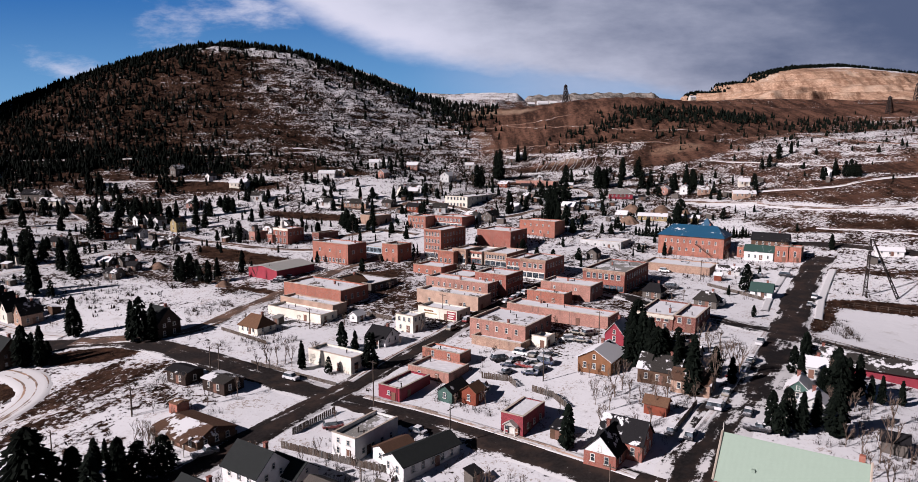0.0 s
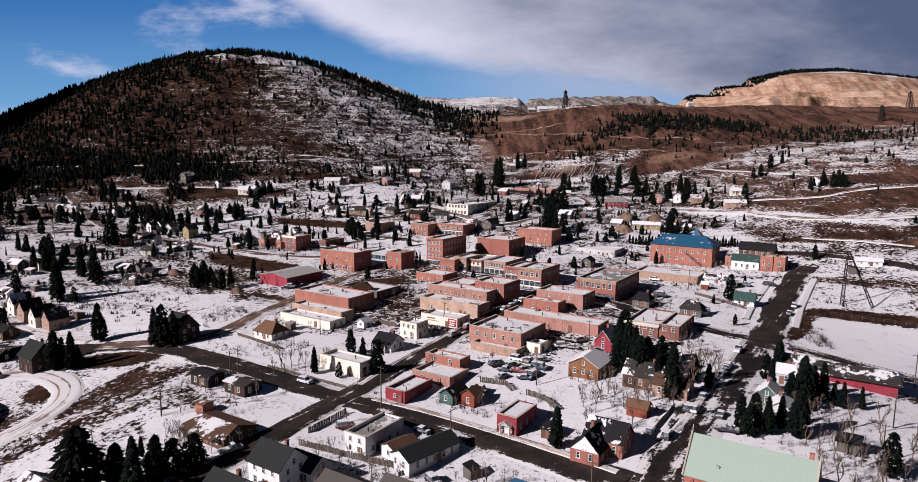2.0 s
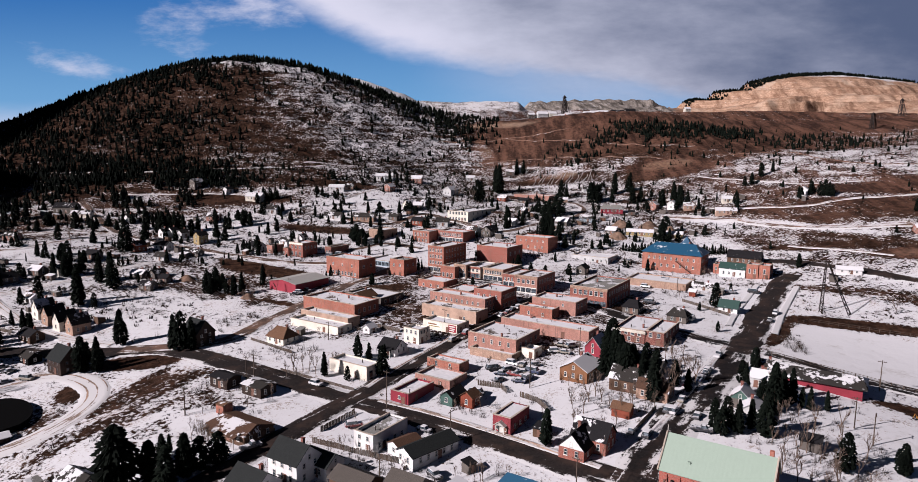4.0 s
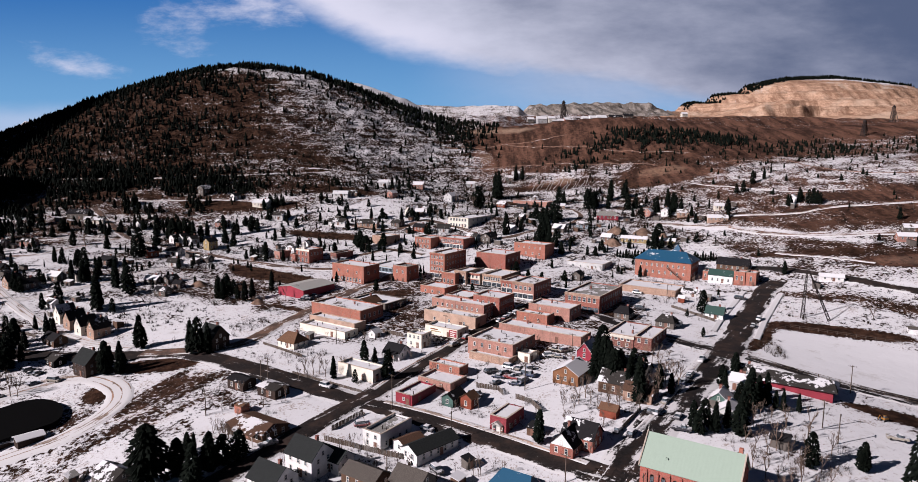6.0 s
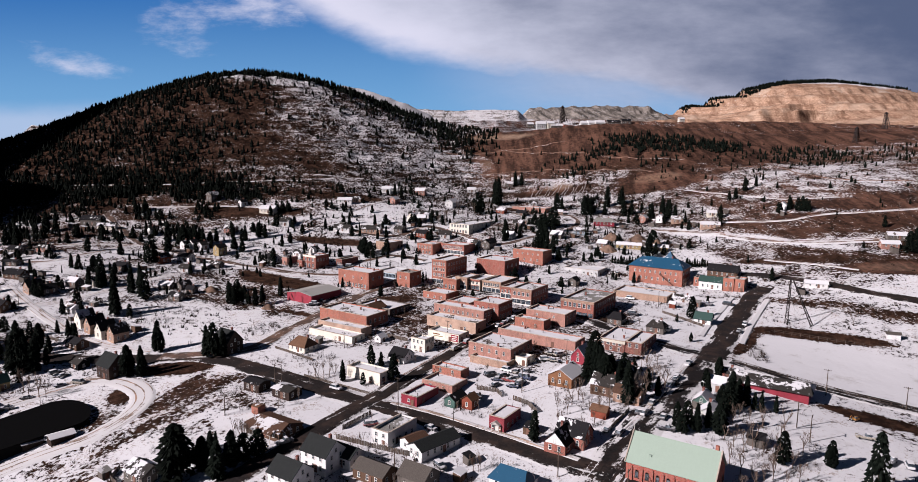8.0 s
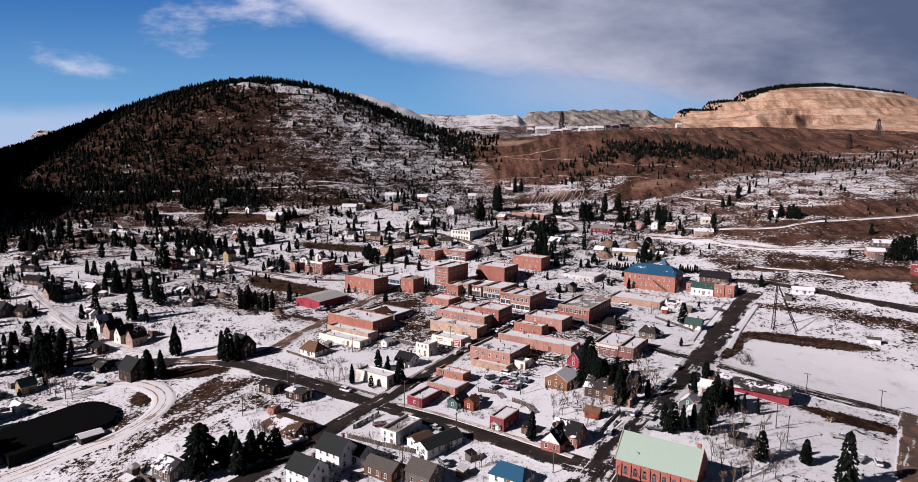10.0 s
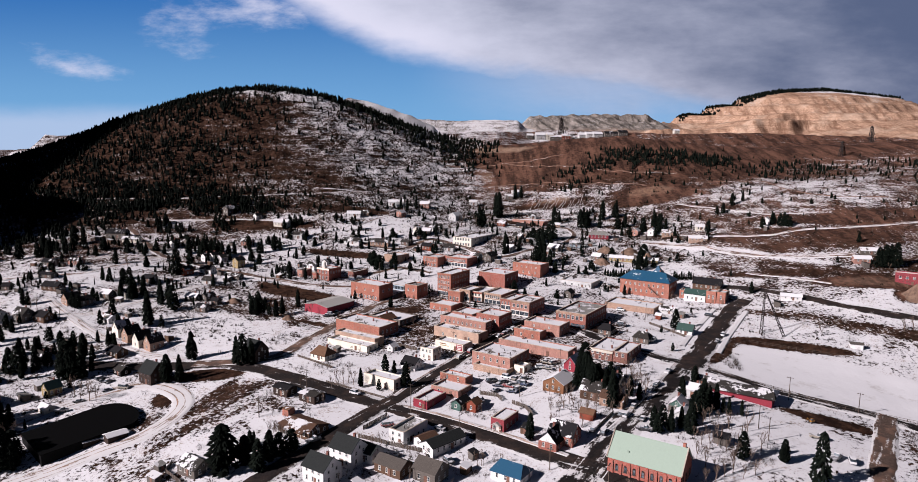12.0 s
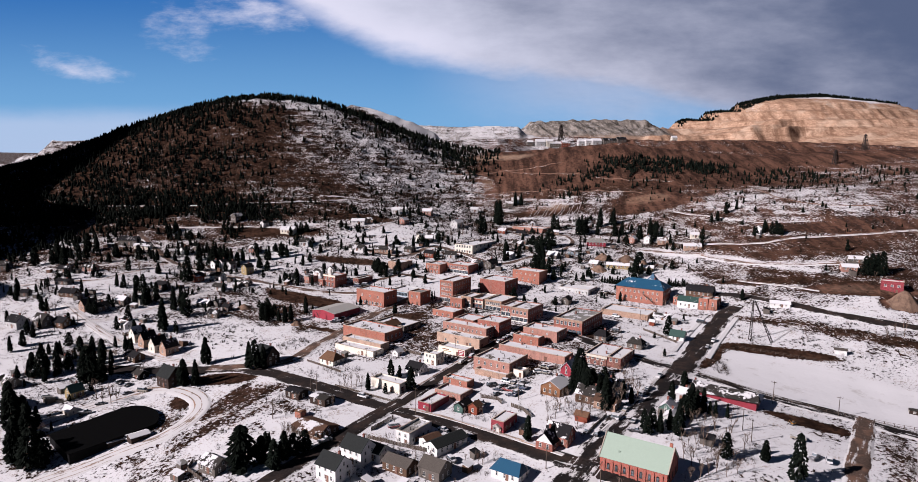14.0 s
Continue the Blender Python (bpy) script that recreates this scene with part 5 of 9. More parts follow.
strip("road", [(155.4, 316.4), (165.4, 310.4), (184.2, 291.2), (204.8, 270.3), (242.4, 253.0), (302.4, 235.0)], 8, ASPHALT, "dark main road past the mine", 0.4)
strip("road", [(102.7, 191.4), (124.9, 174.3), (153.2, 161.1), (174.8, 147.6), (234.8, 117.6)], 10, SHADED_ASPHALT, "road along the snowy playing field", 0.36)
strip("road", [(161.9, 160.4), (142.9, 130.6), (128.8, 108.6), (108.8, 63.6)], 9, DIRT_ROAD, "brown muddy lane", 0.4)
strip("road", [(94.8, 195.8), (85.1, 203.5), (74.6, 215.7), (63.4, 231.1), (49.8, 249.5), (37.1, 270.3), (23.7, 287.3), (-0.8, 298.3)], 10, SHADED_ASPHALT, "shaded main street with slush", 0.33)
strip("road", [(-188.0, 96.0), (-156.3, 118.6), (-145.4, 125.3), (-134.5, 133.6), (-123.3, 140.8), (-118.1, 149.7), (-116.5, 160.0), (-118.9, 168.5), (-125.2, 177.2), (-135.7, 185.0), (-145.8, 188.0), (-154.7, 186.0), (-165.1, 178.0), (-174.8, 168.5), (-183.2, 157.5)], 10, PACKED, "packed snow track with tyre ruts", 0.3)
strip("road", [(-329.8, 249.3), (-269.8, 254.3), (-242.7, 265.1), (-215.3, 272.0), (-191.5, 304.8), (-177.1, 325.5)], 6, PACKED, "snowy back street", 0.3)
strip("road", [(-254.7, 290.1), (-213.4, 256.2), (-172.4, 227.8), (-138.8, 214.9)], 6, PACKED, "snowy lane between houses", 0.3)
strip("road", [(-321.4, 325.8), (-266.3, 335.1), (-249.4, 357.2), (-228.9, 387.3)], 5, PALE_TRACK, "snowy hillside street", 0.3)
strip("road", [(-281.6, 438.6), (-249.1, 403.4), (-227.8, 384.9), (-194.9, 370.1), (-159.2, 354.6), (-125.7, 340.2), (-99.3, 331.0), (-75.1, 329.5)], 6, DIRT_ROAD, "brown road climbing past houses", 0.36)
strip("road", [(-114.1, 359.6), (-86.9, 350.2), (-67.9, 361.9), (-52.1, 372.8), (-29.7, 361.0)], 6, DIRT_ROAD, "brown upper street", 0.36)
strip("road", [(-96.5, 426.9), (-56.7, 414.5), (-34.6, 435.1), (-9.9, 418.4), (17.4, 390.7), (43.1, 406.8), (71.1, 429.1), (83.5, 456.5), (78.2, 477.3), (45.9, 476.4), (9.8, 492.0)], 6, DIRT_ROAD, "brown road curving behind the school", 0.36)
# tracks along the hillsides
strip("track", [(-455.7, 513.7), (-364.1, 503.6), (-277.6, 496.7), (-225.9, 505.1), (-161.8, 513.3), (-120.1, 527.9)], 1.68, PALE_TRACK, "snow-dusted track across the hillside", 0.4)
strip("track", [(-268.6, 453.5), (-233.8, 455.6), (-199.5, 460.0), (-168.9, 460.6)], 2.1, PALE_TRACK, "snow-dusted track across the hillside", 0.4)
strip("track", [(-286.2, 369.0), (-255.4, 377.3), (-226.7, 382.5)], 1.68, PALE_TRACK, "snow-dusted track across the hillside", 0.4)
strip("track", [(-35.5, 651.4), (25.0, 659.5), (58.4, 657.7), (98.3, 656.7)], 1.04, PALE_DIRT, "snow-dusted track across the hillside", 0.4)
strip("track", [(-14.5, 617.2), (55.3, 608.4), (113.9, 582.4), (168.5, 559.5)], 1.04, PALE_DIRT, "snow-dusted track across the hillside", 0.4)
strip("track", [(31.7, 659.5), (95.2, 629.9), (119.0, 617.1), (146.8, 597.8), (204.0, 583.2)], 1.04, PALE_DIRT, "snow-dusted track across the hillside", 0.4)
strip("track", [(134.8, 459.1), (180.1, 416.8), (211.6, 394.1), (235.4, 389.7), (274.2, 382.5), (325.3, 385.5)], 2.52, PALE_TRACK, "snow-dusted track across the hillside", 0.4)
strip("track", [(132.4, 427.6), (166.3, 401.5), (188.5, 366.9), (215.6, 345.4), (246.2, 336.8)], 7, PALE_TRACK, "snow-dusted track across the hillside", 0.4)
strip("track", [(213.2, 554.5), (263.8, 538.2), (266.5, 481.7), (284.0, 445.8), (323.0, 431.5)], 1.3, PALE_DIRT, "snow-dusted track across the hillside", 0.4)
strip("track", [(181.7, 503.2), (209.4, 462.2), (230.9, 431.1), (260.5, 416.0)], 1.68, PALE_TRACK, "snow-dusted track across the hillside", 0.4)
strip("track", [(-143.1, 529.3), (-93.6, 541.1), (-56.5, 580.8)], 1.68, PALE_TRACK, "snow-dusted track across the hillside", 0.4)
strip("track", [(-96.8, 457.0), (-74.9, 484.7), (-61.4, 507.9), (-41.6, 541.9)], 2.1, PALE_TRACK, "snow-dusted track across the hillside", 0.4)
strip("track", [(176.1, 334.0), (194.6, 315.1), (212.7, 299.9)], 2.1, PALE_TRACK, "snow-dusted track across the hillside", 0.4)
# snowy pavements
strip("pavement", [(-31.1, 163.6), (-21.2, 184.2), (-9.2, 203.9), (-0.1, 220.2)], 2.2, PALE_TRACK, "snowy pavement", 0.42)
strip("pavement", [(-26.0, 155.0), (-10.3, 147.4), (5.9, 137.1), (22.0, 125.2), (32.0, 117.4)], 2.4, CONCRETE_WALK, "trodden concrete pavement", 0.42)
strip("pavement", [(115.6, 213.5), (130.8, 240.2), (152.6, 274.0)], 3.2, PLOUGHED, "bank of ploughed snow along the street", 0.42)
strip("pavement", [(101.0, 221.0), (115.4, 246.6), (137.6, 281.4)], 3.0, PLOUGHED, "bank of ploughed snow along the street", 0.42)
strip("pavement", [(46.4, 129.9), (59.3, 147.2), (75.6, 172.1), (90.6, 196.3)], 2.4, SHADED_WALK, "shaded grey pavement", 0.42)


def doorway(top, w, d):
    """A white gabled porch with a glazed door on the front of a house."""
    bm = bmesh.new()
    for a in (-1.35, 1.1):
        box(bm, a, a + 0.25, -d / 2 - 1.1, -d / 2 - 0.85, 0, 2.5)
    for q in (-1, 1):
        a = [bm.verts.new(p) for p in ((q * 1.7, -d / 2 - 1.4, 2.35), (0, -d / 2 - 1.4, 3.5), (0, -d / 2 - 0.003, 3.5), (q * 1.7, -d / 2 - 0.003, 2.35))]
        b = [bm.verts.new((v.co.x, v.co.y, v.co.z + 0.16)) for v in a]
        bm.faces.new(b), bm.faces.new(a[::-1])
        for k in range(4):
            bm.faces.new((a[k], a[(k + 1) % 4], b[(k + 1) % 4], b[k]))
    f = [bm.verts.new(p) for p in ((-1.4, -d / 2 - 1.2, 2.5), (1.4, -d / 2 - 1.2, 2.5), (0, -d / 2 - 1.2, 3.4))]
    bm.faces.new(f)
    bmesh.ops.recalc_face_normals(bm, faces=bm.faces)
    part("porch", bm, WHITE_TRIM, top, "white gabled porch")
    put_door(top, side("front", w, d) @ pose(0, -0.05, 0), 1.5, 2.2, WHITE_TRIM)
    return top


CHURCH = (55.8, 107.5, 12.4)
BLUE_HALL = (110.3, 321.1, 24.3, 9.7)


# ---------------------------------------------------------------- landmarks
def church():
    """Red brick church with a pale green metal roof, arched windows and buttresses."""
    x, y, z = CHURCH
    w, d, h, rise = 22.5, 12.6, 5.6, 6.0
    top = pitched_house(x, y, w, d, h, -32, "red brick church with a pale green metal roof", "church", "greenmetal", rise=rise, name="church", category="church", windows=False, chimney=False, z=z, over=0.35)
    window_row(top, "front", w, d, 7, 1.7, 1.0, 1.7, True, DARK_TRIM)
    window_row(top, "back", w, d, 7, 1.7, 1.0, 1.7, True, DARK_TRIM)
    window_row(top, "right", w, d, 3, 1.7, 1.0, 2.0, True, DARK_TRIM)
    put_door(top, side("front", w, d) @ pose(4.6, 0, 0), 1.1, 1.3)
    for k in range(8):
        bm = bmesh.new()
        bx = -w * 0.43 - 0.6 + w * 0.86 * k / 7 + 0.6
        box(bm, bx - 0.28, bx + 0.28, -d / 2 - 0.35, -d / 2 - 0.003, -3, 4.4)
        box(bm, bx - 0.22, bx + 0.22, -d / 2 - 0.22, -d / 2 - 0.003, 4.4, 4.9)
        part("buttress", bm, BRICK["church"], top)
    for s in (-1, 1):
        bm = bmesh.new()
        rod(bm, (s * (w / 2 + 0.3), -d / 2 - 0.4, h - 0.1), (s * (w / 2 + 0.3), 0, h + rise + 0.45), 0.2, 0.2, 5)
        rod(bm, (s * (w / 2 + 0.3), d / 2 + 0.4, h - 0.1), (s * (w / 2 + 0.3), 0, h + rise + 0.45), 0.2, 0.2, 5)
        part("verge", bm, STONE_TRIM, top)
    bm = bmesh.new()
    box(bm, w / 2 - 1.6, w / 2 - 0.7, 0.6, 1.5, h + rise - 1.8, h + rise + 1.0)
    part("chimney", bm, BRICK["orange"], top)
    bm = bmesh.new()
    rod(bm, (-w / 2 - 0.2, 0, h + rise + 0.3), (-w / 2 - 0.2, 0, h + rise + 1.9), 0.09, 0.07, 6)
    box(bm, -w / 2 - 0.26, -w / 2 - 0.14, -0.45, 0.45, h + rise + 1.2, h + rise + 1.34)
    part("cross", bm, WHITE_TRIM, top, "white roof cross")
    bm = bmesh.new()
    box(bm, -w / 2 + 5.5, -w / 2 + 6.1, -4.6, -4.0, h + 1.2, h + 2.4)
    part("roof_vent", bm, ROOF["greenmetal"], top)


def blue_hall():
    """Long brick hall with a bright blue hipped roof and a second, steeper peak."""
    x, y, z, h = BLUE_HALL
    w, d = 30.5, 17.0
    top = pitched_house(x, y, w, d, h, -32, "long orange brick hall with a bright blue hipped roof", "orange", "bluemetal", rise=4.4, hip=0.35, name="hall", category="building", windows=False, z=z, over=0.6)
    window_row(top, "front", w, d, 9, 6.2, 0.9, 1.5)
    window_row(top, "front", w, d, 8, 2.4, 1.0, 1.5)
    window_row(top, "right", w, d, 5, 6.0, 0.9, 1.5)
    window_row(top, "right", w, d, 5, 2.2, 0.9, 1.5)
    put_door(top, side("front", w, d) @ pose(-w * 0.4, 0, 0))
    bm = bmesh.new()
    for k in range(10):
        a = side("front", w, d) @ Vector((2.5 + k * 0.85, -0.9, 6.0 - k * 0.6))
        b = side("front", w, d) @ Vector((2.5 + (k + 1) * 0.85, -0.9, 6.0 - (k + 1) * 0.6))
        rod(bm, a, b, 0.09, 0.09, 4)
        rod(bm, a + Vector((0, 0, 1)), b + Vector((0, 0, 1)), 0.05, 0.05, 4)
        rod(bm, a, a + Vector((0, 0, 1)), 0.04, 0.04, 4)
        box(bm, a.x - 0.1, a.x + 0.3, a.y - 0.1, a.y + 0.9, a.z - 0.06, a.z)
    part("fire_escape", bm, IRON, top, "dark iron fire escape")
    bm = bmesh.new()
    pw = 9.0
    px, py = w * 0.14, d * 0.30
    apex = bm.verts.new((px, py, h + 8.0))
    ring = [bm.verts.new((px + a * pw / 2, py + b * pw / 2, h + 1.2)) for a, b in ((-1, -1), (1, -1), (1, 1), (-1, 1))]
    for k in range(4):
        bm.faces.new((ring[k], ring[(k + 1) % 4], apex))
    part("roof_peak", bm, ROOF["bluemetal"], top, "steep blue pyramid roof")
    bm = bmesh.new()
    box(bm, px - pw / 2 + 0.4, px + pw / 2 - 0.4, py - pw / 2 + 0.4, py + pw / 2 - 0.4, h - 0.5, h + 1.3)
    part("tower_wall", bm, BRICK["orange"], top)


def black_shed():
    """Long low shed under one tilted black roof, with one end rounded."""
    top = new("shed")
    top.matrix_world = pose(-149.5, 147.5, 0, 0, 0, 48)
    tagged(top, "long low shed with a tilted black membrane roof", "shed")
    FOOT.append((-149.5, 147.5, 37, 28, 48, 4, "store"))
    rim = [(-16.0, 14.0), (-16.0, -11.0), (12.0, -13.0)]
    rim += [(12.0 + 8.0 * math.sin(a), -13.5 * math.cos(a)) for a in (math.pi * k / 12 for k in range(1, 12))]
    rim += [(12.0, 14.0)]
    bm = bmesh.new()
    lo = [bm.verts.new((a, b, -5)) for a, b in rim]
    hi = [bm.verts.new((a, b, 5.3 + a * 0.11)) for a, b in rim]
    for k in range(len(rim)):
        bm.faces.new((lo[k], lo[(k + 1) % len(rim)], hi[(k + 1) % len(rim)], hi[k]))
    bmesh.ops.recalc_face_normals(bm, faces=bm.faces)
    part("wall", bm, BRICK["black"], top)
    bm = bmesh.new()
    under = [bm.verts.new((a * 1.02, b * 1.03, 5.31 + a * 0.11)) for a, b in rim]
    over = [bm.verts.new((a * 1.02, b * 1.03, 5.5 + a * 0.11)) for a, b in rim]
    bm.faces.new(over)
    for k in range(len(rim)):
        bm.faces.new((under[k], under[(k + 1) % len(rim)], over[(k + 1) % len(rim)], over[k]))
    bmesh.ops.recalc_face_normals(bm, faces=bm.faces)
    part("roof", bm, ROOF["black"], top)


def cupola(x, y, z):
    bm = bmesh.new()
    box(bm, -1.3, 1.3, -1.3, 1.3, -0.8, 1.0)
    box(bm, -1.5, 1.5, -1.5, 1.5, 1.0, 1.2)
    rod(bm, (0, 0, 1.2), (0, 0, 3.4), 1.0, 0.95, 8)
    rod(bm, (0, 0, 3.4), (0, 0, 3.6), 1.25, 1.25, 8)
    rod(bm, (0, 0, 3.6), (0, 0, 4.8), 1.0, 0.1, 8)
    ob = part("cupola", bm, WHITE_TRIM)
    ob.matrix_world = pose(x, y, z, 0, 0, -32)
    tagged(ob, "white wooden bell cupola on a brick hall", "cupola")


def derrick():
    """A-frame of lattice legs beside the playing field."""
    bx, by = 147.6, 242.1
    z = ground_at(bx, by)
    h = 21.5
    legs, braces = [], []
    pairs = [((-0.9, 0), (0.2, 0)), ((0.9, 0.6), (0.7, 0)), ((9.5, -4.0), (0.9, -0.2)), ((11.3, -2.8), (1.3, 0.2))]
    for (ax, ay), (tx, ty) in pairs:
        legs.append(((ax, ay, -1), (tx, ty, h)))
    for i, j in ((0, 1), (2, 3)):
        n = 11
        for k in range(n):
            f0, f1 = k / n, (k + 1) / n

            def at(q, f):
                (ax, ay), (tx, ty) = pairs[q]
                return (ax + (tx - ax) * f, ay + (ty - ay) * f, -1 + (h + 1) * f)
            braces += [(at(i, f0), at(j, f1)), (at(j, f0), at(i, f1)), (at(i, f1), at(j, f1))]
    braces.append(((0.2, 0, h * 0.55), (6.0, -2.2, h * 0.45)))
    braces.append(((0.0, 0, h), (0.6, 0, h + 2.2)))
    lattice("derrick", "dark steel lattice derrick with a leaning back leg", legs, braces, 0.2, (bx, by, z), 0, "mine derrick")


def headframe(x, y, h, spread, rot):
    """Mine headframe: four battered legs, back stays, sheave deck."""
    z = float(land(np.array([x]), np.array([y]))[0])
    s, t = spread, spread * 0.4
    legs = [((a * s, b * s, -4), (a * t, b * t, h)) for a in (-1, 1) for b in (-1, 1)]
    legs += [((s * 2.6, b * s, -4), (t, b * t, h * 0.92)) for b in (-1, 1)]
    braces = []
    for k in range(5):
        f0, f1 = k / 5, (k + 1) / 5
        q = [s + (t - s) * f for f in (f0, f1)]
        for a, b, c, e in ((-1, -1, 1, -1), (1, -1, 1, 1), (1, 1, -1, 1), (-1, 1, -1, -1)):
            braces.append(((a * q[0], b * q[0], h * f0), (c * q[1], e * q[1], h * f1)))
            braces.append(((c * q[0], e * q[0], h * f0), (a * q[1], b * q[1], h * f1)))
            braces.append(((a * q[1], b * q[1], h * f1), (c * q[1], e * q[1], h * f1)))
    top = lattice("headframe", "dark steel mine headframe on the ridge", legs, braces, h * 0.022, (x, y, z), rot)
    bm = bmesh.new()
    box(bm, -t * 1.5, t * 1.5, -t * 1.5, t * 1.5, h, h + 0.8)
    box(bm, -t, t, -t, t, h + 0.8, h * 1.1)
    rod(bm, (-0.3, 0, h * 1.1), (0.3, 0, h * 1.1), h * 0.06, h * 0.06, 12)
    part("sheave_deck", bm, IRON, top)


def board_fence(points, h, label):
    """Upright planks of uneven height along a line, each a part."""
    x0, y0 = points[0]
    z0 = ground_at(x0, y0)
    top = new("board_fence")
    top.matrix_world = pose(x0, y0, z0)
    tagged(top, label, "fence")
    r = random.Random(int(x0 * 5 + y0))
    planks = []
    for k in range(4):
        bm = bmesh.new()
        box(bm, -0.24, 0.24, -0.03, 0.03, -0.6, h * r.uniform(0.88, 1.06))
        planks.append(mesh_from(bm, "plank", POLE_WOOD if k < 2 else BRICK["greywood"]))
    for (ax, ay), (bx, by) in zip(points, points[1:]):
        n = max(1, int(math.hypot(bx - ax, by - ay) / 0.52))
        turn = math.degrees(math.atan2(by - ay, bx - ax))
        xs, ys = np.linspace(ax, bx, n), np.linspace(ay, by, n)
        for x, y, z in zip(xs, ys, land(xs, ys)):
            shared("plank", planks[r.randrange(4)], top, pose(x - x0, y - y0, z - z0, r.uniform(-2, 2), r.uniform(-2, 2), turn))
    return top


HEAP = worn_paint("spoil_gravel", (0.13, 0.085, 0.062), 0.95, 0.5, 0.0, 0.2, 2.5)


def heap(x, y, r, h, mat):
    """A slumped heap with runnels down its sides."""
    q = random.Random(int(x + y * 3))
    bm = bmesh.new()
    rings, n = 9, 28
    wave = [q.uniform(0.75, 1.2) for _ in range(n)]
    z0 = ground_at(x, y)
    rows = []
    for i in range(rings + 1):
        f = i / rings
        row = []
        for k in range(n):
            a = 6.2832 * k / n
            rr = r * f * (1 + (wave[k] - 1) * f)
            px, py = rr * math.cos(a), rr * math.sin(a)
            row.append(bm.verts.new((px, py, ground_at(x + px, y + py) - z0 + h * (0.5 + 0.5 * math.cos(3.1416 * min(f * 1.05, 1.0))) * (0.9 + 0.15 * wave[k]) - 0.6 * f)))
        rows.append(row)
    for i in range(rings):
        for k in range(n):
            bm.faces.new((rows[i][k], rows[i + 1][k], rows[i + 1][(k + 1) % n], rows[i][(k + 1) % n]))
    bmesh.ops.remove_doubles(bm, verts=bm.verts, dist=0.001)
    ob = part("earth_mound", bm, mat)
    ob.matrix_world = pose(x, y, z0)
    ob.data.shade_smooth()
    tagged(ob, "slumped heap of earth and gravel in snow", "heap")


def sign_panel(name, label, m, w, h, base, bars):
    """A painted board with plain bars where its lettering stands."""
    bm = bmesh.new()
    box(bm, -w / 2, w / 2, -0.05, 0, 0, h)
    ob = part(name, bm, base)
    ob.matrix_world = m
    for x0, x1, z0, z1, mat in bars:
        bm = bmesh.new()
        box(bm, x0, x1, -0.07, -0.051, z0, z1)
        part("bar", bm, mat, ob)
    return tagged(ob, label, "sign")


front = pose(-4.4, 212.7, 17.5, 0, 0, -32)
sign_panel("sign_board", "faded cream and ochre sign board on a white wall", front @ pose(-10.5, -0.02, 0.9), 7.0, 2.2, BRICK["cream"], [(-3.0, 1.0, 1.3, 1.8, BRICK["ochre"]), (-2.6, 2.4, 0.5, 0.9, BRICK["yellow"])])
sign_panel("sign_board", "red sign board with white bars on a white wall", front @ pose(-2.2, -0.02, 0.5), 3.6, 2.8, BRICK["crimson"], [(-1.4, 1.4, 1.9, 2.4, WHITE_TRIM), (-1.2, 1.2, 1.1, 1.5, WHITE_TRIM), (-1.4, 0.8, 0.4, 0.8, WHITE_TRIM)])
church()
blue_hall()
derrick()
headframe(129, 918, 25, 3.6, 20)
headframe(404, 652, 15, 2.6, 30)
headframe(478, 726, 17, 2.6, 10)
rail_fence([(104, 190), (113.4, 182.5), (144, 164.1), (177, 152.9), (225, 136)], 3.2, 1.5, "long rail fence along the snowy playing field")
rail_fence([(122, 222), (137, 230.5), (160, 222), (180, 216)], 3.2, 1.4, "rail fence above the field bank")
cupola(-100.4, 345.7, 32.6)
# board fences round the yards
board_fence([(-39.6, 130.3), (-32.3, 127.5), (-25.3, 124.7), (-16.8, 121.8)], 1.6, "weathered pale board fence round a yard")
board_fence([(-38.8, 136.1), (-35.0, 141.8), (-31.8, 146.5)], 1.6, "weathered pale board fence by the street")
board_fence([(-61.4, 176.8), (-48.2, 169.0), (-34.7, 161.6)], 1, "low brown fence beside the street")
board_fence([(15.8, 156.8), (20.2, 153.0), (22.7, 146.7)], 1.8, "dark board fence behind a red house")
board_fence([(94.5, 256.9), (100.8, 245.2), (106.5, 235.2)], 1.3, "brown board fence round a snowy lot")
board_fence([(3.4, 166.2), (10.3, 163.5), (11.7, 159.8)], 1.8, "dark red board fence by a car yard")
board_fence([(44.3, 133.8), (52.2, 144.6)], 1.4, "dark picket fence beside the pavement")
board_fence([(-68.0, 133.7), (-59.9, 130.0), (-54.7, 129.9)], 1, "brown board fence before a ranch house")
board_fence([(-212.9, 238.2), (-188.7, 229.1)], 1.3, "board fence along a lane")
board_fence([(-54.0, 133.2), (-51.3, 135.7)], 1.1, "low board fence in snow")
board_fence([(-9.8, 125.9), (-14.9, 118.4)], 1, "low board fence beside a bungalow")
board_fence([(-82.2, 209.2), (-68.2, 197.6), (-62.4, 192.9)], 1.2, "grey board fence behind a cottage")
board_fence([(-36.0, 221.3), (-26.7, 215.5)], 1.6, "dark board fence behind houses")
board_fence([(-100.6, 118.8), (-100.3, 113.3), (-91.7, 105.3)], 1.6, "dark board fence round a snowy yard")
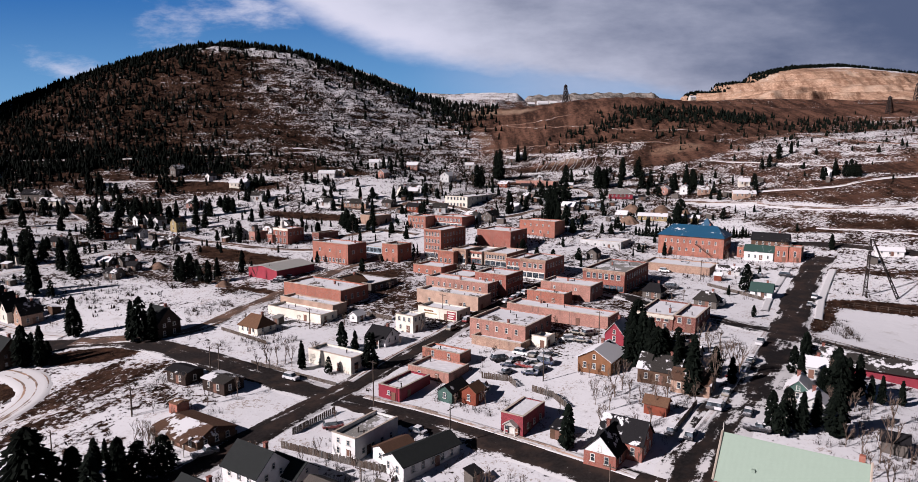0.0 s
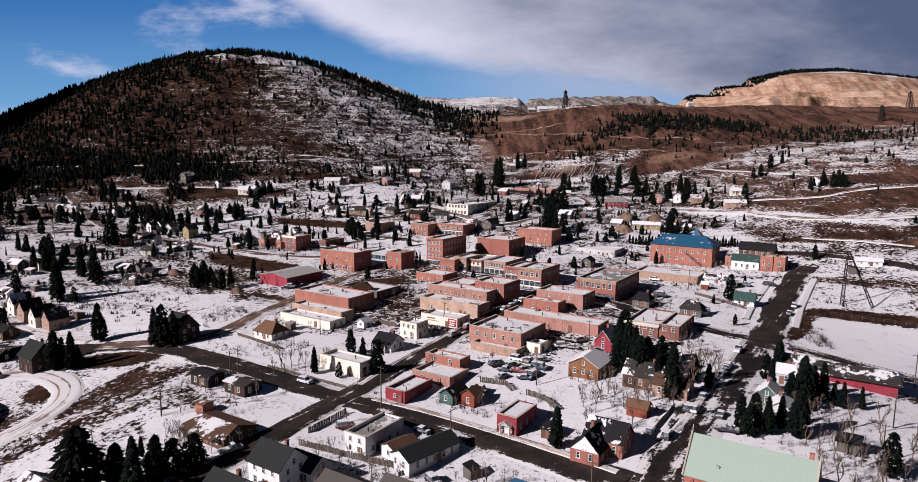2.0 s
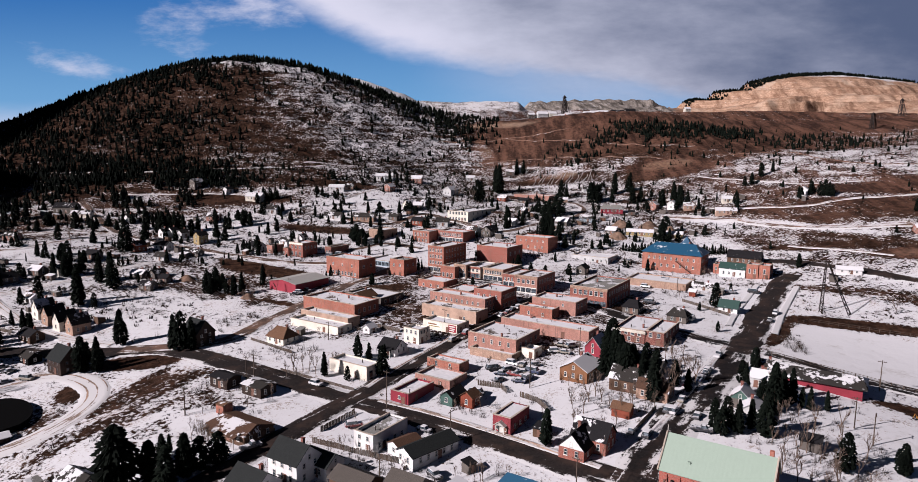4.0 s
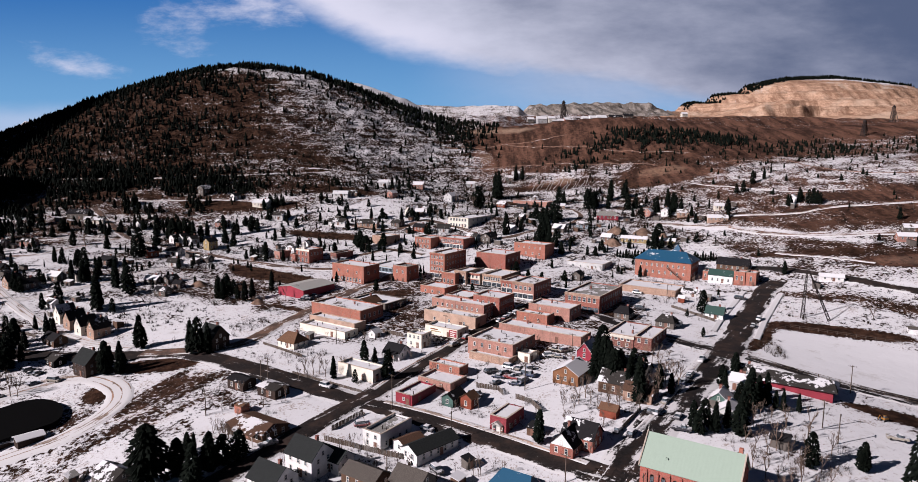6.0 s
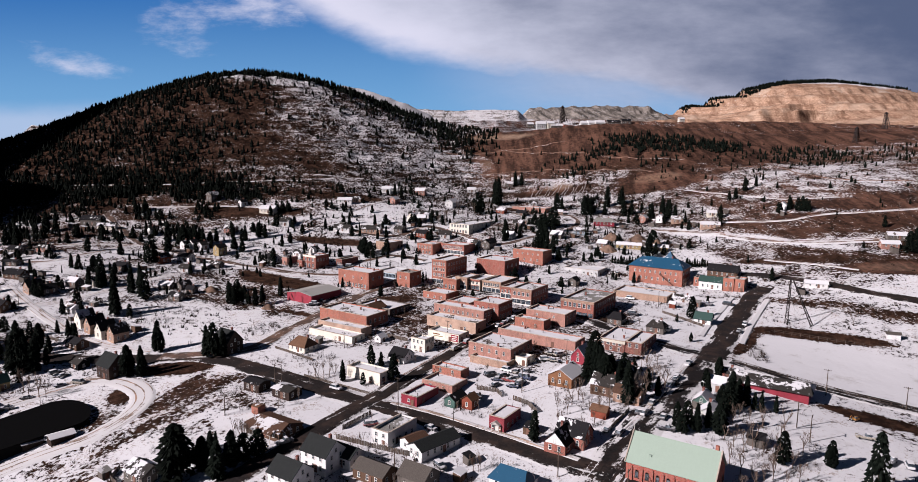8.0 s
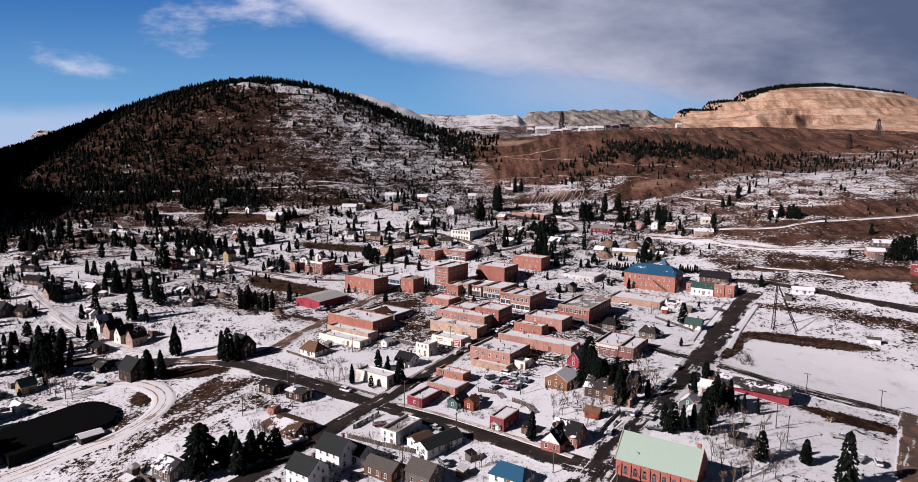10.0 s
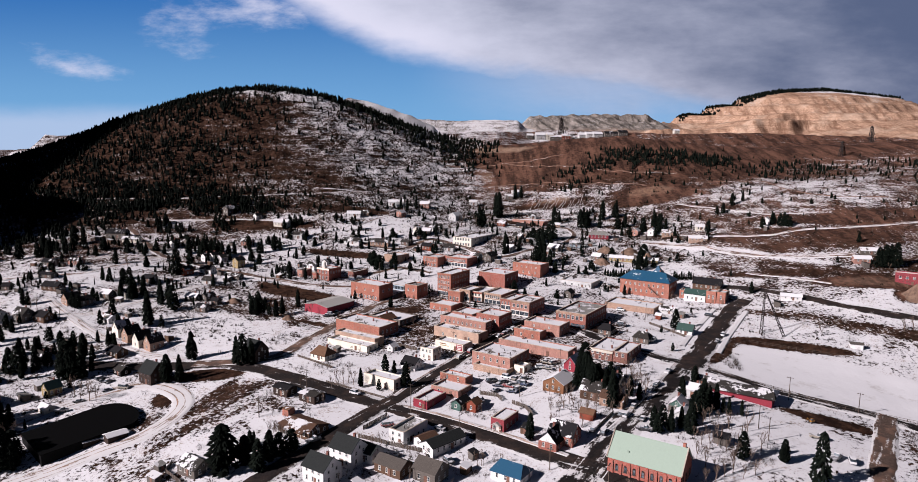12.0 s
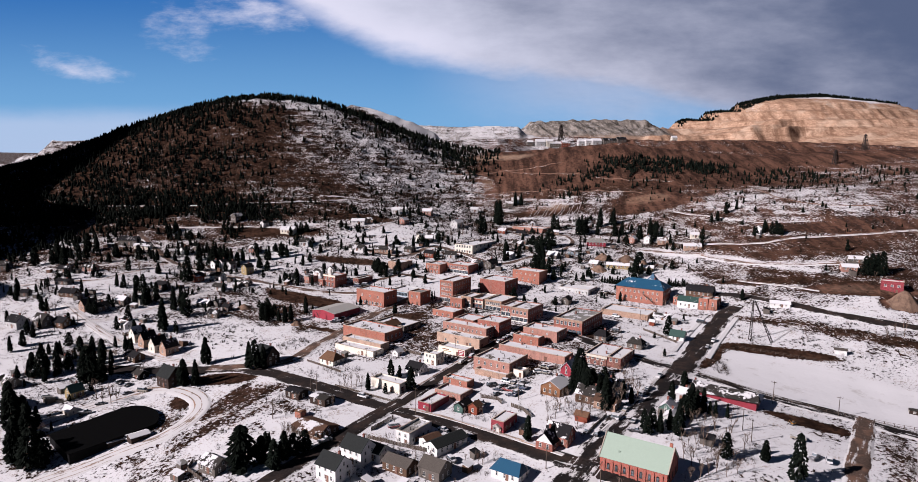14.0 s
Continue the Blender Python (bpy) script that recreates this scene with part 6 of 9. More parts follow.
# heaps of spoil
heap(125.6, 384.2, 7, 5.5, HEAP)
heap(117.8, 404.0, 9, 4, HEAP)
heap(250.4, 277.7, 11, 8, HEAP)
heap(100.6, 409.0, 9, 4, HEAP)
heap(-103.6, 267.9, 5, 2, HEAP)
heap(-144.8, 297.0, 6, 2.5, HEAP)
heap(92.5, 380.2, 8, 3.5, HEAP)
# snow-filled furrows cut into the slope above the school
strip("furrow", [(53.5, 540.8), (58.7, 563.3), (62.2, 577.0)], 0.5, PALE_TRACK, "snow-filled furrow on a brown slope", 0.5)
strip("furrow", [(57.4, 543.4), (64.2, 561.2), (65.7, 572.7)], 0.5, PALE_TRACK, "snow-filled furrow on a brown slope", 0.5)
strip("furrow", [(61.4, 545.8), (66.2, 560.5), (69.2, 568.3)], 0.5, PALE_TRACK, "snow-filled furrow on a brown slope", 0.5)
strip("furrow", [(64.4, 537.8), (71.5, 558.4), (72.7, 563.9)], 0.5, PALE_TRACK, "snow-filled furrow on a brown slope", 0.5)
strip("furrow", [(68.3, 540.1), (73.5, 557.6), (77.2, 570.7)], 0.5, PALE_TRACK, "snow-filled furrow on a brown slope", 0.5)
strip("furrow", [(72.2, 542.2), (78.8, 555.5), (80.6, 566.4)], 0.5, PALE_TRACK, "snow-filled furrow on a brown slope", 0.5)
strip("furrow", [(75.1, 534.6), (80.8, 554.7), (83.9, 562.1)], 0.5, PALE_TRACK, "snow-filled furrow on a brown slope", 0.5)
strip("furrow", [(79.0, 536.7), (86.0, 552.6), (87.2, 557.9)], 0.5, PALE_TRACK, "snow-filled furrow on a brown slope", 0.5)
strip("furrow", [(82.9, 538.6), (88.0, 551.8), (91.8, 564.3)], 0.5, PALE_TRACK, "snow-filled furrow on a brown slope", 0.5)
strip("furrow", [(85.7, 531.3), (93.2, 549.7), (95.1, 560.2)], 0.5, PALE_TRACK, "snow-filled furrow on a brown slope", 0.5)
strip("furrow", [(89.6, 533.2), (95.1, 549.0), (98.4, 556.1)], 0.5, PALE_TRACK, "snow-filled furrow on a brown slope", 0.5)
strip("furrow", [(93.5, 534.9), (100.3, 547.0), (101.6, 552.0)], 0.5, PALE_TRACK, "snow-filled furrow on a brown slope", 0.5)
strip("furrow", [(96.2, 527.9), (102.2, 546.2), (106.2, 558.3)], 0.5, PALE_TRACK, "snow-filled furrow on a brown slope", 0.5)
# woods and scrub on the hills

# ---------------------------------------------------------------- buildings
# the town's brick blocks
flat_block(-12.4, 321.6, 9.9, 21.9, 14.1, -32, "four-storey red brick hotel with arched top windows", wall="orange", roof="snowy", cornice="orange", front=[(5, 11.0, 1.0, 1.5, True), (5, 7.8, 1.0, 1.7), (5, 4.6, 1.0, 1.7)], right=[(7, 10.8, 0.9, 1.5), (7, 7.6, 0.9, 1.5), (7, 4.4, 0.9, 1.5)], shop=True, vents=3, z=22.4)
flat_block(-63.0, 310.8, 22.8, 13.0, 9.7, -32, "long red brick warehouse with bricked-up arches", wall="orange", roof="half", front=[(9, 1.0, 1.2, 1.8), (3, 5.6, 0.9, 1.3)], right=[(2, 5.0, 1.6, 1.6)], vents=4, z=21.0)
flat_block(-55.3, 245.3, 29.5, 15.2, 6.2, -32, "long red brick building with snow-patched flat roof", wall="orange", roof="half", right=[(4, 2.4, 1.1, 1.6)], vents=4, z=17.7)
flat_block(-98.1, 349.3, 10.9, 11.6, 8.4, -32, "red brick city hall with white trim and cupola", wall="red", roof="snowy", cornice="cream", front=[(3, 4.9, 1.3, 1.8), (3, 1.0, 1.5, 2.2)], right=[(4, 4.8, 0.9, 1.6)], vents=1, z=24.3)
flat_block(-79.3, 354.1, 5.0, 15.0, 5.2, -32, "dark red brick building with plain walls", wall="dark", roof="snowy", front=[(2, 1.2, 1.2, 1.8)], vents=1, z=24.8)
flat_block(-46.1, 333.7, 16.0, 18.3, 3.4, -32, "low white garage with blue-grey doors", wall="greywhite", roof="snowy", shop="blue", vents=1, z=22.9)
flat_block(-35.3, 311.3, 9.3, 11.0, 8.5, -32, "two-storey pink brick building", wall="orange", roof="grey", front=[(2, 4.8, 1.0, 1.5)], right=[(2, 4.6, 1.0, 1.5)], vents=2, z=21.6)
flat_block(6.4, 307.5, 8.5, 18.2, 6.3, -32, "two-storey white-fronted brick building", wall="cream", roof="snowy", cornice="red", front=[(3, 3.8, 1.2, 1.5)], shop="red", vents=1, z=21.8)
flat_block(16.5, 335.9, 19.4, 18.0, 10.1, -32, "long dark red brick hall with flat roof", wall="red", roof="half", right=[(3, 5.6, 1.0, 1.6)], vents=3, z=24.3)
flat_block(39.3, 357.5, 21.0, 13.0, 9.0, -32, "square red brick block with few windows", wall="orange", roof="snowy", front=[(5, 6.2, 0.8, 1.0), (4, 2.4, 0.9, 1.4)], vents=2, z=27.9)
flat_block(16.8, 303.3, 11.7, 20.0, 6.6, -32, "cream brick shop with a row of upper windows", wall="tan", roof="snowy", cornice="tan", front=[(7, 3.9, 1.1, 1.7)], shop=True, vents=2, z=21.5)
flat_block(23.6, 291.0, 6.8, 18.0, 6.4, -32, "narrow red brick shop on snowy ground", wall="red", roof="snowy", cornice="red", front=[(3, 3.4, 0.9, 1.5)], shop=True, vents=1, z=21.1)
flat_block(31.3, 279.7, 11.7, 19.3, 8.3, -32, "pale two-storey corner building with cornice", wall="pink", roof="half", cornice="tan", front=[(4, 4.8, 1.5, 1.8)], right=[(6, 4.8, 1.0, 1.7), (4, 1.0, 1.6, 1.9)], shop=True, vents=2, z=20.8)
flat_block(11.3, 251.4, 13.7, 13.6, 8.3, -32, "two-storey red brick building with snowy roof", wall="red", roof="snowy", front=[(4, 4.8, 0.9, 1.5)], right=[(6, 4.8, 1.0, 1.7), (5, 1.0, 1.2, 1.9)], vents=3, z=19.6)
flat_block(-3.0, 248.5, 28.0, 9.0, 6.4, -32, "long pink brick building with small arched windows", wall="pink", roof="half", front=[(9, 3.4, 0.8, 1.3)], right=[(3, 3.6, 1.0, 1.6), (3, 0.8, 1.0, 1.6)], vents=3, z=19.2)
flat_block(-6.1, 234.7, 26.7, 9.0, 5.1, -32, "peach-coloured stucco building with patched wall", wall="peach", roof="half", front=[(3, 1.2, 1.0, 1.3)], vents=2, z=18.4)
flat_block(38.2, 242.1, 19.7, 12.5, 5.8, -32, "brown brick building with snow-covered roof", wall="pink", roof="white", right=[(3, 3.0, 1.0, 1.5)], front=[(2, 3.6, 0.8, 1.0)], vents=3, z=20.3)
flat_block(28.8, 233.2, 14.6, 7.0, 4.6, -32, "low red brick annex on snowy ground", wall="orange", roof="half", front=[(2, 1.4, 0.9, 1.3)], vents=1, z=19.7)
flat_block(58.9, 260.3, 16.7, 29.6, 8.2, -32, "two-storey red brick block with paired windows", wall="red", roof="grey", cornice="tan", front=[(6, 4.9, 1.5, 2.0)], right=[(9, 4.9, 1.0, 1.8), (7, 1.1, 1.2, 2.0)], shop="red", vents=5, z=20.9)
flat_block(70.6, 340.1, 22.0, 16.0, 3.8, -32, "low grey concrete building by the road", wall="greywhite", roof="snowy", front=[(4, 1.2, 1.2, 1.2)], vents=1, z=25.0)
flat_block(141.6, 295.8, 5.4, 9.0, 7.0, -32, "red brick wing with corner piers", wall="orange", roof="half", front=[(2, 2.6, 0.9, 2.2)], vents=0, z=25.4)
flat_block(146.7, 293.7, 4.9, 9.7, 6.7, -32, "small red brick tower block", wall="orange", roof="half", front=[(1, 2.4, 1.0, 2.4)], right=[(2, 2.4, 0.9, 2.2)], vents=1, z=25.7)
flat_block(129.9, 309.2, 5.0, 8.0, 4.8, -32, "red brick end building on snowy ground", wall="orange", roof="half", front=[(2, 2.0, 0.9, 1.5)], vents=1, z=25.1)
flat_block(94.3, 290.8, 28.7, 17.4, 3.3, -32, "low brick-walled terrace with snow on top", wall="tan", roof="snowy", vents=1, doors=0, z=21.9)
flat_block(-36.8, 176.1, 16.0, 7.0, 4.6, -32, "white corner store with stepped parapet", wall="cream", roof="snowy", front=[(2, 1.2, 0.9, 1.4)], right=[(2, 1.0, 1.8, 2.0)], vents=1, z=14.5)
flat_block(12.9, 200.0, 19.3, 18.0, 6.3, -32, "large orange brick building with tarred and snowy roof", wall="pink", roof="half", front=[(5, 3.4, 0.9, 1.5)], right=[(4, 3.2, 1.0, 1.5)], vents=5, z=16.9)
flat_block(-6.6, 179.5, 12.7, 5.8, 3.8, -32, "red brick building with snowy flat roof", wall="orange", roof="snowy", front=[(2, 1.6, 0.9, 1.7)], vents=2, z=15.2)
flat_block(-8.4, 170.6, 13.2, 10.0, 2.9, -32, "low brick building with a white arch", wall="pink", roof="white", front=[(2, 0.8, 1.0, 1.2)], vents=1, z=14.3)
flat_block(-16.5, 159.6, 6.6, 12.8, 3.5, -32, "small crimson-fronted shop with snowy roof", wall="crimson", roof="white", front=[(1, 1.4, 0.9, 1.0)], vents=2, z=13.4)
flat_block(-9.0, 220.5, 16.0, 8.4, 3.7, -32, "low white building with painted sign panels", wall="cream", roof="snowy", right=[(2, 1.2, 1.0, 1.2)], vents=1, z=17.5)
flat_block(30.5, 213.5, 36.0, 10.0, 3.9, -32, "long low pink brick building under snow", wall="pink", roof="white", right=[(2, 1.4, 1.4, 1.2)], vents=3, z=19.1)
flat_block(70.5, 203.5, 6.6, 19.7, 4.9, -32, "two-storey brick house with flat snowy roof", wall="dark", roof="white", front=[(2, 2.9, 1.2, 1.6)], right=[(4, 2.9, 1.0, 1.4)], vents=2, z=19.7)
flat_block(63.3, 208.9, 11.2, 22.0, 4.6, -32, "row of brick houses with white bay fronts", wall="dark", roof="white", cornice="cream", front=[(4, 2.6, 1.3, 1.5), (3, 0.5, 1.1, 1.4)], vents=4, z=19.8)
doorway(flat_block(12.1, 140.4, 5.4, 10.8, 4.7, -32, "small maroon brick house with a white gabled doorway", wall="maroon", roof="white", front=[(2, 1.0, 0.9, 1.6)], right=[(3, 1.4, 0.8, 1.2)], vents=0, parapet=0.25, z=13.0), 5.4, 10.8)
flat_block(-58.7, 222.3, 25.7, 8.0, 3.1, -32, "low white and brick shop row", wall="cream", roof="snowy", right=[(2, 1.0, 0.9, 1.2)], vents=2, z=16.6)
flat_block(-56.6, 229.7, 26.1, 7.0, 4.1, -32, "low peach building with blank wall", wall="peach", roof="half", vents=2, z=17.1)
flat_block(-19.3, 206.8, 7.0, 6.7, 5.5, -32, "two-storey cream house with flat roof", wall="cream", roof="snowy", front=[(3, 3.6, 0.9, 1.3), (2, 0.9, 0.9, 1.4)], right=[(3, 3.6, 0.9, 1.3)], vents=1, z=16.6)
flat_block(-22.2, 132.8, 6.4, 14.0, 5.0, -32, "white two-storey house with a dark flat roof", wall="white", roof="grey", front=[(2, 0.9, 0.9, 1.3), (2, 3.2, 0.9, 1.1)], right=[(4, 1.0, 1.0, 1.3)], vents=2, name="house", category="house", z=11.5)
flat_block(3.8, 441.9, 17.0, 49.3, 7.1, -32, "white-fronted school with brick side", wall="cream", roof="white", front=[(6, 4.8, 1.5, 1.9), (6, 1.0, 1.5, 1.9)], right=[(7, 4.6, 1.2, 1.7), (7, 1.0, 1.2, 1.7)], vents=1, z=37.7)
flat_block(-56.9, 391.5, 12.4, 14.0, 6.3, -32, "plain tan brick building on snowy ground", wall="tan", roof="half", vents=1, z=29.6)
flat_block(-27.4, 381.9, 12.6, 14.0, 7.2, -32, "two-storey brick building with arched windows", wall="orange", roof="half", front=[(5, 4.0, 1.0, 1.6, True), (4, 0.8, 1.1, 1.7)], vents=2, z=29.3)
flat_block(-8.9, 380.1, 18.7, 14.0, 6.9, -32, "red brick row with white shop windows", wall="red", roof="snowy", front=[(9, 4.0, 1.1, 1.7)], shop=True, vents=2, z=29.8)
flat_block(52.0, 499.7, 31.4, 16.0, 4.2, -32, "low pink concrete building on snowy ground", wall="pink", roof="white", front=[(5, 1.0, 1.2, 1.0)], vents=1, z=47.3)
flat_block(255.0, 297.8, 11.9, 9.0, 7.2, -32, "maroon corrugated mine building on snowy ground", wall="maroon", roof="half", front=[(3, 3.8, 1.4, 1.4)], vents=1, name="mine_building", z=37.5)
flat_block(21.9, 189.3, 4.8, 6.0, 3.3, -32, "small cream lean-to on snowy ground", wall="cream", roof="white", vents=0, z=17.2)
flat_block(10.0, 191.4, 16.7, 9.0, 2.6, -32, "low flat-roofed brick annex", wall="tan", roof="half", vents=1, doors=0, z=16.6)
flat_block(-116.4, 355.0, 4.8, 9.0, 4.8, -32, "small brick garage on snowy ground", wall="pink", roof="snowy", front=[(1, 1.2, 1.2, 1.2)], vents=0, z=25.1)
flat_block(-105.7, 350.4, 5.0, 9.0, 4.5, -32, "small brick shop on snowy ground", wall="red", roof="snowy", front=[(2, 1.0, 1.1, 1.4)], vents=0, z=24.6)
flat_block(-7.8, 306.5, 8.8, 14.0, 6.4, -32, "low ornate brick shop with a stepped parapet", wall="orange", roof="snowy", cornice="orange", front=[(3, 1.0, 1.2, 2.0)], vents=1, z=21.6)
flat_block(-1.5, 307.3, 7.4, 14.0, 7.1, -32, "tan brick shop with an arched parapet", wall="tan", roof="snowy", cornice="tan", front=[(3, 3.4, 1.0, 1.4)], shop=True, vents=1, z=21.8)
flat_block(-15.7, 287.0, 15.0, 12.0, 3.9, -32, "low brick workshop with snowy roof", wall="orange", roof="white", front=[(3, 1.0, 1.0, 1.2)], vents=1, z=20.4)
flat_block(-2.3, 274.5, 13.1, 14.0, 2.6, -32, "low brick building with snowy roof", wall="red", roof="snowy", vents=1, z=20.1)
flat_block(-43.6, 263.9, 21.3, 16.0, 3.4, -32, "low snowy-roofed workshop on snowy ground", wall="greywood", roof="white", right=[(4, 1.0, 1.2, 1.3)], vents=2, z=18.8)

# big pitched buildings
pitched_house(-84.1, 286.6, 22, 18, 4.6, 58, "crimson metal shed with a low pale roof", wall="crimson", roof="bare", rise=1.4, windows=False, chimney=False, name="metal_shed", category="shed", over=0.3, z=18.5)
pitched_house(107.5, 166.3, 24, 10.5, 2.7, -32, "long red lodge with a low dark roof under sheets of snow", wall="crimson", roof="patched", windows=False, chimney=False, rise=1.7, hip=0.12, name="lodge", over=1.2)

# houses of the near blocks
pitched_house(-40.2, 115.6, 9.5, 8, 5.2, -32, "white two-storey house with a dark slate roof", roof="slate", rise=3.4)
pitched_house(-34.0, 117.5, 8, 6, 3.2, -32, "white house wing with a dark roof", roof="slate", rise=2.2, chimney=False)
pitched_house(-46.5, 104.8, 9, 8, 5, -32, "white two-storey house with a dark slate roof", roof="slate", rise=3.2)
pitched_house(-24.8, 110.2, 10.5, 6.5, 3.0, -32, "brown weathered cabin with a grey shingle roof", wall="brownwood", roof="greyshingle", rise=1.8, chimney=False)
pitched_house(-12.6, 107.0, 8.5, 7.5, 3.8, -32, "grey weathered barn with a grey shingle roof", wall="greywood", roof="greyshingle", rise=2.6, chimney=False, name="barn", category="barn")
pitched_house(12.8, 107.0, 10.5, 8, 2.7, -32, "white house with a bright blue hipped metal roof", wall="white", roof="bluemetal", rise=2.4, hip=0.3, chimney=False)
pitched_house(-9.6, 125.6, 15, 6.5, 2.8, 45, "long white bungalow with a dark roof", roof="slate", rise=1.7, chimney=False)
pitched_house(-15.6, 127.6, 7, 5.5, 2.4, 45, "low cottage with a worn brown roof", wall="white", roof="umber", rise=1.2, chimney=False)
pitched_house(-60.2, 135.2, 15, 9.5, 2.5, -32, "low brown ranch house with a worn umber roof", wall="brownwood", roof="umber", rise=1.3, hip=0.15, porch=True, chimney=False)
pitched_house(-69.2, 147.7, 3.2, 3.2, 2.3, -32, "small orange brick shed on snowy ground", wall="orange", roof="brownshingle", rise=0.4, windows=False, chimney=False, name="shed", category="shed", over=0.1)
pitched_house(-75.9, 166.7, 8, 5.5, 3, -32, "dark board shed on snowy ground", wall="darkboard", roof="darkshingle", rise=0.8, chimney=False, name="shed", category="shed")
pitched_house(-63.2, 160.1, 8.5, 6, 2.9, -32, "dark grey shed with a slushy roof", wall="darkboard", roof="patched", rise=0.7, chimney=False, name="shed", category="shed")
# brown walls in near-black boards: their shade is put into the colour
pitched_house(-102.0, 208.5, 9, 8.2, 5.1, -32, "dark brown two-storey house with steep gables and shade-toned walls", wall="darkboard", rise=4.6, roof="slate")
pitched_house(-69.4, 206.4, 9, 7.4, 2.5, -32, "cream cottage with a brown hipped roof", wall="cream", roof="brownshingle", hip=0.45, rise=3.0)
pitched_house(-38.3, 216.1, 4.1, 3.3, 2.1, 58, "tiny white cottage with snowy roof", roof="white", chimney=False)
pitched_house(-26.7, 194.4, 7.4, 6.6, 2.5, -32, "white house with a dark roof and porch", rise=2.4, porch=True)
pitched_house(35.4, 170.1, 11, 9, 3.4, 58, "ochre board house with a snow-covered roof", wall="ochre", roof="white", rise=2.6)
pitched_house(44.0, 188.9, 7.4, 5.7, 2.9, 58, "red gabled house with a snow-covered roof", wall="crimson", roof="white", rise=3.4)
pitched_house(-4.2, 155.5, 7, 4.2, 2.5, 58, "small green shed with a dark roof", wall="greenwood", rise=1.5, chimney=False, name="shed", category="shed")
pitched_house(0.9, 152.8, 4.2, 4, 3.2, 58, "small red-brown shed with white windows", wall="barnred", roof="brownshingle", chimney=False, name="shed", category="shed")
pitched_house(27.7, 124.7, 8.5, 6.6, 3, 58, "red brick house with white gable and dark roof", wall="red", rise=3.4, gable="white")
pitched_house(32.0, 127.6, 9, 7, 3.4, -32, "dark-roofed rear wing of a brick house", wall="red", rise=3.4, chimney=False)
pitched_house(42.5, 142.3, 5, 3.5, 2.4, -32, "small dark red pavilion on snowy ground", wall="barnred", roof="brownshingle", windows=False, chimney=False, name="pavilion", category="pavilion")
pitched_house(48.5, 159.6, 10, 8, 3.4, -32, "brown house half hidden by conifers", wall="brownwood", roof="patched")
pitched_house(54.0, 152.6, 9, 6.5, 3.0, -32, "tan house behind bare trees", wall="tan", roof="umber", rise=1.8)
pitched_house(56.8, 169.8, 9, 7, 3, -32, "dark cottage with snow-patched roof among conifers", wall="greywood", roof="patched")
pitched_house(76.7, 147.2, 6.5, 5.5, 2.8, 58, "grey house with a teal gable", wall="greywood", roof="half", rise=2.4, gable="greenwood")
pitched_house(94.7, 174.7, 7.4, 4.9, 2.2, -32, "grey-white house with a snow-patched roof", wall="greywhite", roof="patched", rise=1.4)
pitched_house(86.7, 162.3, 8, 6, 3, -32, "pale cottage with a patchy snowy roof", wall="greywhite", roof="half", rise=1.8)
pitched_house(84.4, 124.4, 4.5, 3.6, 2.6, -32, "small dark grey hut in the snow", wall="greywood", roof="darkshingle", chimney=False, windows=False, name="hut", category="shed")
pitched_house(76.2, 139.2, 7, 6, 2.8, 58, "small pale cottage on snowy ground", wall="greywhite", roof="snowy")
pitched_house(102.2, 266.8, 2.8, 2.6, 2.4, -32, "small red-brown hut on snowy ground", wall="barnred", roof="snowy", windows=False, chimney=False, name="hut", category="shed")
pitched_house(111.0, 278.6, 9.5, 4.1, 2, -32, "low grey cottage on snowy ground", wall="greywhite", roof="patched")
pitched_house(109.0, 241.3, 7.4, 5.7, 2.4, -32, "white house with a dark teal gable roof", roof="darkgreen", rise=2.6)
pitched_house(68.1, 238.5, 6.6, 6.6, 2.7, -32, "bungalow with a dark hipped roof", wall="greywood", hip=0.5)
pitched_house(83.2, 226.0, 7.6, 6.6, 2.7, -32, "bungalow with a dark hipped roof on snowy ground", wall="greywood", roof="patched", hip=0.5)
pitched_house(146.9, 319.7, 16.4, 8.2, 3.1, -32, "long barn with a dark brown roof", wall="brownwood", roof="darkshingle", rise=3.2, name="barn", category="barn")
pitched_house(133.7, 301.1, 12.3, 7.4, 3.9, -32, "white hall with a dark green metal roof", roof="darkgreen", rise=2.4, name="hall")
pitched_house(59.3, 311.4, 5.7, 4.9, 3.1, 58, "small grey garage on snowy ground", wall="greywood", roof="darkshingle", chimney=False, name="garage", category="garage")
pitched_house(-47.1, 255.4, 9.8, 7.4, 3.6, 58, "long workshop with a brown pitched roof", wall="greywood", roof="brownshingle", rise=2.2)

# houses on the western streets
pitched_house(-186.4, 246.9, 7.4, 5.7, 4.1, 58, "cream two-storey frame house with a steep roof", wall="cream", roof="patched", rise=3.6)
pitched_house(-178.0, 240.6, 7.4, 5.7, 4.1, 58, "tan two-storey frame house with a steep roof", wall="tan", roof="darkshingle", rise=3.6)
pitched_house(-169.1, 234.1, 7.4, 5.7, 4.1, 58, "cream two-storey frame house with a steep roof", wall="cream", roof="darkshingle", rise=3.6)
pitched_house(-161.3, 230.3, 7.4, 5.7, 4.1, 58, "tan two-storey frame house with a steep roof", wall="tan", roof="patched", rise=3.6)
pitched_house(-176.2, 223.1, 9.8, 5.7, 2.5, -32, "low dark house in the snow", wall="brownwood")
pitched_house(-201.6, 262.0, 7.4, 4.9, 2.2, -32, "white cottage with snowy roof", roof="half")
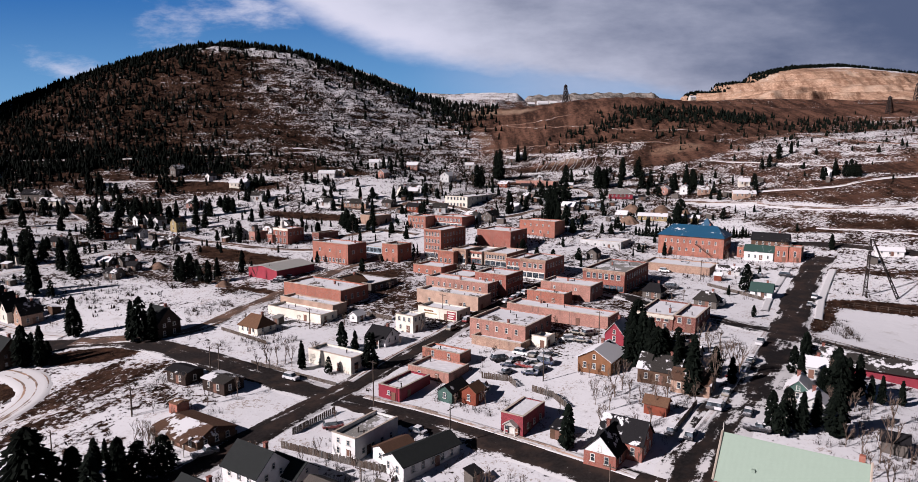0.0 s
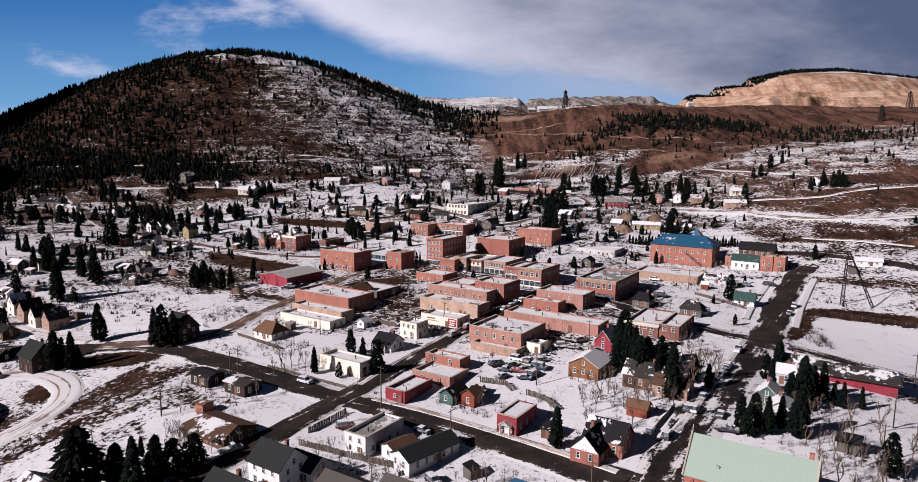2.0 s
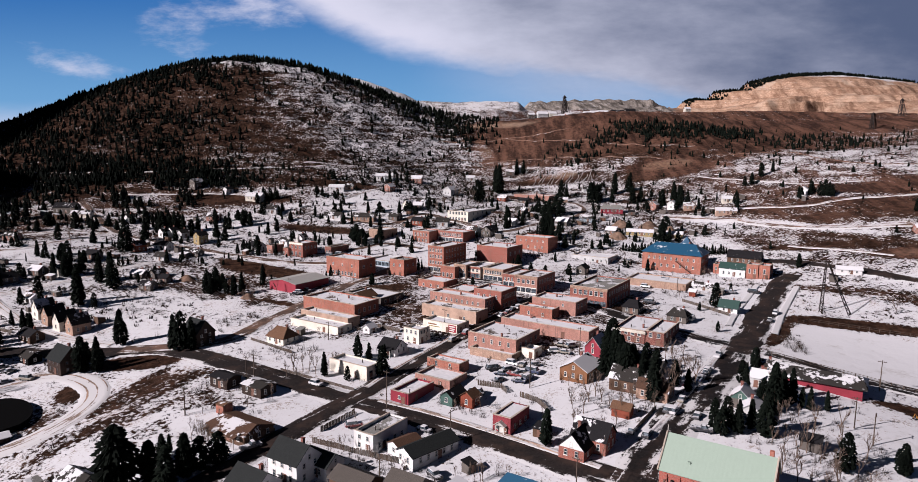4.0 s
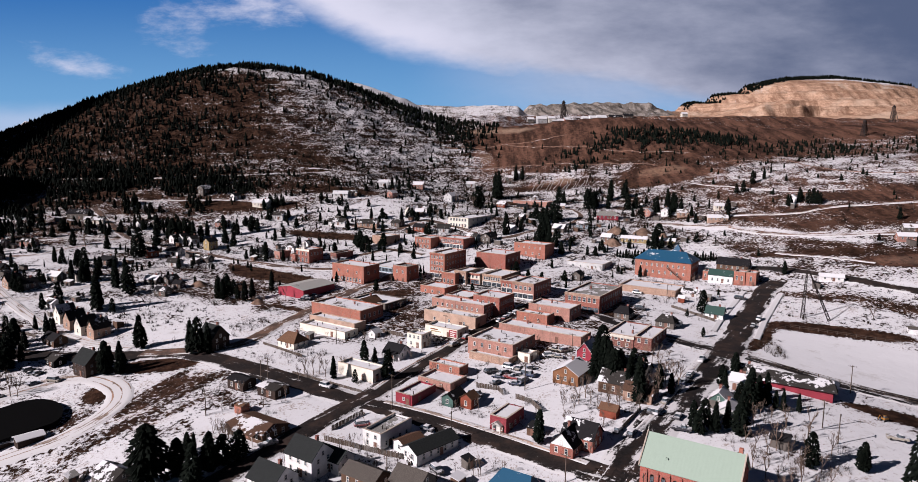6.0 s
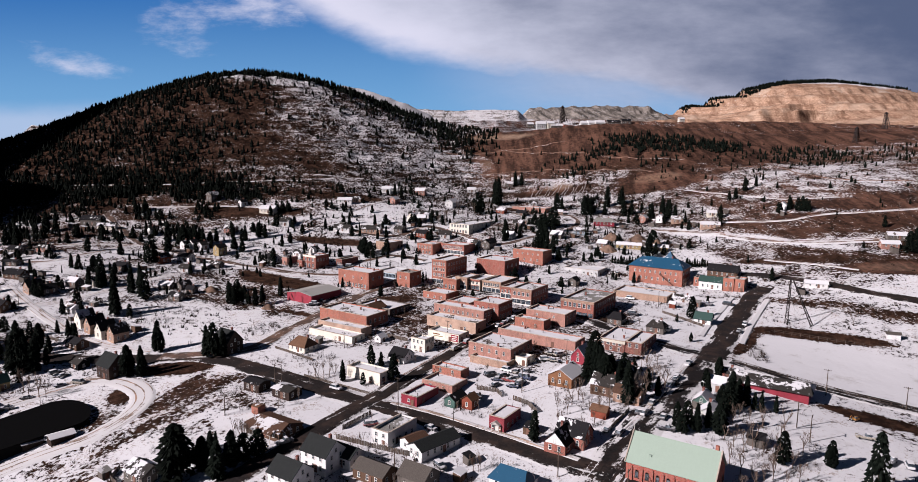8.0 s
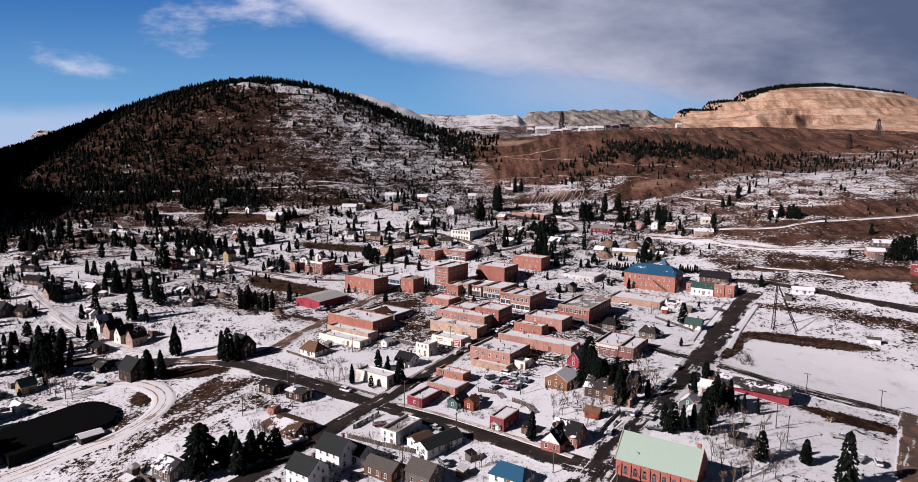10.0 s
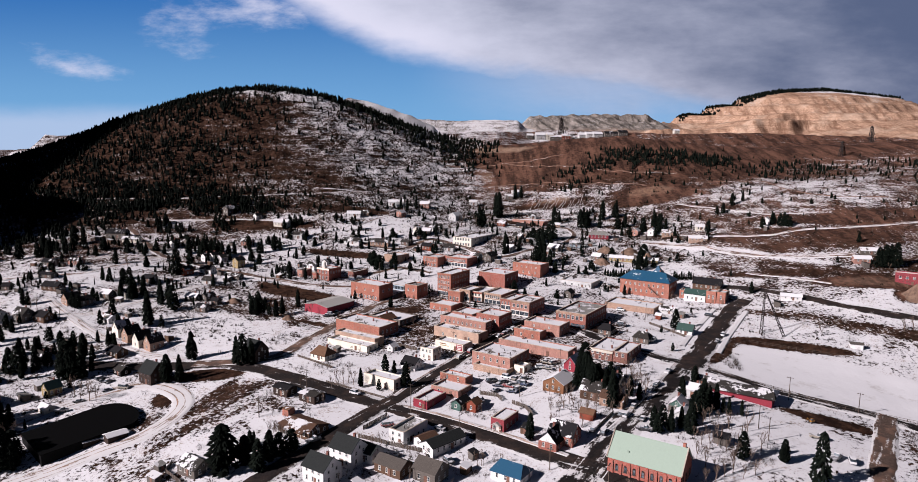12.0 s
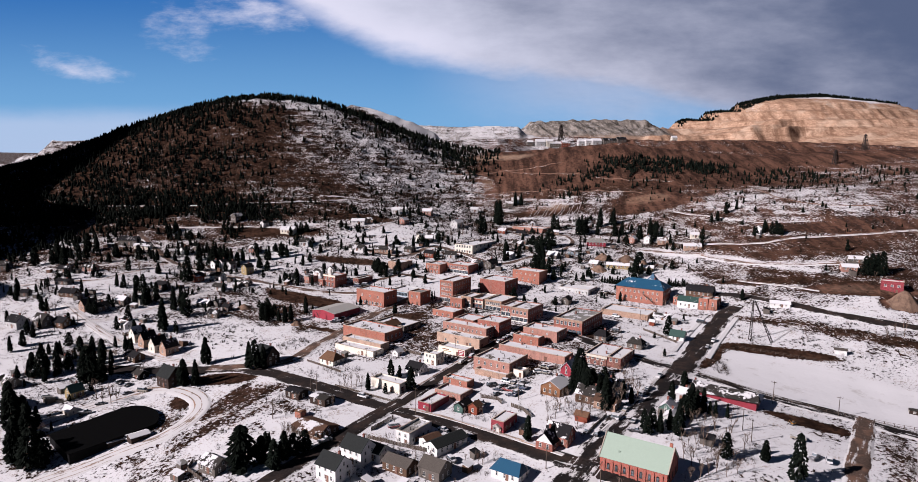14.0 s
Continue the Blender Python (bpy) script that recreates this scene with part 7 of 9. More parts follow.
pitched_house(-261.9, 257.7, 9, 7.4, 3.7, -20, "grey-white frame house with a snow-patched dark roof", wall="greywhite", roof="darkshingle", rise=3.2)
pitched_house(-248.4, 260.1, 8.2, 7.4, 3.7, -20, "grey house with steep gables", wall="greywood", roof="patched", rise=3.4)
pitched_house(-237.6, 260.9, 8.2, 6.6, 2.7, -20, "dark bungalow by the road", wall="brownwood")
pitched_house(-183.7, 183.5, 6.1, 5.3, 3.4, 58, "yellow cottage with a green roof", wall="yellow", roof="darkgreen", rise=2.6)
pitched_house(-142.8, 192.0, 9, 8, 5.1, -32, "dark weathered house with steep roof", wall="darkboard", roof="slate", rise=4.2, trim=DARK_TRIM)
pitched_house(-206.4, 176.3, 7.4, 4.9, 2.5, -20, "peach-coloured shed with a snow-patched dark roof", wall="peach", roof="patched", chimney=False, name="shed", category="shed")
pitched_house(-176.2, 167.8, 5.7, 4.1, 2.2, -32, "cream cabin with snowy roof", wall="cream", roof="snowy", chimney=False)
black_shed()
pitched_house(-132.5, 141.8, 7, 4.6, 2.2, 48, "small dark maroon shed with snow on its roof", wall="darkboard", roof="white", windows=False, chimney=False, name="shed", category="shed", rise=0.7)
pitched_house(-141.6, 140.6, 6, 4, 1.8, 48, "low dark shed with a snow-covered roof", wall="darkboard", roof="white", windows=False, chimney=False, name="shed", category="shed", rise=0.5)
pitched_house(-90.0, 112.5, 9, 7, 2.8, -32, "low grey house with a snow-patched roof", wall="greywood", roof="patched", rise=2.2, chimney=False)
pitched_house(-209.3, 215.8, 7.4, 5.7, 2.9, -32, "dark cottage among trees on snowy ground", wall="greywood", roof="patched")
pitched_house(-216.8, 205.1, 8.2, 5.7, 2.7, -32, "dark low house among trees", wall="brownwood", roof="patched")
pitched_house(-219.7, 192.5, 7.4, 5.7, 2.7, -32, "grey cottage among trees on snowy ground", wall="greywood", roof="patched")
pitched_house(-162.5, 202.2, 6.6, 4.9, 2.4, -32, "dark shed beside parked cars", wall="black", roof="patched", chimney=False, name="shed", category="shed")
pitched_house(-236.6, 284.3, 7.4, 6.6, 3.4, 58, "tan frame house with dark roof", wall="tan", rise=3)
pitched_house(-228.1, 283.5, 7.4, 5.7, 2.9, 58, "dark frame house on snowy ground", wall="greywood")
pitched_house(-221.1, 296.2, 7.4, 5.7, 2.7, -20, "grey house with snowy roof", wall="greywood", roof="half")
pitched_house(-210.2, 298.2, 5.7, 4.9, 3.4, 58, "cream gabled house on snowy ground", wall="cream")
pitched_house(-260.1, 305.0, 11.5, 6.6, 2.5, -10, "long dark low building on snowy ground", wall="brownwood")
pitched_house(-278.5, 328.3, 9.8, 5.7, 2.5, -10, "dark low building with flat roof", wall="greywood", rise=1)
pitched_house(-289.3, 305.5, 4.9, 4.9, 2.5, 0, "grey cottage on snowy ground", wall="greywood", roof="darkshingle")
pitched_house(-294.8, 355.9, 9, 5.7, 2.9, -10, "grey house with patchy dark roof", wall="greywood", roof="darkshingle")
pitched_house(-278.4, 359.4, 9.8, 4.9, 2.7, -10, "pale house with a red end", wall="pink", roof="patched")
pitched_house(-351.3, 372.1, 8.2, 6.6, 3.8, 0, "dark house with snow-patched dark roof", wall="greywood", roof="patched")
pitched_house(-211.5, 329.4, 8.2, 5.7, 2.7, -20, "grey house with dark roof", wall="greywood")
pitched_house(-196.1, 349.9, 6.6, 5.7, 3.8, 58, "dark red gabled house on snowy ground", wall="barnred")
pitched_house(-184.3, 356.2, 9.8, 5.7, 2.9, -20, "long white house with dark roof")
pitched_house(-161.6, 300.8, 6.6, 4.9, 2.5, 58, "grey weathered barn on snowy ground", wall="greywood", roof="darkshingle", name="barn", category="barn")
pitched_house(-157.0, 281.4, 7.4, 4.9, 2.5, -20, "low grey shed on snowy ground", wall="greywood", roof="darkshingle", name="shed", category="shed")
pitched_house(-170.6, 299.9, 8.2, 4.9, 2.2, -20, "shed with white snowy roof", wall="greywood", roof="white", name="shed", category="shed")
pitched_house(-153.7, 292.8, 4.9, 4.1, 2.5, -20, "small dark shed on snowy ground", wall="greywood", name="shed", category="shed")
pitched_house(-173.9, 332.6, 7.4, 5.7, 2.5, -20, "pale cottage with snow-patched dark roof", wall="greywhite", roof="patched")
pitched_house(-159.6, 343.6, 7.4, 4.9, 2.2, -20, "grey garage on snowy ground", wall="greywood", roof="patched")

# houses on the upper hillside
pitched_house(-230.2, 405.9, 4.9, 4.9, 3.4, 58, "white hillside house with a patchy dark roof", wall="white", roof="patched")
pitched_house(-196.1, 382.1, 4.9, 4.9, 3.9, 58, "white hillside house with a dark roof", wall="white", roof="darkshingle")
pitched_house(-191.6, 385.3, 4.9, 4.9, 3.7, 58, "white hillside house with a dark roof", wall="white", roof="darkshingle")
pitched_house(-183.8, 382.4, 5.7, 4.9, 3.4, 58, "grey-white hillside house with a patchy dark roof", wall="greywhite", roof="patched")
pitched_house(-168.1, 371.8, 6.6, 5.7, 5.1, 58, "pale yellow hillside house with a patchy dark roof", wall="yellow", roof="darkshingle")
pitched_house(-159.7, 451.4, 12.3, 6.6, 3.1, -10, "cream hillside house with a snowy roof", wall="cream", roof="half")
pitched_house(-140.7, 430.1, 7.4, 6.6, 3.4, 0, "white hillside house with a patchy dark roof", wall="white", roof="patched")
pitched_house(-184.1, 463.1, 5.7, 4.9, 2.9, 58, "white hillside house with a patchy dark roof", wall="white", roof="darkshingle")
pitched_house(-211.3, 471.4, 8.2, 6.6, 4.2, 58, "grey weathered hillside house with a patchy dark roof", wall="greywood", roof="patched")
pitched_house(-177.1, 416.5, 8.2, 5.7, 2.9, -10, "pink hillside house with a patchy dark roof", wall="pink", roof="patched")
pitched_house(-128.0, 356.2, 8.2, 6.6, 3.1, -32, "white hillside house with a dark roof", wall="white", roof="darkshingle")
pitched_house(-105.8, 376.2, 4.9, 4.9, 3.4, 58, "white hillside house with a patchy dark roof", wall="white", roof="patched")
pitched_house(-279.5, 416.9, 14.8, 7.4, 4.2, 0, "grey weathered hillside house with a patchy dark roof", wall="greywood", roof="darkshingle")
pitched_house(-264.8, 409.6, 13.1, 4.9, 2.5, 0, "cream hillside house with a snow-patched dark roof", wall="cream", roof="patched", chimney=False)
pitched_house(-103.9, 474.7, 11.5, 5.7, 2.5, 0, "white hillside house with a snowy roof", wall="white", roof="half", chimney=False)
pitched_house(-95.2, 479.1, 6.6, 4.9, 2.4, 0, "peach-coloured hillside house with a patchy dark roof", wall="peach", roof="patched", chimney=False)
pitched_house(-95.9, 423.6, 12.3, 5.7, 2.5, -10, "white hillside house with a snow-patched roof", wall="white", roof="patched", chimney=False)
pitched_house(-74.2, 422.0, 15.6, 6.6, 2.9, -10, "tan hillside house with a snow-patched roof", wall="tan", roof="patched")
pitched_house(-64.4, 485.1, 6.6, 5.7, 3.4, 58, "pink hillside house with a half-snowy roof", wall="pink", roof="half")
pitched_house(-75.0, 511.8, 7.4, 5.7, 3.4, 0, "white hillside house with a half-snowy roof", wall="white", roof="half")
pitched_house(-69.3, 519.6, 6.6, 4.9, 2.9, 0, "grey-white hillside house with a snow-patched roof", wall="greywhite", roof="half")
pitched_house(-46.4, 527.7, 9, 6.6, 3.1, -10, "pink hillside house with a half-snowy roof", wall="pink", roof="half")
pitched_house(-45.4, 448.6, 7.4, 6.6, 3.4, 58, "cream hillside house with a half-snowy roof", wall="cream", roof="half")
pitched_house(-38.9, 448.0, 6.6, 5.7, 2.9, -10, "grey weathered hillside house with a half-snowy roof", wall="greywood", roof="half")
pitched_house(-16.9, 492.1, 9.8, 7.4, 4.2, 58, "grey-white hillside house with a half-snowy roof", wall="greywhite", roof="half")
pitched_house(-37.1, 457.8, 6.6, 4.9, 2.5, -10, "white hillside house with a snow-patched roof", wall="white", roof="patched", chimney=False)
pitched_house(-30.2, 460.2, 6.6, 4.9, 2.5, -10, "grey-white hillside house with a snow-patched roof", wall="greywhite", roof="patched", chimney=False)
pitched_house(-1.2, 564.6, 7.4, 5.7, 2.7, 0, "grey-white hillside house with a snow-patched roof", wall="greywhite", roof="half", chimney=False)
pitched_house(35.2, 580.5, 7.4, 5.7, 2.9, 0, "grey weathered hillside house with a half-snowy roof", wall="greywood", roof="half")
pitched_house(41.7, 587.6, 7.4, 5.7, 2.9, 0, "white hillside house with a half-snowy roof", wall="white", roof="half")
pitched_house(-19.1, 410.8, 8.2, 6.6, 2.9, -10, "grey-white hillside house with a snow-patched roof", wall="greywhite", roof="patched")
pitched_house(-35.6, 414.4, 9, 5.7, 2.9, -32, "dark red hillside house with a dark roof", wall="barnred", roof="darkshingle")
pitched_house(-53.0, 424.4, 7.4, 5.7, 2.5, -32, "grey weathered hillside house with a snow-patched roof", wall="greywood", roof="patched", chimney=False)
pitched_house(132.8, 450.2, 6.6, 5.7, 3.4, 58, "pink hillside house with a half-snowy roof", wall="pink", roof="half")
pitched_house(144.7, 444.9, 6.6, 5.7, 3.7, 58, "white hillside house with a half-snowy roof", wall="white", roof="half")
pitched_house(154.4, 436.4, 8.2, 5.7, 2.9, -10, "tan hillside house with a half-snowy roof", wall="tan", roof="half")
pitched_house(221.5, 413.4, 7.4, 5.7, 3.4, 58, "white hillside house with a snow-patched roof", wall="white", roof="half")
pitched_house(170.5, 412.0, 13.1, 4.9, 2.4, -10, "peach-coloured hillside house with a half-snowy roof", wall="peach", roof="half", chimney=False)
pitched_house(179.2, 434.2, 6.6, 4.9, 2.7, -10, "cream hillside house with a half-snowy roof", wall="cream", roof="half", chimney=False)
pitched_house(102.0, 447.8, 15.6, 7.4, 2.9, -10, "red hillside house with a grey roof", wall="crimson", roof="grey", hip=0.3)
pitched_house(79.3, 419.8, 9, 5.7, 2.4, -10, "pale blue hillside house with a snow-patched roof", wall="blue", roof="patched", chimney=False)
pitched_house(35.9, 439.4, 7.4, 5.7, 2.5, -32, "grey weathered hillside house with a snow-patched roof", wall="greywood", roof="patched", chimney=False)
pitched_house(27.1, 407.0, 7.4, 5.7, 2.5, -32, "grey-white hillside house with a half-snowy roof", wall="greywhite", roof="half", chimney=False)
pitched_house(61.5, 408.0, 8.2, 6.6, 2.5, -32, "grey weathered hillside house with a snow-patched roof", wall="greywood", roof="half", chimney=False)
pitched_house(90.3, 389.1, 6.6, 5.7, 2.5, -32, "grey weathered hillside house with a half-snowy roof", wall="greywood", roof="half", chimney=False)
pitched_house(94.9, 510.9, 7.4, 5.7, 2.5, 0, "grey-white hillside house with a snow-patched roof", wall="greywhite", roof="patched", chimney=False)
pitched_house(53.0, 512.3, 6.6, 4.9, 2.5, 0, "grey-white hillside house with a snow-patched roof", wall="greywhite", roof="patched", chimney=False)
pitched_house(24.3, 481.6, 7.4, 4.9, 2.5, -32, "dark red hillside house with a half-snowy roof", wall="barnred", roof="half", chimney=False)
pitched_house(40.7, 475.6, 8.2, 4.9, 2.2, -32, "grey weathered hillside house with a dark roof", wall="greywood", roof="darkshingle", chimney=False)
pitched_house(70.0, 483.0, 9.8, 4.1, 2.2, -10, "peach-coloured hillside house with a half-snowy roof", wall="peach", roof="half", chimney=False)
pitched_house(243.9, 325.4, 9.8, 4.9, 2.5, -10, "pink hillside house with a half-snowy roof", wall="pink", roof="half", chimney=False)
pitched_house(254.9, 337.3, 10.7, 4.9, 2.5, -10, "grey weathered hillside house with a half-snowy roof", wall="greywood", roof="half", chimney=False)
pitched_house(182.0, 284.5, 10.7, 3.7, 2.2, -20, "white hillside house with a snow-patched roof", wall="white", roof="half", chimney=False)
pitched_house(187.5, 227.5, 5.5, 2.8, 2.2, -20, "low white hut with a grey roof beside the field", wall="white", roof="greyshingle", rise=0.6, chimney=False, windows=False, name="hut", category="shed")
pitched_house(12.0, 385.8, 9.8, 6.6, 3.4, 58, "grey weathered hillside house with a dark roof", wall="greywood", roof="darkshingle")
pitched_house(1.8, 388.2, 7.4, 5.7, 2.9, -32, "pale blue hillside house with a snow-patched roof", wall="blue", roof="patched")
pitched_house(-105.1, 357.4, 6.6, 4.9, 2.5, -32, "grey weathered hillside house with a patchy dark roof", wall="greywood", roof="darkshingle", chimney=False)
pitched_house(-114.5, 370.4, 7.4, 4.9, 2.5, -32, "white hillside house with a snow-patched dark roof", wall="white", roof="patched", chimney=False)
pitched_house(107.3, 385.7, 16.4, 4.1, 2.5, -20, "pale yellow hillside house with a half-snowy roof", wall="yellow", roof="half", chimney=False)
pitched_house(125.2, 378.8, 13.1, 4.1, 2.5, -20, "pale yellow hillside house with a half-snowy roof", wall="yellow", roof="half", chimney=False)

# sheds of the mine plant on the plateau
pitched_house(96.3, 905.0, 14, 10, 6, 10, "grey-white mine shed with a snow-covered roof on the plateau", wall="greywhite", roof="white", chimney=False, name="mine_shed", category="shed")
pitched_house(110.4, 905.0, 10, 8, 7, 10, "cream mine shed with a snow-covered roof on the plateau", wall="cream", roof="white", chimney=False, name="mine_shed", category="shed")
pitched_house(134.3, 905.0, 12, 8, 6, 10, "dark red mine shed with a half-snowy roof on the plateau", wall="barnred", roof="half", chimney=False, name="mine_shed", category="shed")
pitched_house(158.2, 905.0, 10, 8, 6, 10, "grey-white mine shed with a snow-covered roof on the plateau", wall="greywhite", roof="white", chimney=False, name="mine_shed", category="shed")
pitched_house(168.7, 905.0, 10, 8, 6, 10, "white mine shed with a snow-covered roof on the plateau", wall="white", roof="white", chimney=False, name="mine_shed", category="shed")
pitched_house(181.0, 905.0, 14, 9, 5, 10, "grey-white mine shed with a snow-covered roof on the plateau", wall="greywhite", roof="white", chimney=False, name="mine_shed", category="shed")
pitched_house(297.4, 905.0, 8, 6, 6, 10, "cream mine shed with a half-snowy roof on the plateau", wall="cream", roof="half", chimney=False, name="mine_shed", category="shed")
pitched_house(81.1, 905.0, 9, 7, 5, 10, "grey weathered mine shed with a snow-covered roof on the plateau", wall="greywood", roof="white", chimney=False, name="mine_shed", category="shed")
pitched_house(119.5, 905.0, 18, 8, 4, 10, "grey weathered mine shed with a half-snowy roof on the plateau", wall="greywood", roof="half", chimney=False, name="mine_shed", category="shed")
pitched_house(200.6, 905.0, 20, 8, 4, 10, "grey weathered mine shed with a dark roof on the plateau", wall="greywood", roof="darkshingle", chimney=False, name="mine_shed", category="shed")
pitched_house(218.2, 905.0, 14, 8, 4, 10, "grey weathered mine shed with a dark roof on the plateau", wall="greywood", roof="darkshingle", chimney=False, name="mine_shed", category="shed")


# ---------------------------------------------------------------- plants, poles, vehicles
# conifers among the houses
conifer(-38.1, 188.1, 8.5)
conifer(-33.9, 186.5, 6.4)
conifer(-27.4, 172.9, 10.6)
conifer(-46.0, 172.1, 8.5)
conifer(-38.1, 169.4, 4.9)
conifer(-105.6, 296.9, 8.7)
conifer(-113.6, 346.2, 8.3)
conifer(-126.2, 352.1, 11.2)
conifer(-131.6, 390.1, 8.8)
conifer(-68.9, 367.8, 8.2)
conifer(-64.7, 367.8, 7.4)
conifer(-54.9, 367.7, 6.2)
conifer(114.4, 363.0, 13.3)
conifer(105.5, 247.4, 11.1)
conifer(45.1, 167.0, 15.9)
conifer(43.3, 168.2, 12.7)
conifer(46.9, 165.3, 14.7)
conifer(49.7, 162.7, 12.5)
conifer(52.1, 158.7, 11.9)
conifer(52.6, 149.2, 15.5)
conifer(94.1, 213.3, 4.2)
conifer(20.3, 128.5, 10.3)
conifer(-135.0, 214.1, 14.5)
conifer(-109.3, 203.6, 14.1)
conifer(-105.9, 202.3, 15.3)
conifer(-101.8, 202.0, 12.9)
conifer(-179.7, 263.5, 12.1)
conifer(-169.2, 255.9, 7.5)
conifer(-186.1, 209.8, 12.3)
conifer(-135.3, 188.8, 13.6)
conifer(-128.9, 187.5, 13.4)
conifer(-127.9, 281.8, 9.7)
conifer(-124.6, 283.7, 10.4)
conifer(-121.2, 283.7, 8.1)
conifer(61.7, 159.5, 8.3)
conifer(64.2, 155.0, 7.2)
conifer(19.0, 448.7, 7.7)
conifer(125.4, 498.9, 13.8)
conifer(140.7, 454.7, 13.3)
conifer(147.2, 450.9, 14.7)
conifer(152.3, 449.2, 12.8)
conifer(155.6, 445.4, 12.3)
conifer(231.8, 400.7, 10.1)
conifer(217.0, 406.6, 8.3)
conifer(47.3, 377.0, 16.5)
conifer(52.5, 401.1, 12.4)
conifer(44.3, 376.9, 13.7)
conifer(53.9, 371.1, 12.8)
conifer(25.6, 401.4, 7.0)
conifer(22.6, 397.5, 5.3)
conifer(94.8, 464.1, 6.2)
conifer(259.7, 357.2, 7.9)
# conifers to the west and on the far streets
conifer(-294.7, 305.0, 13.0)
conifer(-261.4, 278.8, 10.3)
conifer(-258.6, 278.9, 8.6)
conifer(-217.1, 203.8, 12.2)
conifer(-212.0, 202.3, 14.0)
conifer(-211.1, 205.5, 11.2)
conifer(-205.5, 205.8, 11.2)
conifer(-202.2, 209.1, 10.5)
conifer(-185.6, 196.9, 19.3)
conifer(-182.7, 196.9, 16.6)
conifer(-189.7, 200.0, 13.5)
conifer(-190.2, 217.8, 13.1)
conifer(-184.5, 215.9, 8.7)
conifer(-185.1, 231.3, 9.7)
conifer(-182.0, 231.3, 7.9)
conifer(-177.5, 257.4, 20.4)
conifer(-185.8, 289.6, 16.2)
conifer(-183.4, 295.1, 15.1)
conifer(-174.4, 281.1, 15.8)
conifer(-213.8, 394.4, 14.5)
conifer(-199.8, 388.0, 15.7)
conifer(-195.1, 388.7, 14.5)
conifer(-192.1, 389.1, 16.3)
conifer(-186.9, 389.7, 14.1)
conifer(-180.6, 397.7, 11.5)
conifer(-201.5, 345.9, 20.0)
conifer(-126.4, 275.3, 10.2)
conifer(-122.9, 273.2, 11.2)
conifer(-121.3, 278.2, 8.1)
conifer(-116.2, 275.1, 7.5)
conifer(-111.1, 270.9, 10.5)
conifer(-108.7, 274.9, 10.7)
conifer(-103.2, 288.8, 7.3)
conifer(-175.5, 131.3, 17.6)
conifer(-164.6, 127.6, 13.1)
conifer(-162.1, 127.4, 10.9)
conifer(-176.0, 154.5, 4.5)
conifer(-75.1, 126.1, 5.3)
conifer(107.0, 103.9, 17.7, slim=0.72)
conifer(101.4, 115.5, 7.9)
conifer(4.4, 477.2, 17.5)
conifer(7.5, 477.9, 16.0)
conifer(20.2, 520.6, 24.0)
conifer(22.8, 515.8, 26.1)
conifer(-65.6, 496.3, 13.8)
conifer(-61.0, 504.1, 11.2)
conifer(-53.9, 517.1, 10.2)
conifer(53.5, 420.1, 16.4)
conifer(59.7, 420.7, 13.6)
conifer(50.2, 419.8, 10.6)
conifer(47.2, 376.5, 14.2)
conifer(50.4, 374.0, 14.2)
conifer(23.1, 398.6, 12.0)
conifer(126.6, 498.2, 16.9)
conifer(91.8, 478.8, 17.3)
conifer(95.9, 478.4, 14.6)
conifer(150.1, 461.0, 16.0)
conifer(153.6, 458.9, 12.8)
conifer(139.5, 453.8, 13.2)
conifer(118.2, 374.5, 12.7)
conifer(224.5, 409.9, 11.3)
conifer(228.1, 404.7, 10.2)
conifer(230.5, 403.2, 11.2)
conifer(233.0, 398.9, 8.6)
conifer(216.9, 409.7, 8.2)
conifer(253.4, 316.9, 15.4)
conifer(256.6, 316.8, 15.4)
conifer(259.8, 316.6, 16.4)
conifer(249.9, 317.2, 13.5)
conifer(-93.0, 435.1, 10.0)
conifer(-62.0, 411.9, 9.6)
conifer(-67.7, 409.2, 8.1)
conifer(-31.5, 448.6, 8.1)
conifer(-29.7, 395.7, 5.5)
conifer(-50.7, 430.7, 12.3)
conifer(-73.5, 434.9, 10.0)
conifer(108.0, 476.7, 10.8)
conifer(128.4, 471.1, 12.9)
conifer(71.8, 498.8, 15.0)
conifer(75.3, 492.8, 12.7)
conifer(122.1, 470.0, 14.0)
conifer(114.3, 497.8, 18.5)
conifer(41.4, 581.8, 15.7)
conifer(47.1, 576.8, 13.7)
conifer(216.4, 468.1, 11.2)
conifer(226.6, 471.8, 10.1)
conifer(204.9, 456.2, 9.8)
conifer(200.3, 457.1, 8.2)
conifer(236.1, 455.9, 5.5)
conifer(-240.6, 325.3, 10.0)
conifer(-235.1, 323.8, 9.9)
conifer(-219.8, 319.5, 12.4)
conifer(-212.6, 295.6, 12.6)
conifer(-204.8, 297.0, 12.5)
conifer(-206.2, 294.6, 12.5)
conifer(-314.0, 378.1, 15.9)
conifer(-304.7, 370.4, 15.5)
conifer(-329.5, 374.3, 16.0)
conifer(-317.2, 376.0, 11.6)
conifer(-252.1, 362.4, 10.7)
conifer(-255.2, 446.3, 11.1)
conifer(-260.9, 442.2, 10.0)
conifer(-305.8, 402.6, 16.3)
conifer(-298.5, 402.1, 15.1)
conifer(-163.0, 400.0, 9.7)
conifer(-160.7, 400.1, 12.2)
conifer(-171.6, 405.5, 7.4)
conifer(-153.3, 406.3, 12.2)
conifer(-148.6, 406.5, 10.7)
conifer(-123.6, 440.8, 6.1)
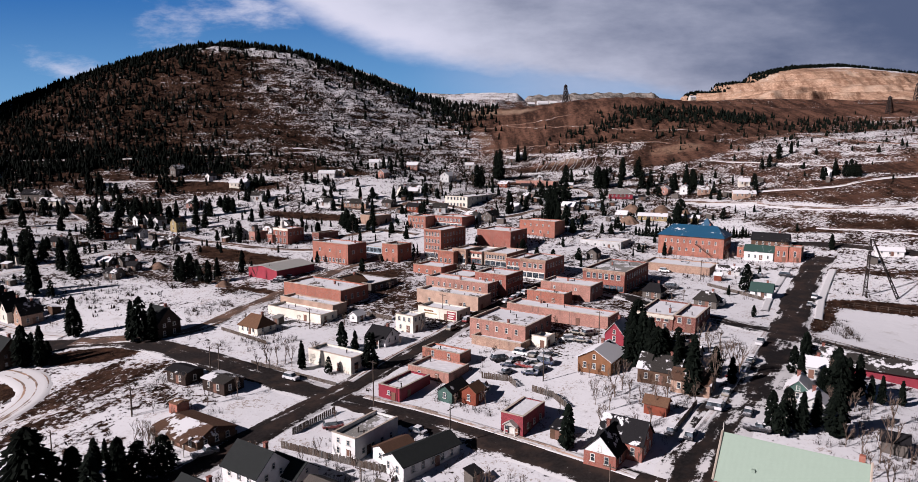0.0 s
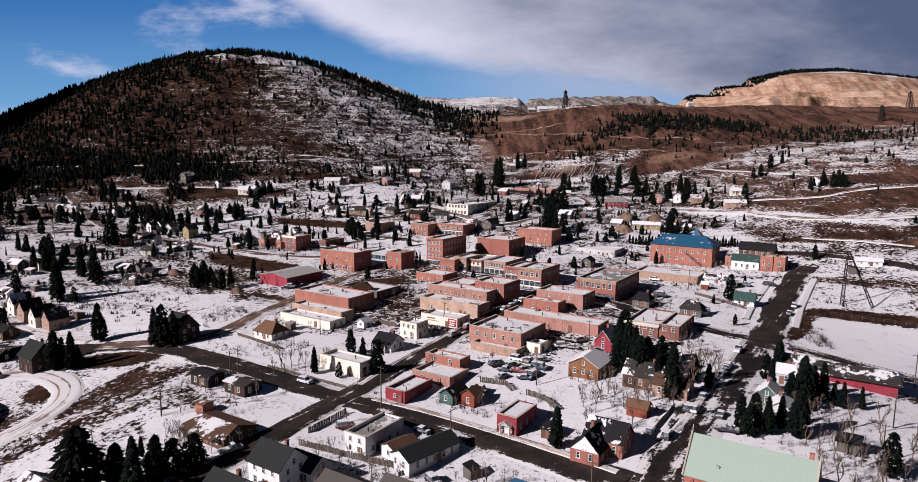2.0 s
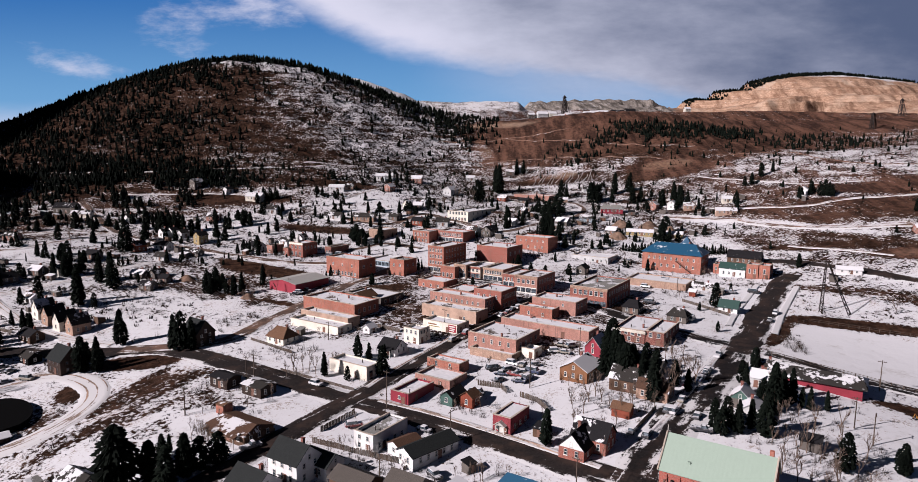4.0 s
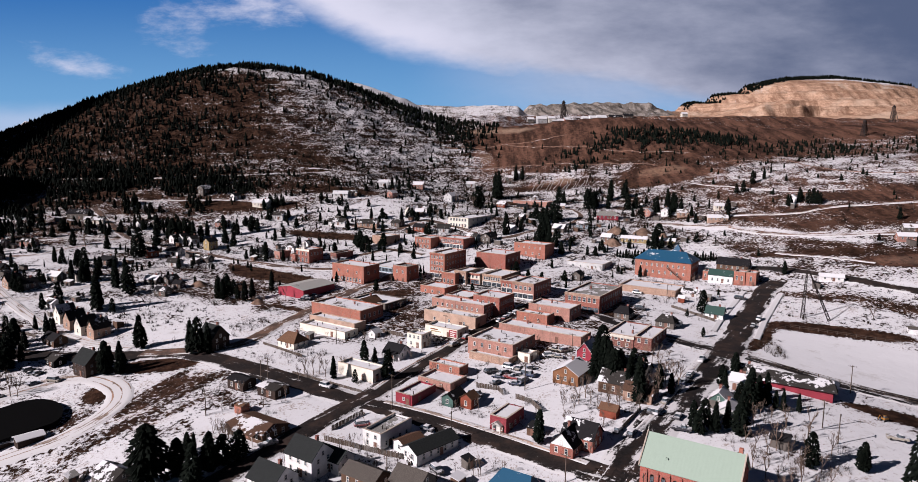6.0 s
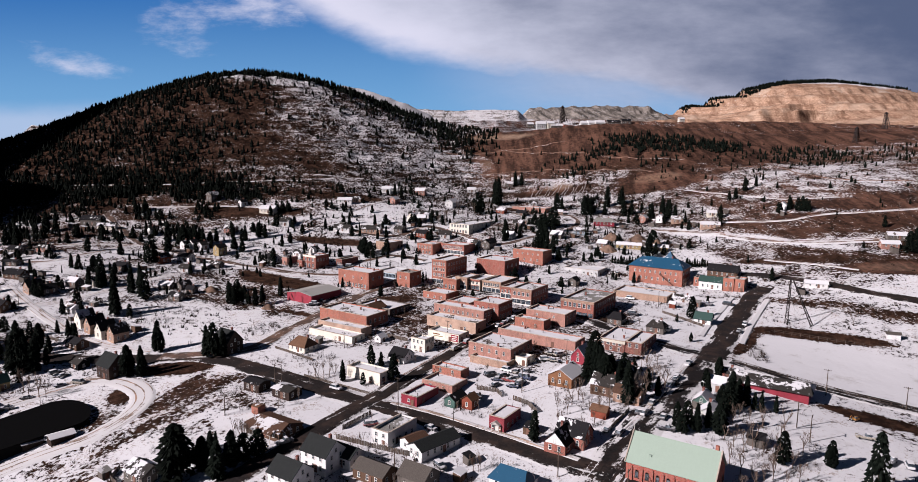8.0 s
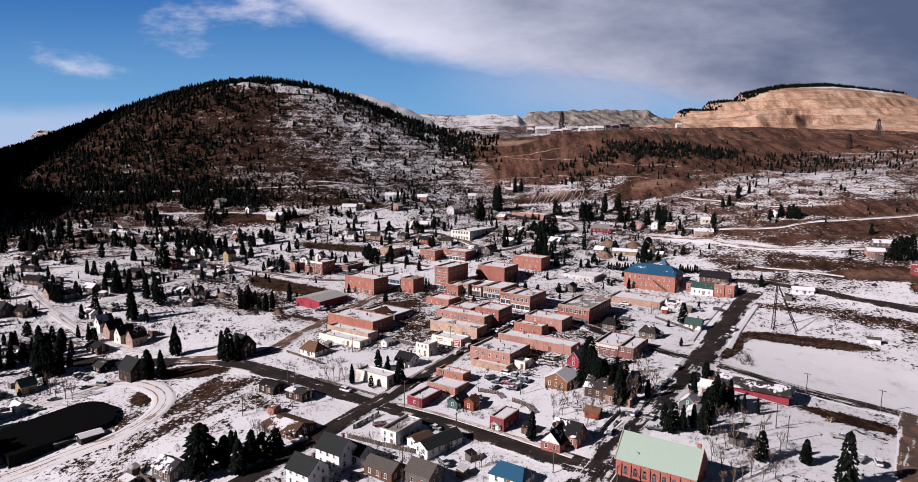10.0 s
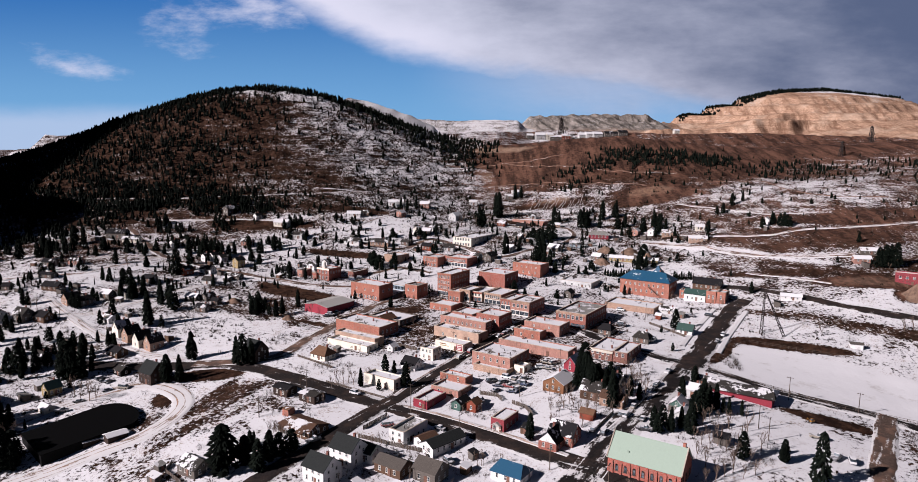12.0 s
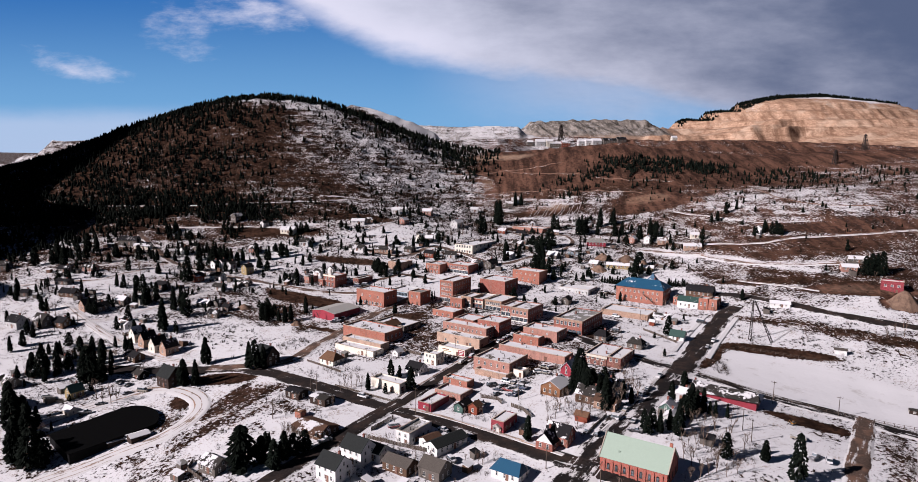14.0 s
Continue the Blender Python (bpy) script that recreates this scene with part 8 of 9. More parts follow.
conifer(-143.4, 431.0, 9.1)
conifer(-127.9, 397.9, 8.6)
conifer(-133.2, 395.2, 6.7)
# conifers round the lodge and the brick hall
conifer(89.8, 354.1, 5.3)
conifer(91.5, 353.5, 4.8)
conifer(93.1, 352.9, 4.2)
conifer(94.8, 352.3, 6.0)
conifer(96.4, 351.6, 5.5)
conifer(98.1, 351.0, 4.9)
conifer(99.7, 350.3, 6.7)
conifer(101.3, 349.6, 6.1)
conifer(102.9, 348.9, 5.6)
conifer(104.5, 348.2, 7.3)
conifer(133.4, 343.7, 5.7)
conifer(134.1, 341.1, 5.3)
conifer(136.2, 342.8, 3.4)
conifer(136.9, 340.2, 6.4)
conifer(139.0, 341.7, 4.6)
conifer(139.6, 339.1, 4.2)
conifer(141.7, 340.6, 5.7)
conifer(142.3, 338.0, 5.3)
conifer(144.4, 339.5, 3.4)
conifer(-154.3, 453.8, 9.5)
conifer(-152.8, 453.8, 7.4)
conifer(-151.3, 453.9, 5.3)
conifer(-149.8, 454.0, 9.5)
conifer(-148.3, 454.0, 7.4)
conifer(-146.8, 454.1, 5.3)
conifer(-145.3, 454.2, 9.5)
conifer(-143.8, 454.3, 7.4)
# conifers beside the track, the church and the lodge
conifer(-79.6, 109.4, 17.0, slim=1.5)
conifer(-74.0, 113.6, 10.5, slim=1.5)
conifer(-68.3, 109.5, 11.3, slim=1.5)
conifer(-66.3, 115.2, 11.1, slim=1.5)
conifer(-63.9, 118.0, 8.6, slim=1.5)
conifer(-60.7, 121.0, 8.1, slim=1.5)
conifer(-75.4, 122.8, 7.2, slim=1.5)
conifer(84.1, 144.1, 12.1)
conifer(88.4, 148.1, 10.0)
conifer(89.2, 156.1, 8.9)
conifer(83.8, 150.1, 6.9)
conifer(63.7, 132.3, 9.0)
conifer(66.5, 131.4, 9.8)
conifer(69.2, 130.6, 9.4)
conifer(73.3, 132.8, 8.6)
conifer(64.4, 129.7, 7.7)
conifer(101.1, 114.8, 6.8)
conifer(103.0, 120.0, 4.1)
conifer(-214.9, 222.4, 10.2)
conifer(-204.1, 232.8, 8.1)
conifer(-223.7, 226.6, 6.1)
conifer(-193.0, 222.6, 11.4)
conifer(-193.1, 269.0, 4.8)
conifer(-217.9, 202.3, 7.9)
conifer(-222.3, 200.3, 6.8)
conifer(-236.8, 265.3, 6.1)
conifer(-232.3, 278.8, 10.5)
conifer(-196.6, 160.2, 15.3)
conifer(-190.3, 158.3, 13.7)
conifer(-193.5, 236.4, 6.9)
conifer(-183.8, 232.3, 7.4)
conifer(-183.7, 156.7, 9.7)
conifer(-207.4, 222.7, 6.6)
conifer(-178.5, 204.9, 8.0)
conifer(-247.4, 255.4, 5.9)
conifer(-179.8, 260.6, 7.3)
conifer(-244.9, 227.3, 9.2)
conifer(-131.5, 194.8, 6.1)
conifer(-29.0, 189.7, 4.8)
conifer(47.6, 161.5, 13.3, slim=1.15)
conifer(50.5, 164.4, 11.6, slim=1.15)
conifer(51.1, 156.6, 9.7, slim=1.15)
conifer(55.1, 158.1, 7.5, slim=1.15)
conifer(47.5, 172.1, 12.4, slim=1.15)
conifer(45.3, 177.6, 13.5, slim=1.15)
conifer(47.7, 181.7, 14.6, slim=1.15)
conifer(59.9, 171.2, 7.1, slim=1.15)
conifer(57.4, 175.5, 8.1, slim=1.15)
conifer(38.1, 173.2, 6.0, slim=1.15)
conifer(91.3, 173.4, 8.0, slim=1.15)
conifer(82.6, 162.2, 7.6, slim=1.15)
# dark spruces at the western edge
conifer(-192.4, 154.3, 18.1, slim=1.3)
conifer(-183.4, 150.4, 15.7, slim=1.3)
conifer(-175.7, 132.0, 17.7, slim=1.3)
conifer(-166.7, 127.6, 16.5, slim=1.3)
conifer(-165.1, 131.8, 12.8, slim=1.3)
conifer(-204.6, 169.6, 14.3, slim=1.3)
conifer(-184.5, 199.3, 19.1, slim=1.3)
conifer(-178.9, 197.5, 15.1, slim=1.3)
conifer(-214.6, 219.6, 10.8, slim=1.3)
conifer(-224.2, 221.3, 9.0, slim=1.3)
conifer(-209.1, 230.5, 9.2, slim=1.3)
conifer(-218.9, 236.4, 8.1, slim=1.3)
conifer(-242.8, 234.2, 9.4, slim=1.3)
conifer(-244.2, 244.7, 7.7, slim=1.3)
# bushy dark trees along the upper streets
conifer(-72.3, 379.1, 11.9, slim=1.7)
conifer(-67.6, 373.9, 10.3, slim=1.7)
conifer(-75.8, 384.2, 8.5, slim=1.7)
conifer(-57.5, 382.7, 9.2, slim=1.7)
conifer(-58.9, 373.7, 6.2, slim=1.7)
conifer(-44.6, 366.3, 6.8, slim=1.7)
conifer(61.9, 439.2, 15.9, slim=1.7)
conifer(52.2, 430.4, 11.7, slim=1.7)
conifer(48.4, 443.4, 8.9, slim=1.7)
conifer(98.5, 484.7, 13.1, slim=1.7)
conifer(96.2, 490.9, 11.5, slim=1.7)
conifer(24.7, 413.7, 11.3, slim=1.7)
conifer(123.8, 387.8, 12.0, slim=1.7)
conifer(48.5, 362.7, 10.0, slim=1.7)
conifer(56.0, 357.4, 8.5, slim=1.7)
conifer(-42.8, 408.2, 6.0, slim=1.7)
conifer(-39.5, 434.9, 7.1, slim=1.7)
conifer(-66.0, 439.2, 8.0, slim=1.7)
conifer(-97.4, 435.9, 6.4, slim=1.7)
conifer(-124.6, 418.6, 6.9, slim=1.7)
conifer(-134.6, 433.2, 6.3, slim=1.7)
conifer(-146.9, 428.1, 7.8, slim=1.7)
conifer(-153.2, 412.1, 9.1, slim=1.7)
conifer(-160.8, 417.3, 7.7, slim=1.7)
conifer(-163.0, 384.0, 9.9, slim=1.7)
conifer(-155.4, 378.3, 8.4, slim=1.7)
conifer(-167.5, 372.0, 6.9, slim=1.7)
conifer(-184.0, 395.1, 8.8, slim=1.7)
conifer(-194.5, 402.2, 8.9, slim=1.7)
conifer(-197.1, 393.4, 10.9, slim=1.7)
conifer(-203.2, 396.9, 11.0, slim=1.7)
conifer(-203.3, 389.6, 9.4, slim=1.7)
conifer(-203.5, 372.3, 10.4, slim=1.7)
conifer(-228.7, 359.3, 8.7, slim=1.7)
conifer(-230.4, 331.1, 7.4, slim=1.7)
conifer(-238.5, 394.2, 8.0, slim=1.7)
conifer(-230.3, 389.3, 7.2, slim=1.7)
conifer(-262.8, 397.7, 8.1, slim=1.7)
conifer(-276.2, 390.0, 8.7, slim=1.7)
conifer(-275.6, 378.5, 8.4, slim=1.7)
conifer(86.9, 150.1, 11.8, slim=0.95)
conifer(91.0, 148.5, 11.0, slim=0.95)
conifer(80.7, 154.7, 9.1, slim=0.95)
conifer(99.5, 145.7, 6.2, slim=0.95)
conifer(81.7, 147.4, 6.3, slim=0.95)
conifer(94.8, 145.6, 7.1, slim=0.95)
conifer(93.0, 146.7, 6.2, slim=0.95)
# bare trees
bare_tree(64.3, 161.8, 12.7)
bare_tree(65.9, 159.5, 13.6)
bare_tree(67.8, 159.5, 12.6)
bare_tree(62.4, 161.9, 11.6)
bare_tree(54.4, 149.1, 9.9)
bare_tree(51.9, 148.5, 9.3)
bare_tree(57.1, 148.9, 8.0)
bare_tree(43.7, 150.1, 7.9)
bare_tree(-51.9, 176.7, 8.9)
bare_tree(-53.8, 175.6, 8.2)
bare_tree(-55.5, 174.0, 7.3)
bare_tree(-49.3, 174.1, 8.8)
bare_tree(-44.1, 179.5, 7.8)
bare_tree(-57.2, 176.7, 8.9)
bare_tree(-58.0, 171.5, 7.7)
bare_tree(4.0, 114.4, 7.5)
bare_tree(2.2, 113.9, 7.0)
bare_tree(33.5, 126.5, 8.0)
bare_tree(38.4, 150.7, 7.9)
bare_tree(34.8, 151.2, 9.9)
bare_tree(29.7, 147.8, 5.8)
bare_tree(-102.0, 258.7, 9.1)
bare_tree(-98.2, 260.1, 10.0)
bare_tree(-159.5, 175.4, 10.8)
bare_tree(-162.4, 175.7, 15.5)
bare_tree(-166.6, 176.1, 12.5)
bare_tree(-172.7, 182.0, 12.8)
bare_tree(-177.6, 150.1, 9.0)
bare_tree(-179.9, 148.0, 9.0)
bare_tree(-249.2, 272.7, 12.6)
bare_tree(-252.6, 272.5, 10.5)
bare_tree(-37.1, 119.6, 7.9)
bare_tree(-44.5, 125.3, 5.8)
bare_tree(-68.7, 123.5, 7.1)
bare_tree(-67.4, 129.6, 7.2)
bare_tree(86.1, 141.0, 7.6)
bare_tree(83.0, 138.3, 6.2)
bare_tree(80.0, 139.5, 8.0)
bare_tree(90.6, 134.7, 11.2)
bare_tree(82.6, 109.0, 9.1)
bare_tree(71.1, 100.7, 7.4)
bare_tree(74.0, 100.8, 8.5)
bare_tree(-20.1, 438.1, 17.4)
bare_tree(-25.0, 438.0, 14.9)
bare_tree(1.8, 472.6, 15.8)
bare_tree(-11.0, 466.5, 15.7)
bare_tree(-87.3, 277.5, 9.2)
bare_tree(-91.8, 274.4, 8.4)
bare_tree(-239.1, 353.8, 14.3)
bare_tree(230.7, 245.2, 13.6)
bare_tree(226.0, 245.1, 11.6)
bare_tree(220.3, 243.3, 10.7)
bare_tree(96.7, 133.5, 10.0)
bare_tree(87.1, 151.2, 11.7)
bare_tree(176.8, 239.2, 9.0)
bare_tree(-14.7, 117.0, 6.8)
bare_tree(-72.3, 132.5, 6.7)
bare_tree(-69.7, 131.1, 6.6)
bare_tree(-67.7, 129.7, 8.0)
bare_tree(-67.6, 132.1, 5.9)
bare_tree(33.4, 122.6, 7.1)
bare_tree(75.5, 125.5, 6.7)
bare_tree(77.1, 122.7, 8.2)
bare_tree(78.9, 119.9, 9.7)
bare_tree(82.4, 122.3, 11.4)
bare_tree(83.5, 117.9, 7.9)
bare_tree(85.1, 114.7, 9.4)
bare_tree(88.6, 117.4, 11.1)
bare_tree(89.5, 112.9, 7.7)
bare_tree(72.7, 113.9, 9.0)
bare_tree(73.9, 109.2, 10.4)
bare_tree(76.4, 107.4, 7.2)
bare_tree(78.3, 104.9, 8.6)
bare_tree(81.7, 107.2, 10.2)
bare_tree(83.9, 104.4, 7.0)
bare_tree(88.4, 106.6, 8.6)
bare_tree(96.3, 121.1, 10.7)
bare_tree(29.8, 150.4, 7.5)
bare_tree(32.3, 144.5, 9.0)
bare_tree(37.4, 154.5, 11.0)
bare_tree(39.8, 146.8, 7.2)
bare_tree(42.2, 141.5, 8.7)
bare_tree(46.6, 148.5, 10.6)
bare_tree(50.5, 153.1, 7.2)
bare_tree(52.0, 145.2, 8.7)
bare_tree(56.2, 150.6, 10.5)
bare_tree(60.4, 155.5, 12.4)
conifer(75.7, 129.4, 11.8)
conifer(87.7, 114.9, 9.9)
bare_tree(59.3, 157.8, 9.0)
bare_tree(56.2, 152.8, 8.0)
bare_tree(52.5, 149.0, 7.2)
bare_tree(66.8, 171.1, 8.3)
bare_tree(66.5, 177.5, 8.2)
bare_tree(71.0, 180.9, 9.1)
bare_tree(35.8, 134.4, 6.7)
bare_tree(36.5, 131.1, 5.9)
bare_tree(10.0, 114.7, 5.1)
bare_tree(11.1, 112.6, 4.5)
bare_tree(15.0, 149.3, 3.6)
bare_tree(-70.4, 134.8, 5.8)
bare_tree(-67.4, 131.2, 6.7)
bare_tree(-72.5, 136.6, 5.1)
bare_tree(88.0, 149.7, 7.2)
bare_tree(84.8, 145.4, 6.3)
digger(125.5, 146.3, 200)
bare_tree(77.0, 143.6, 6.8)
bare_tree(80.9, 142.2, 7.0)
bare_tree(84.5, 140.3, 6.6)
bare_tree(88.6, 139.5, 6.0)
bare_tree(71.5, 141.4, 6.1)
bare_tree(65.3, 181.4, 8.6)
bare_tree(61.7, 175.3, 8.0)
bare_tree(68.9, 186.8, 7.7)
bare_tree(67.2, 178.2, 8.1)
# utility poles
utility_pole(-4.1, 131.7, 8.8, 58)
utility_pole(-68.0, 169.9, 8.7, -32)
utility_pole(-70.7, 170.6, 7.6, -32)
utility_pole(-23.1, 150.2, 11.5, -32)
utility_pole(19.0, 162.6, 9.3, 58)
utility_pole(5.4, 202.7, 7.0, 58)
utility_pole(37.8, 186.6, 10.0, -32)
utility_pole(25.1, 110.1, 7.6, -32)
utility_pole(-19.5, 110.4, 7.9, -32)
utility_pole(95.4, 268.0, 8.4, 58)
utility_pole(-63.7, 349.4, 10.9, 58)
utility_pole(-52.3, 207.0, 7.0, -32)
utility_pole(-9.5, 222.7, 7.0, -32)
utility_pole(89.1, 119.9, 8.9, -32)
utility_pole(150.6, 160.0, 8.6, -32)
utility_pole(101.9, 136.6, 8.7, -32)
utility_pole(101.7, 128.0, 8.5, 58)
utility_pole(-229.6, 262.4, 7.9, 58)
utility_pole(126.2, 165.8, 9.8, -32)
utility_pole(-80.3, 147.1, 7.0, -32)
utility_pole(-189.6, 365.3, 7.0, -32)
utility_pole(276.5, 371.3, 9.9, -32)
utility_pole(-80.0, 146.3, 8.3, 58)
utility_pole(-87.4, 127.9, 7.0, -32)
utility_pole(300.8, 357.1, 13.0, -32)
utility_pole(41.9, 101.2, 7.1, 58)
# parked vehicles
parked("pickup", -54.6, 126.7, 40, "parked pickup truck in the snow")
parked("wagon", -30.5, 138.7, 20, "parked estate car beside the street")
parked("wagon", -47.0, 164.7, -30, "parked estate car beside the street")
parked("wagon", -7.3, 115.5, -55, "parked estate car beside the street")
parked("car", -11.4, 137.1, -32, "parked car dusted with snow")
parked("wagon", -5.7, 204.5, 58, "parked estate car beside the street")
parked("wagon", -0.7, 212.4, 58, "parked estate car beside the street")
parked("car", 13.2, 233.6, 58, "parked car dusted with snow")
parked("car", 16.0, 237.7, 58, "parked car dusted with snow")
parked("wagon", 70.7, 162.8, 58, "parked estate car beside the street")
parked("wagon", 75.0, 169.5, 58, "parked estate car beside the street")
parked("pickup", 83.6, 184.1, 58, "parked pickup truck in the snow")
parked("car", 60.6, 148.7, 58, "parked car dusted with snow")
parked("wagon", 56.3, 141.9, 58, "parked estate car beside the street")
parked("wagon", 46.1, 130.0, 58, "parked estate car beside the street")
parked("car", 61.5, 138.7, 58, "parked car dusted with snow")
parked("pickup", 60.3, 131.6, -20, "parked pickup truck in the snow")
parked("wagon", 30.0, 190.4, 10, "parked estate car beside the street")
parked("car", 32.9, 188.9, -20, "parked car dusted with snow")
parked("wagon", 36.3, 194.6, 30, "parked estate car beside the street")
parked("car", 32.7, 196.3, -32, "parked car dusted with snow")
parked("wagon", 127.1, 238.6, 58, "parked estate car beside the street")
parked("car", 120.6, 229.1, 58, "parked car dusted with snow")
parked("van", 2.8, 159.1, -20, "white van parked on snow")
parked("van", 8.3, 177.2, 20, "white van parked on snow")
parked("car", 10.6, 172.9, -10, "parked car dusted with snow")
parked("wagon", 13.2, 175.7, 30, "parked estate car beside the street")
parked("pickup", 15.0, 171.6, -32, "parked pickup truck in the snow")
parked("car", 17.6, 173.3, 0, "parked car dusted with snow")
parked("wagon", 18.9, 168.7, 50, "parked estate car beside the street")
parked("car", 15.9, 166.7, -15, "parked car dusted with snow")
parked("van", 20.8, 173.4, -32, "white van parked on snow")
parked("car", 9.6, 168.2, 40, "parked car dusted with snow")
parked("wagon", 14.7, 180.8, -32, "parked estate car beside the street")
parked("car", 18.4, 179.4, 58, "parked car dusted with snow")
parked("car", 21.7, 179.0, 20, "parked car dusted with snow")
parked("van", -153.1, 185.9, -10, "white van parked on snow")
parked("car", -164.3, 193.0, 58, "parked car dusted with snow")
parked("wagon", -169.2, 195.8, 58, "parked estate car beside the street")
parked("car", -159.7, 184.3, 40, "parked car dusted with snow")
parked("pickup", -169.2, 166.9, 20, "parked pickup truck in the snow")
parked("car", -166.8, 175.0, 20, "parked car dusted with snow")
pitched_house(189.0, 169.0, 6.5, 2.8, 2.0, -24, "dark maroon site trailer with a snow-dusted roof", wall="darkboard", roof="patched", rise=0.4, chimney=False, name="trailer", category="trailer", over=0.15)
parked("van", 98.2, 295.2, -32, "white van parked on snow")
parked("van", 78.7, 252.0, -32, "white van parked on snow")
parked("van", 88.6, 226.5, 58, "white van parked on snow")
parked("car", 84.5, 323.6, 58, "parked car dusted with snow")
parked("wagon", 88.7, 332.3, 58, "parked estate car beside the street")
parked("pickup", 120.2, 270.0, -32, "parked pickup truck in the snow")
parked("van", 130.5, 268.7, -32, "white van parked on snow")
parked("wagon", 55.0, 142.6, 58, "parked estate car beside the street")
parked("car", 42.7, 132.2, 58, "parked car dusted with snow")
parked("wagon", 65.6, 159.1, 58, "parked estate car beside the street")
parked("car", 74.0, 168.2, 58, "parked car dusted with snow")
parked("pickup", 121.3, 133.4, -24, "grey-green pickup truck in the snow")
parked("pickup", 120.6, 120.1, 40, "dark pickup truck in the snow")
parked("wagon", 125.2, 119.0, 70, "dark estate car in the snow")
parked("van", -138.0, 142.4, -10, "white van parked on snow")
parked("car", -77.9, 276.4, -32, "parked car dusted with snow")
parked("wagon", -80.5, 272.4, -20, "parked estate car beside the street")
parked("car", -82.3, 270.5, 10, "parked car dusted with snow")
parked("van", -76.5, 346.5, -10, "white van parked on snow")
parked("van", -81.4, 343.8, -10, "white van parked on snow")
parked("wagon", 35.7, 257.1, 58, "parked estate car beside the street")
parked("wagon", 21.1, 244.7, 58, "parked estate car beside the street")
parked("car", 18.3, 242.0, 58, "parked car dusted with snow")
parked("car", -162.8, 422.7, 0, "parked car dusted with snow")
parked("car", -210.8, 435.1, 20, "parked car dusted with snow")
parked("car", 95.4, 301.0, -32, "parked car dusted with snow")
parked("wagon", 84.9, 283.3, -32, "parked estate car beside the street")
parked("car", -191.6, 179.6, 20, "parked car dusted with snow")
parked("wagon", -195.3, 181.2, 20, "parked estate car beside the street")


def mountain_woods(x, y):
    crest = smooth(650, 715, y) * (1 - smooth(745, 800, y))
    west = smooth(-190, -310, x)
    east_rib = math.exp(-(((x + 70) + (y - 720) * 0.9) / 36) ** 2) * smooth(640, 680, y)
    bald = math.exp(-(((x + 235) / 70) ** 2 + ((y - 690) / 26) ** 2))
    low = math.exp(-((y - 478) / 30) ** 2) * smooth(-150, -215, x)
    v = 0.035 + 0.85 * crest * (0.30 + 0.70 * west) + 0.6 * east_rib + 0.55 * west + 0.95 * low
    return float(np.clip(v * (1 - 0.9 * bald) * (0.35 + 1.1 * (noise.noise((x / 40, y / 40, 3)) + 0.5)), 0, 1))


def mine_woods(x, y):
    clump = 2.4 * math.exp(-(((x - 205) / 66) ** 4 + ((y - 630) / 20) ** 4)) + 1.2 * math.exp(-(((x - 106) / 22) ** 2 + ((y - 601) / 14) ** 2)) + 0.3 * math.exp(-(((x - 330) / 60) ** 2 + ((y - 620) / 30) ** 2))
    foot = 0.12 * math.exp(-((y - 575) / 24) ** 2)
    return float(np.clip((clump + foot) * (0.55 + 1.3 * noise.noise((x / 16, y / 16, 7))), 0, 1))


def hillside(x, y):
    return float(np.clip(0.10 + 0.12 * smooth(170, 230, x) + 0.45 * (noise.noise((x / 25, y / 25, 1)) + 0.1), 0, 1)) * off_road(x, y)


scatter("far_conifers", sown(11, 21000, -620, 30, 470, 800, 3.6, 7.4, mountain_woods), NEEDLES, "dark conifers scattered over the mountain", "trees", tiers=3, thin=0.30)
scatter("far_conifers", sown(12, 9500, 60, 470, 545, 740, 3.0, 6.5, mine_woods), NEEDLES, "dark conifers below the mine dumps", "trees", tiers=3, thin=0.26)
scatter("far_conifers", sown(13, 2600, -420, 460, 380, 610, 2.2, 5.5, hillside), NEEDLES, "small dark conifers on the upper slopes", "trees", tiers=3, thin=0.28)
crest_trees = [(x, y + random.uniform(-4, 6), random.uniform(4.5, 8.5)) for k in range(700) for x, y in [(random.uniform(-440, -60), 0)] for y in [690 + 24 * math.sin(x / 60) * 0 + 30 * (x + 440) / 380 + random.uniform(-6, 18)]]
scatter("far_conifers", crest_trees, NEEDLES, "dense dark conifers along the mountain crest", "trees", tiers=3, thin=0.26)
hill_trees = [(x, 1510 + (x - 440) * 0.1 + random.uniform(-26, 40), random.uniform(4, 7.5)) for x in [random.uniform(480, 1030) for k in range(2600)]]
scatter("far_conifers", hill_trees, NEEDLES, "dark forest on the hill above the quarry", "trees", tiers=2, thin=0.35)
def brush(x, y):
    dense = 0.05 + 1.9 * noise.noise((x / 24, y / 24, 5)) + 0.1 * smooth(380, 460, y) + 0.1 * smooth(-50, -90, x)
    core = abs(x - 15) < 110 and y < 330
    return float(np.clip(dense - 0.6 * core, 0, 1)) * off_road(x, y) * (not (130 < x < 230 and 150 < y < 216))


def weeds(x, y):
    core = -62 < x < 130 and 110 < y < 330
    return float(np.clip(-0.15 - 0.5 * core + 2.2 * noise.noise((x / 16, y / 16, 9)), 0, 1)) * off_road(x, y) * (not (130 < x < 230 and 150 < y < 216))


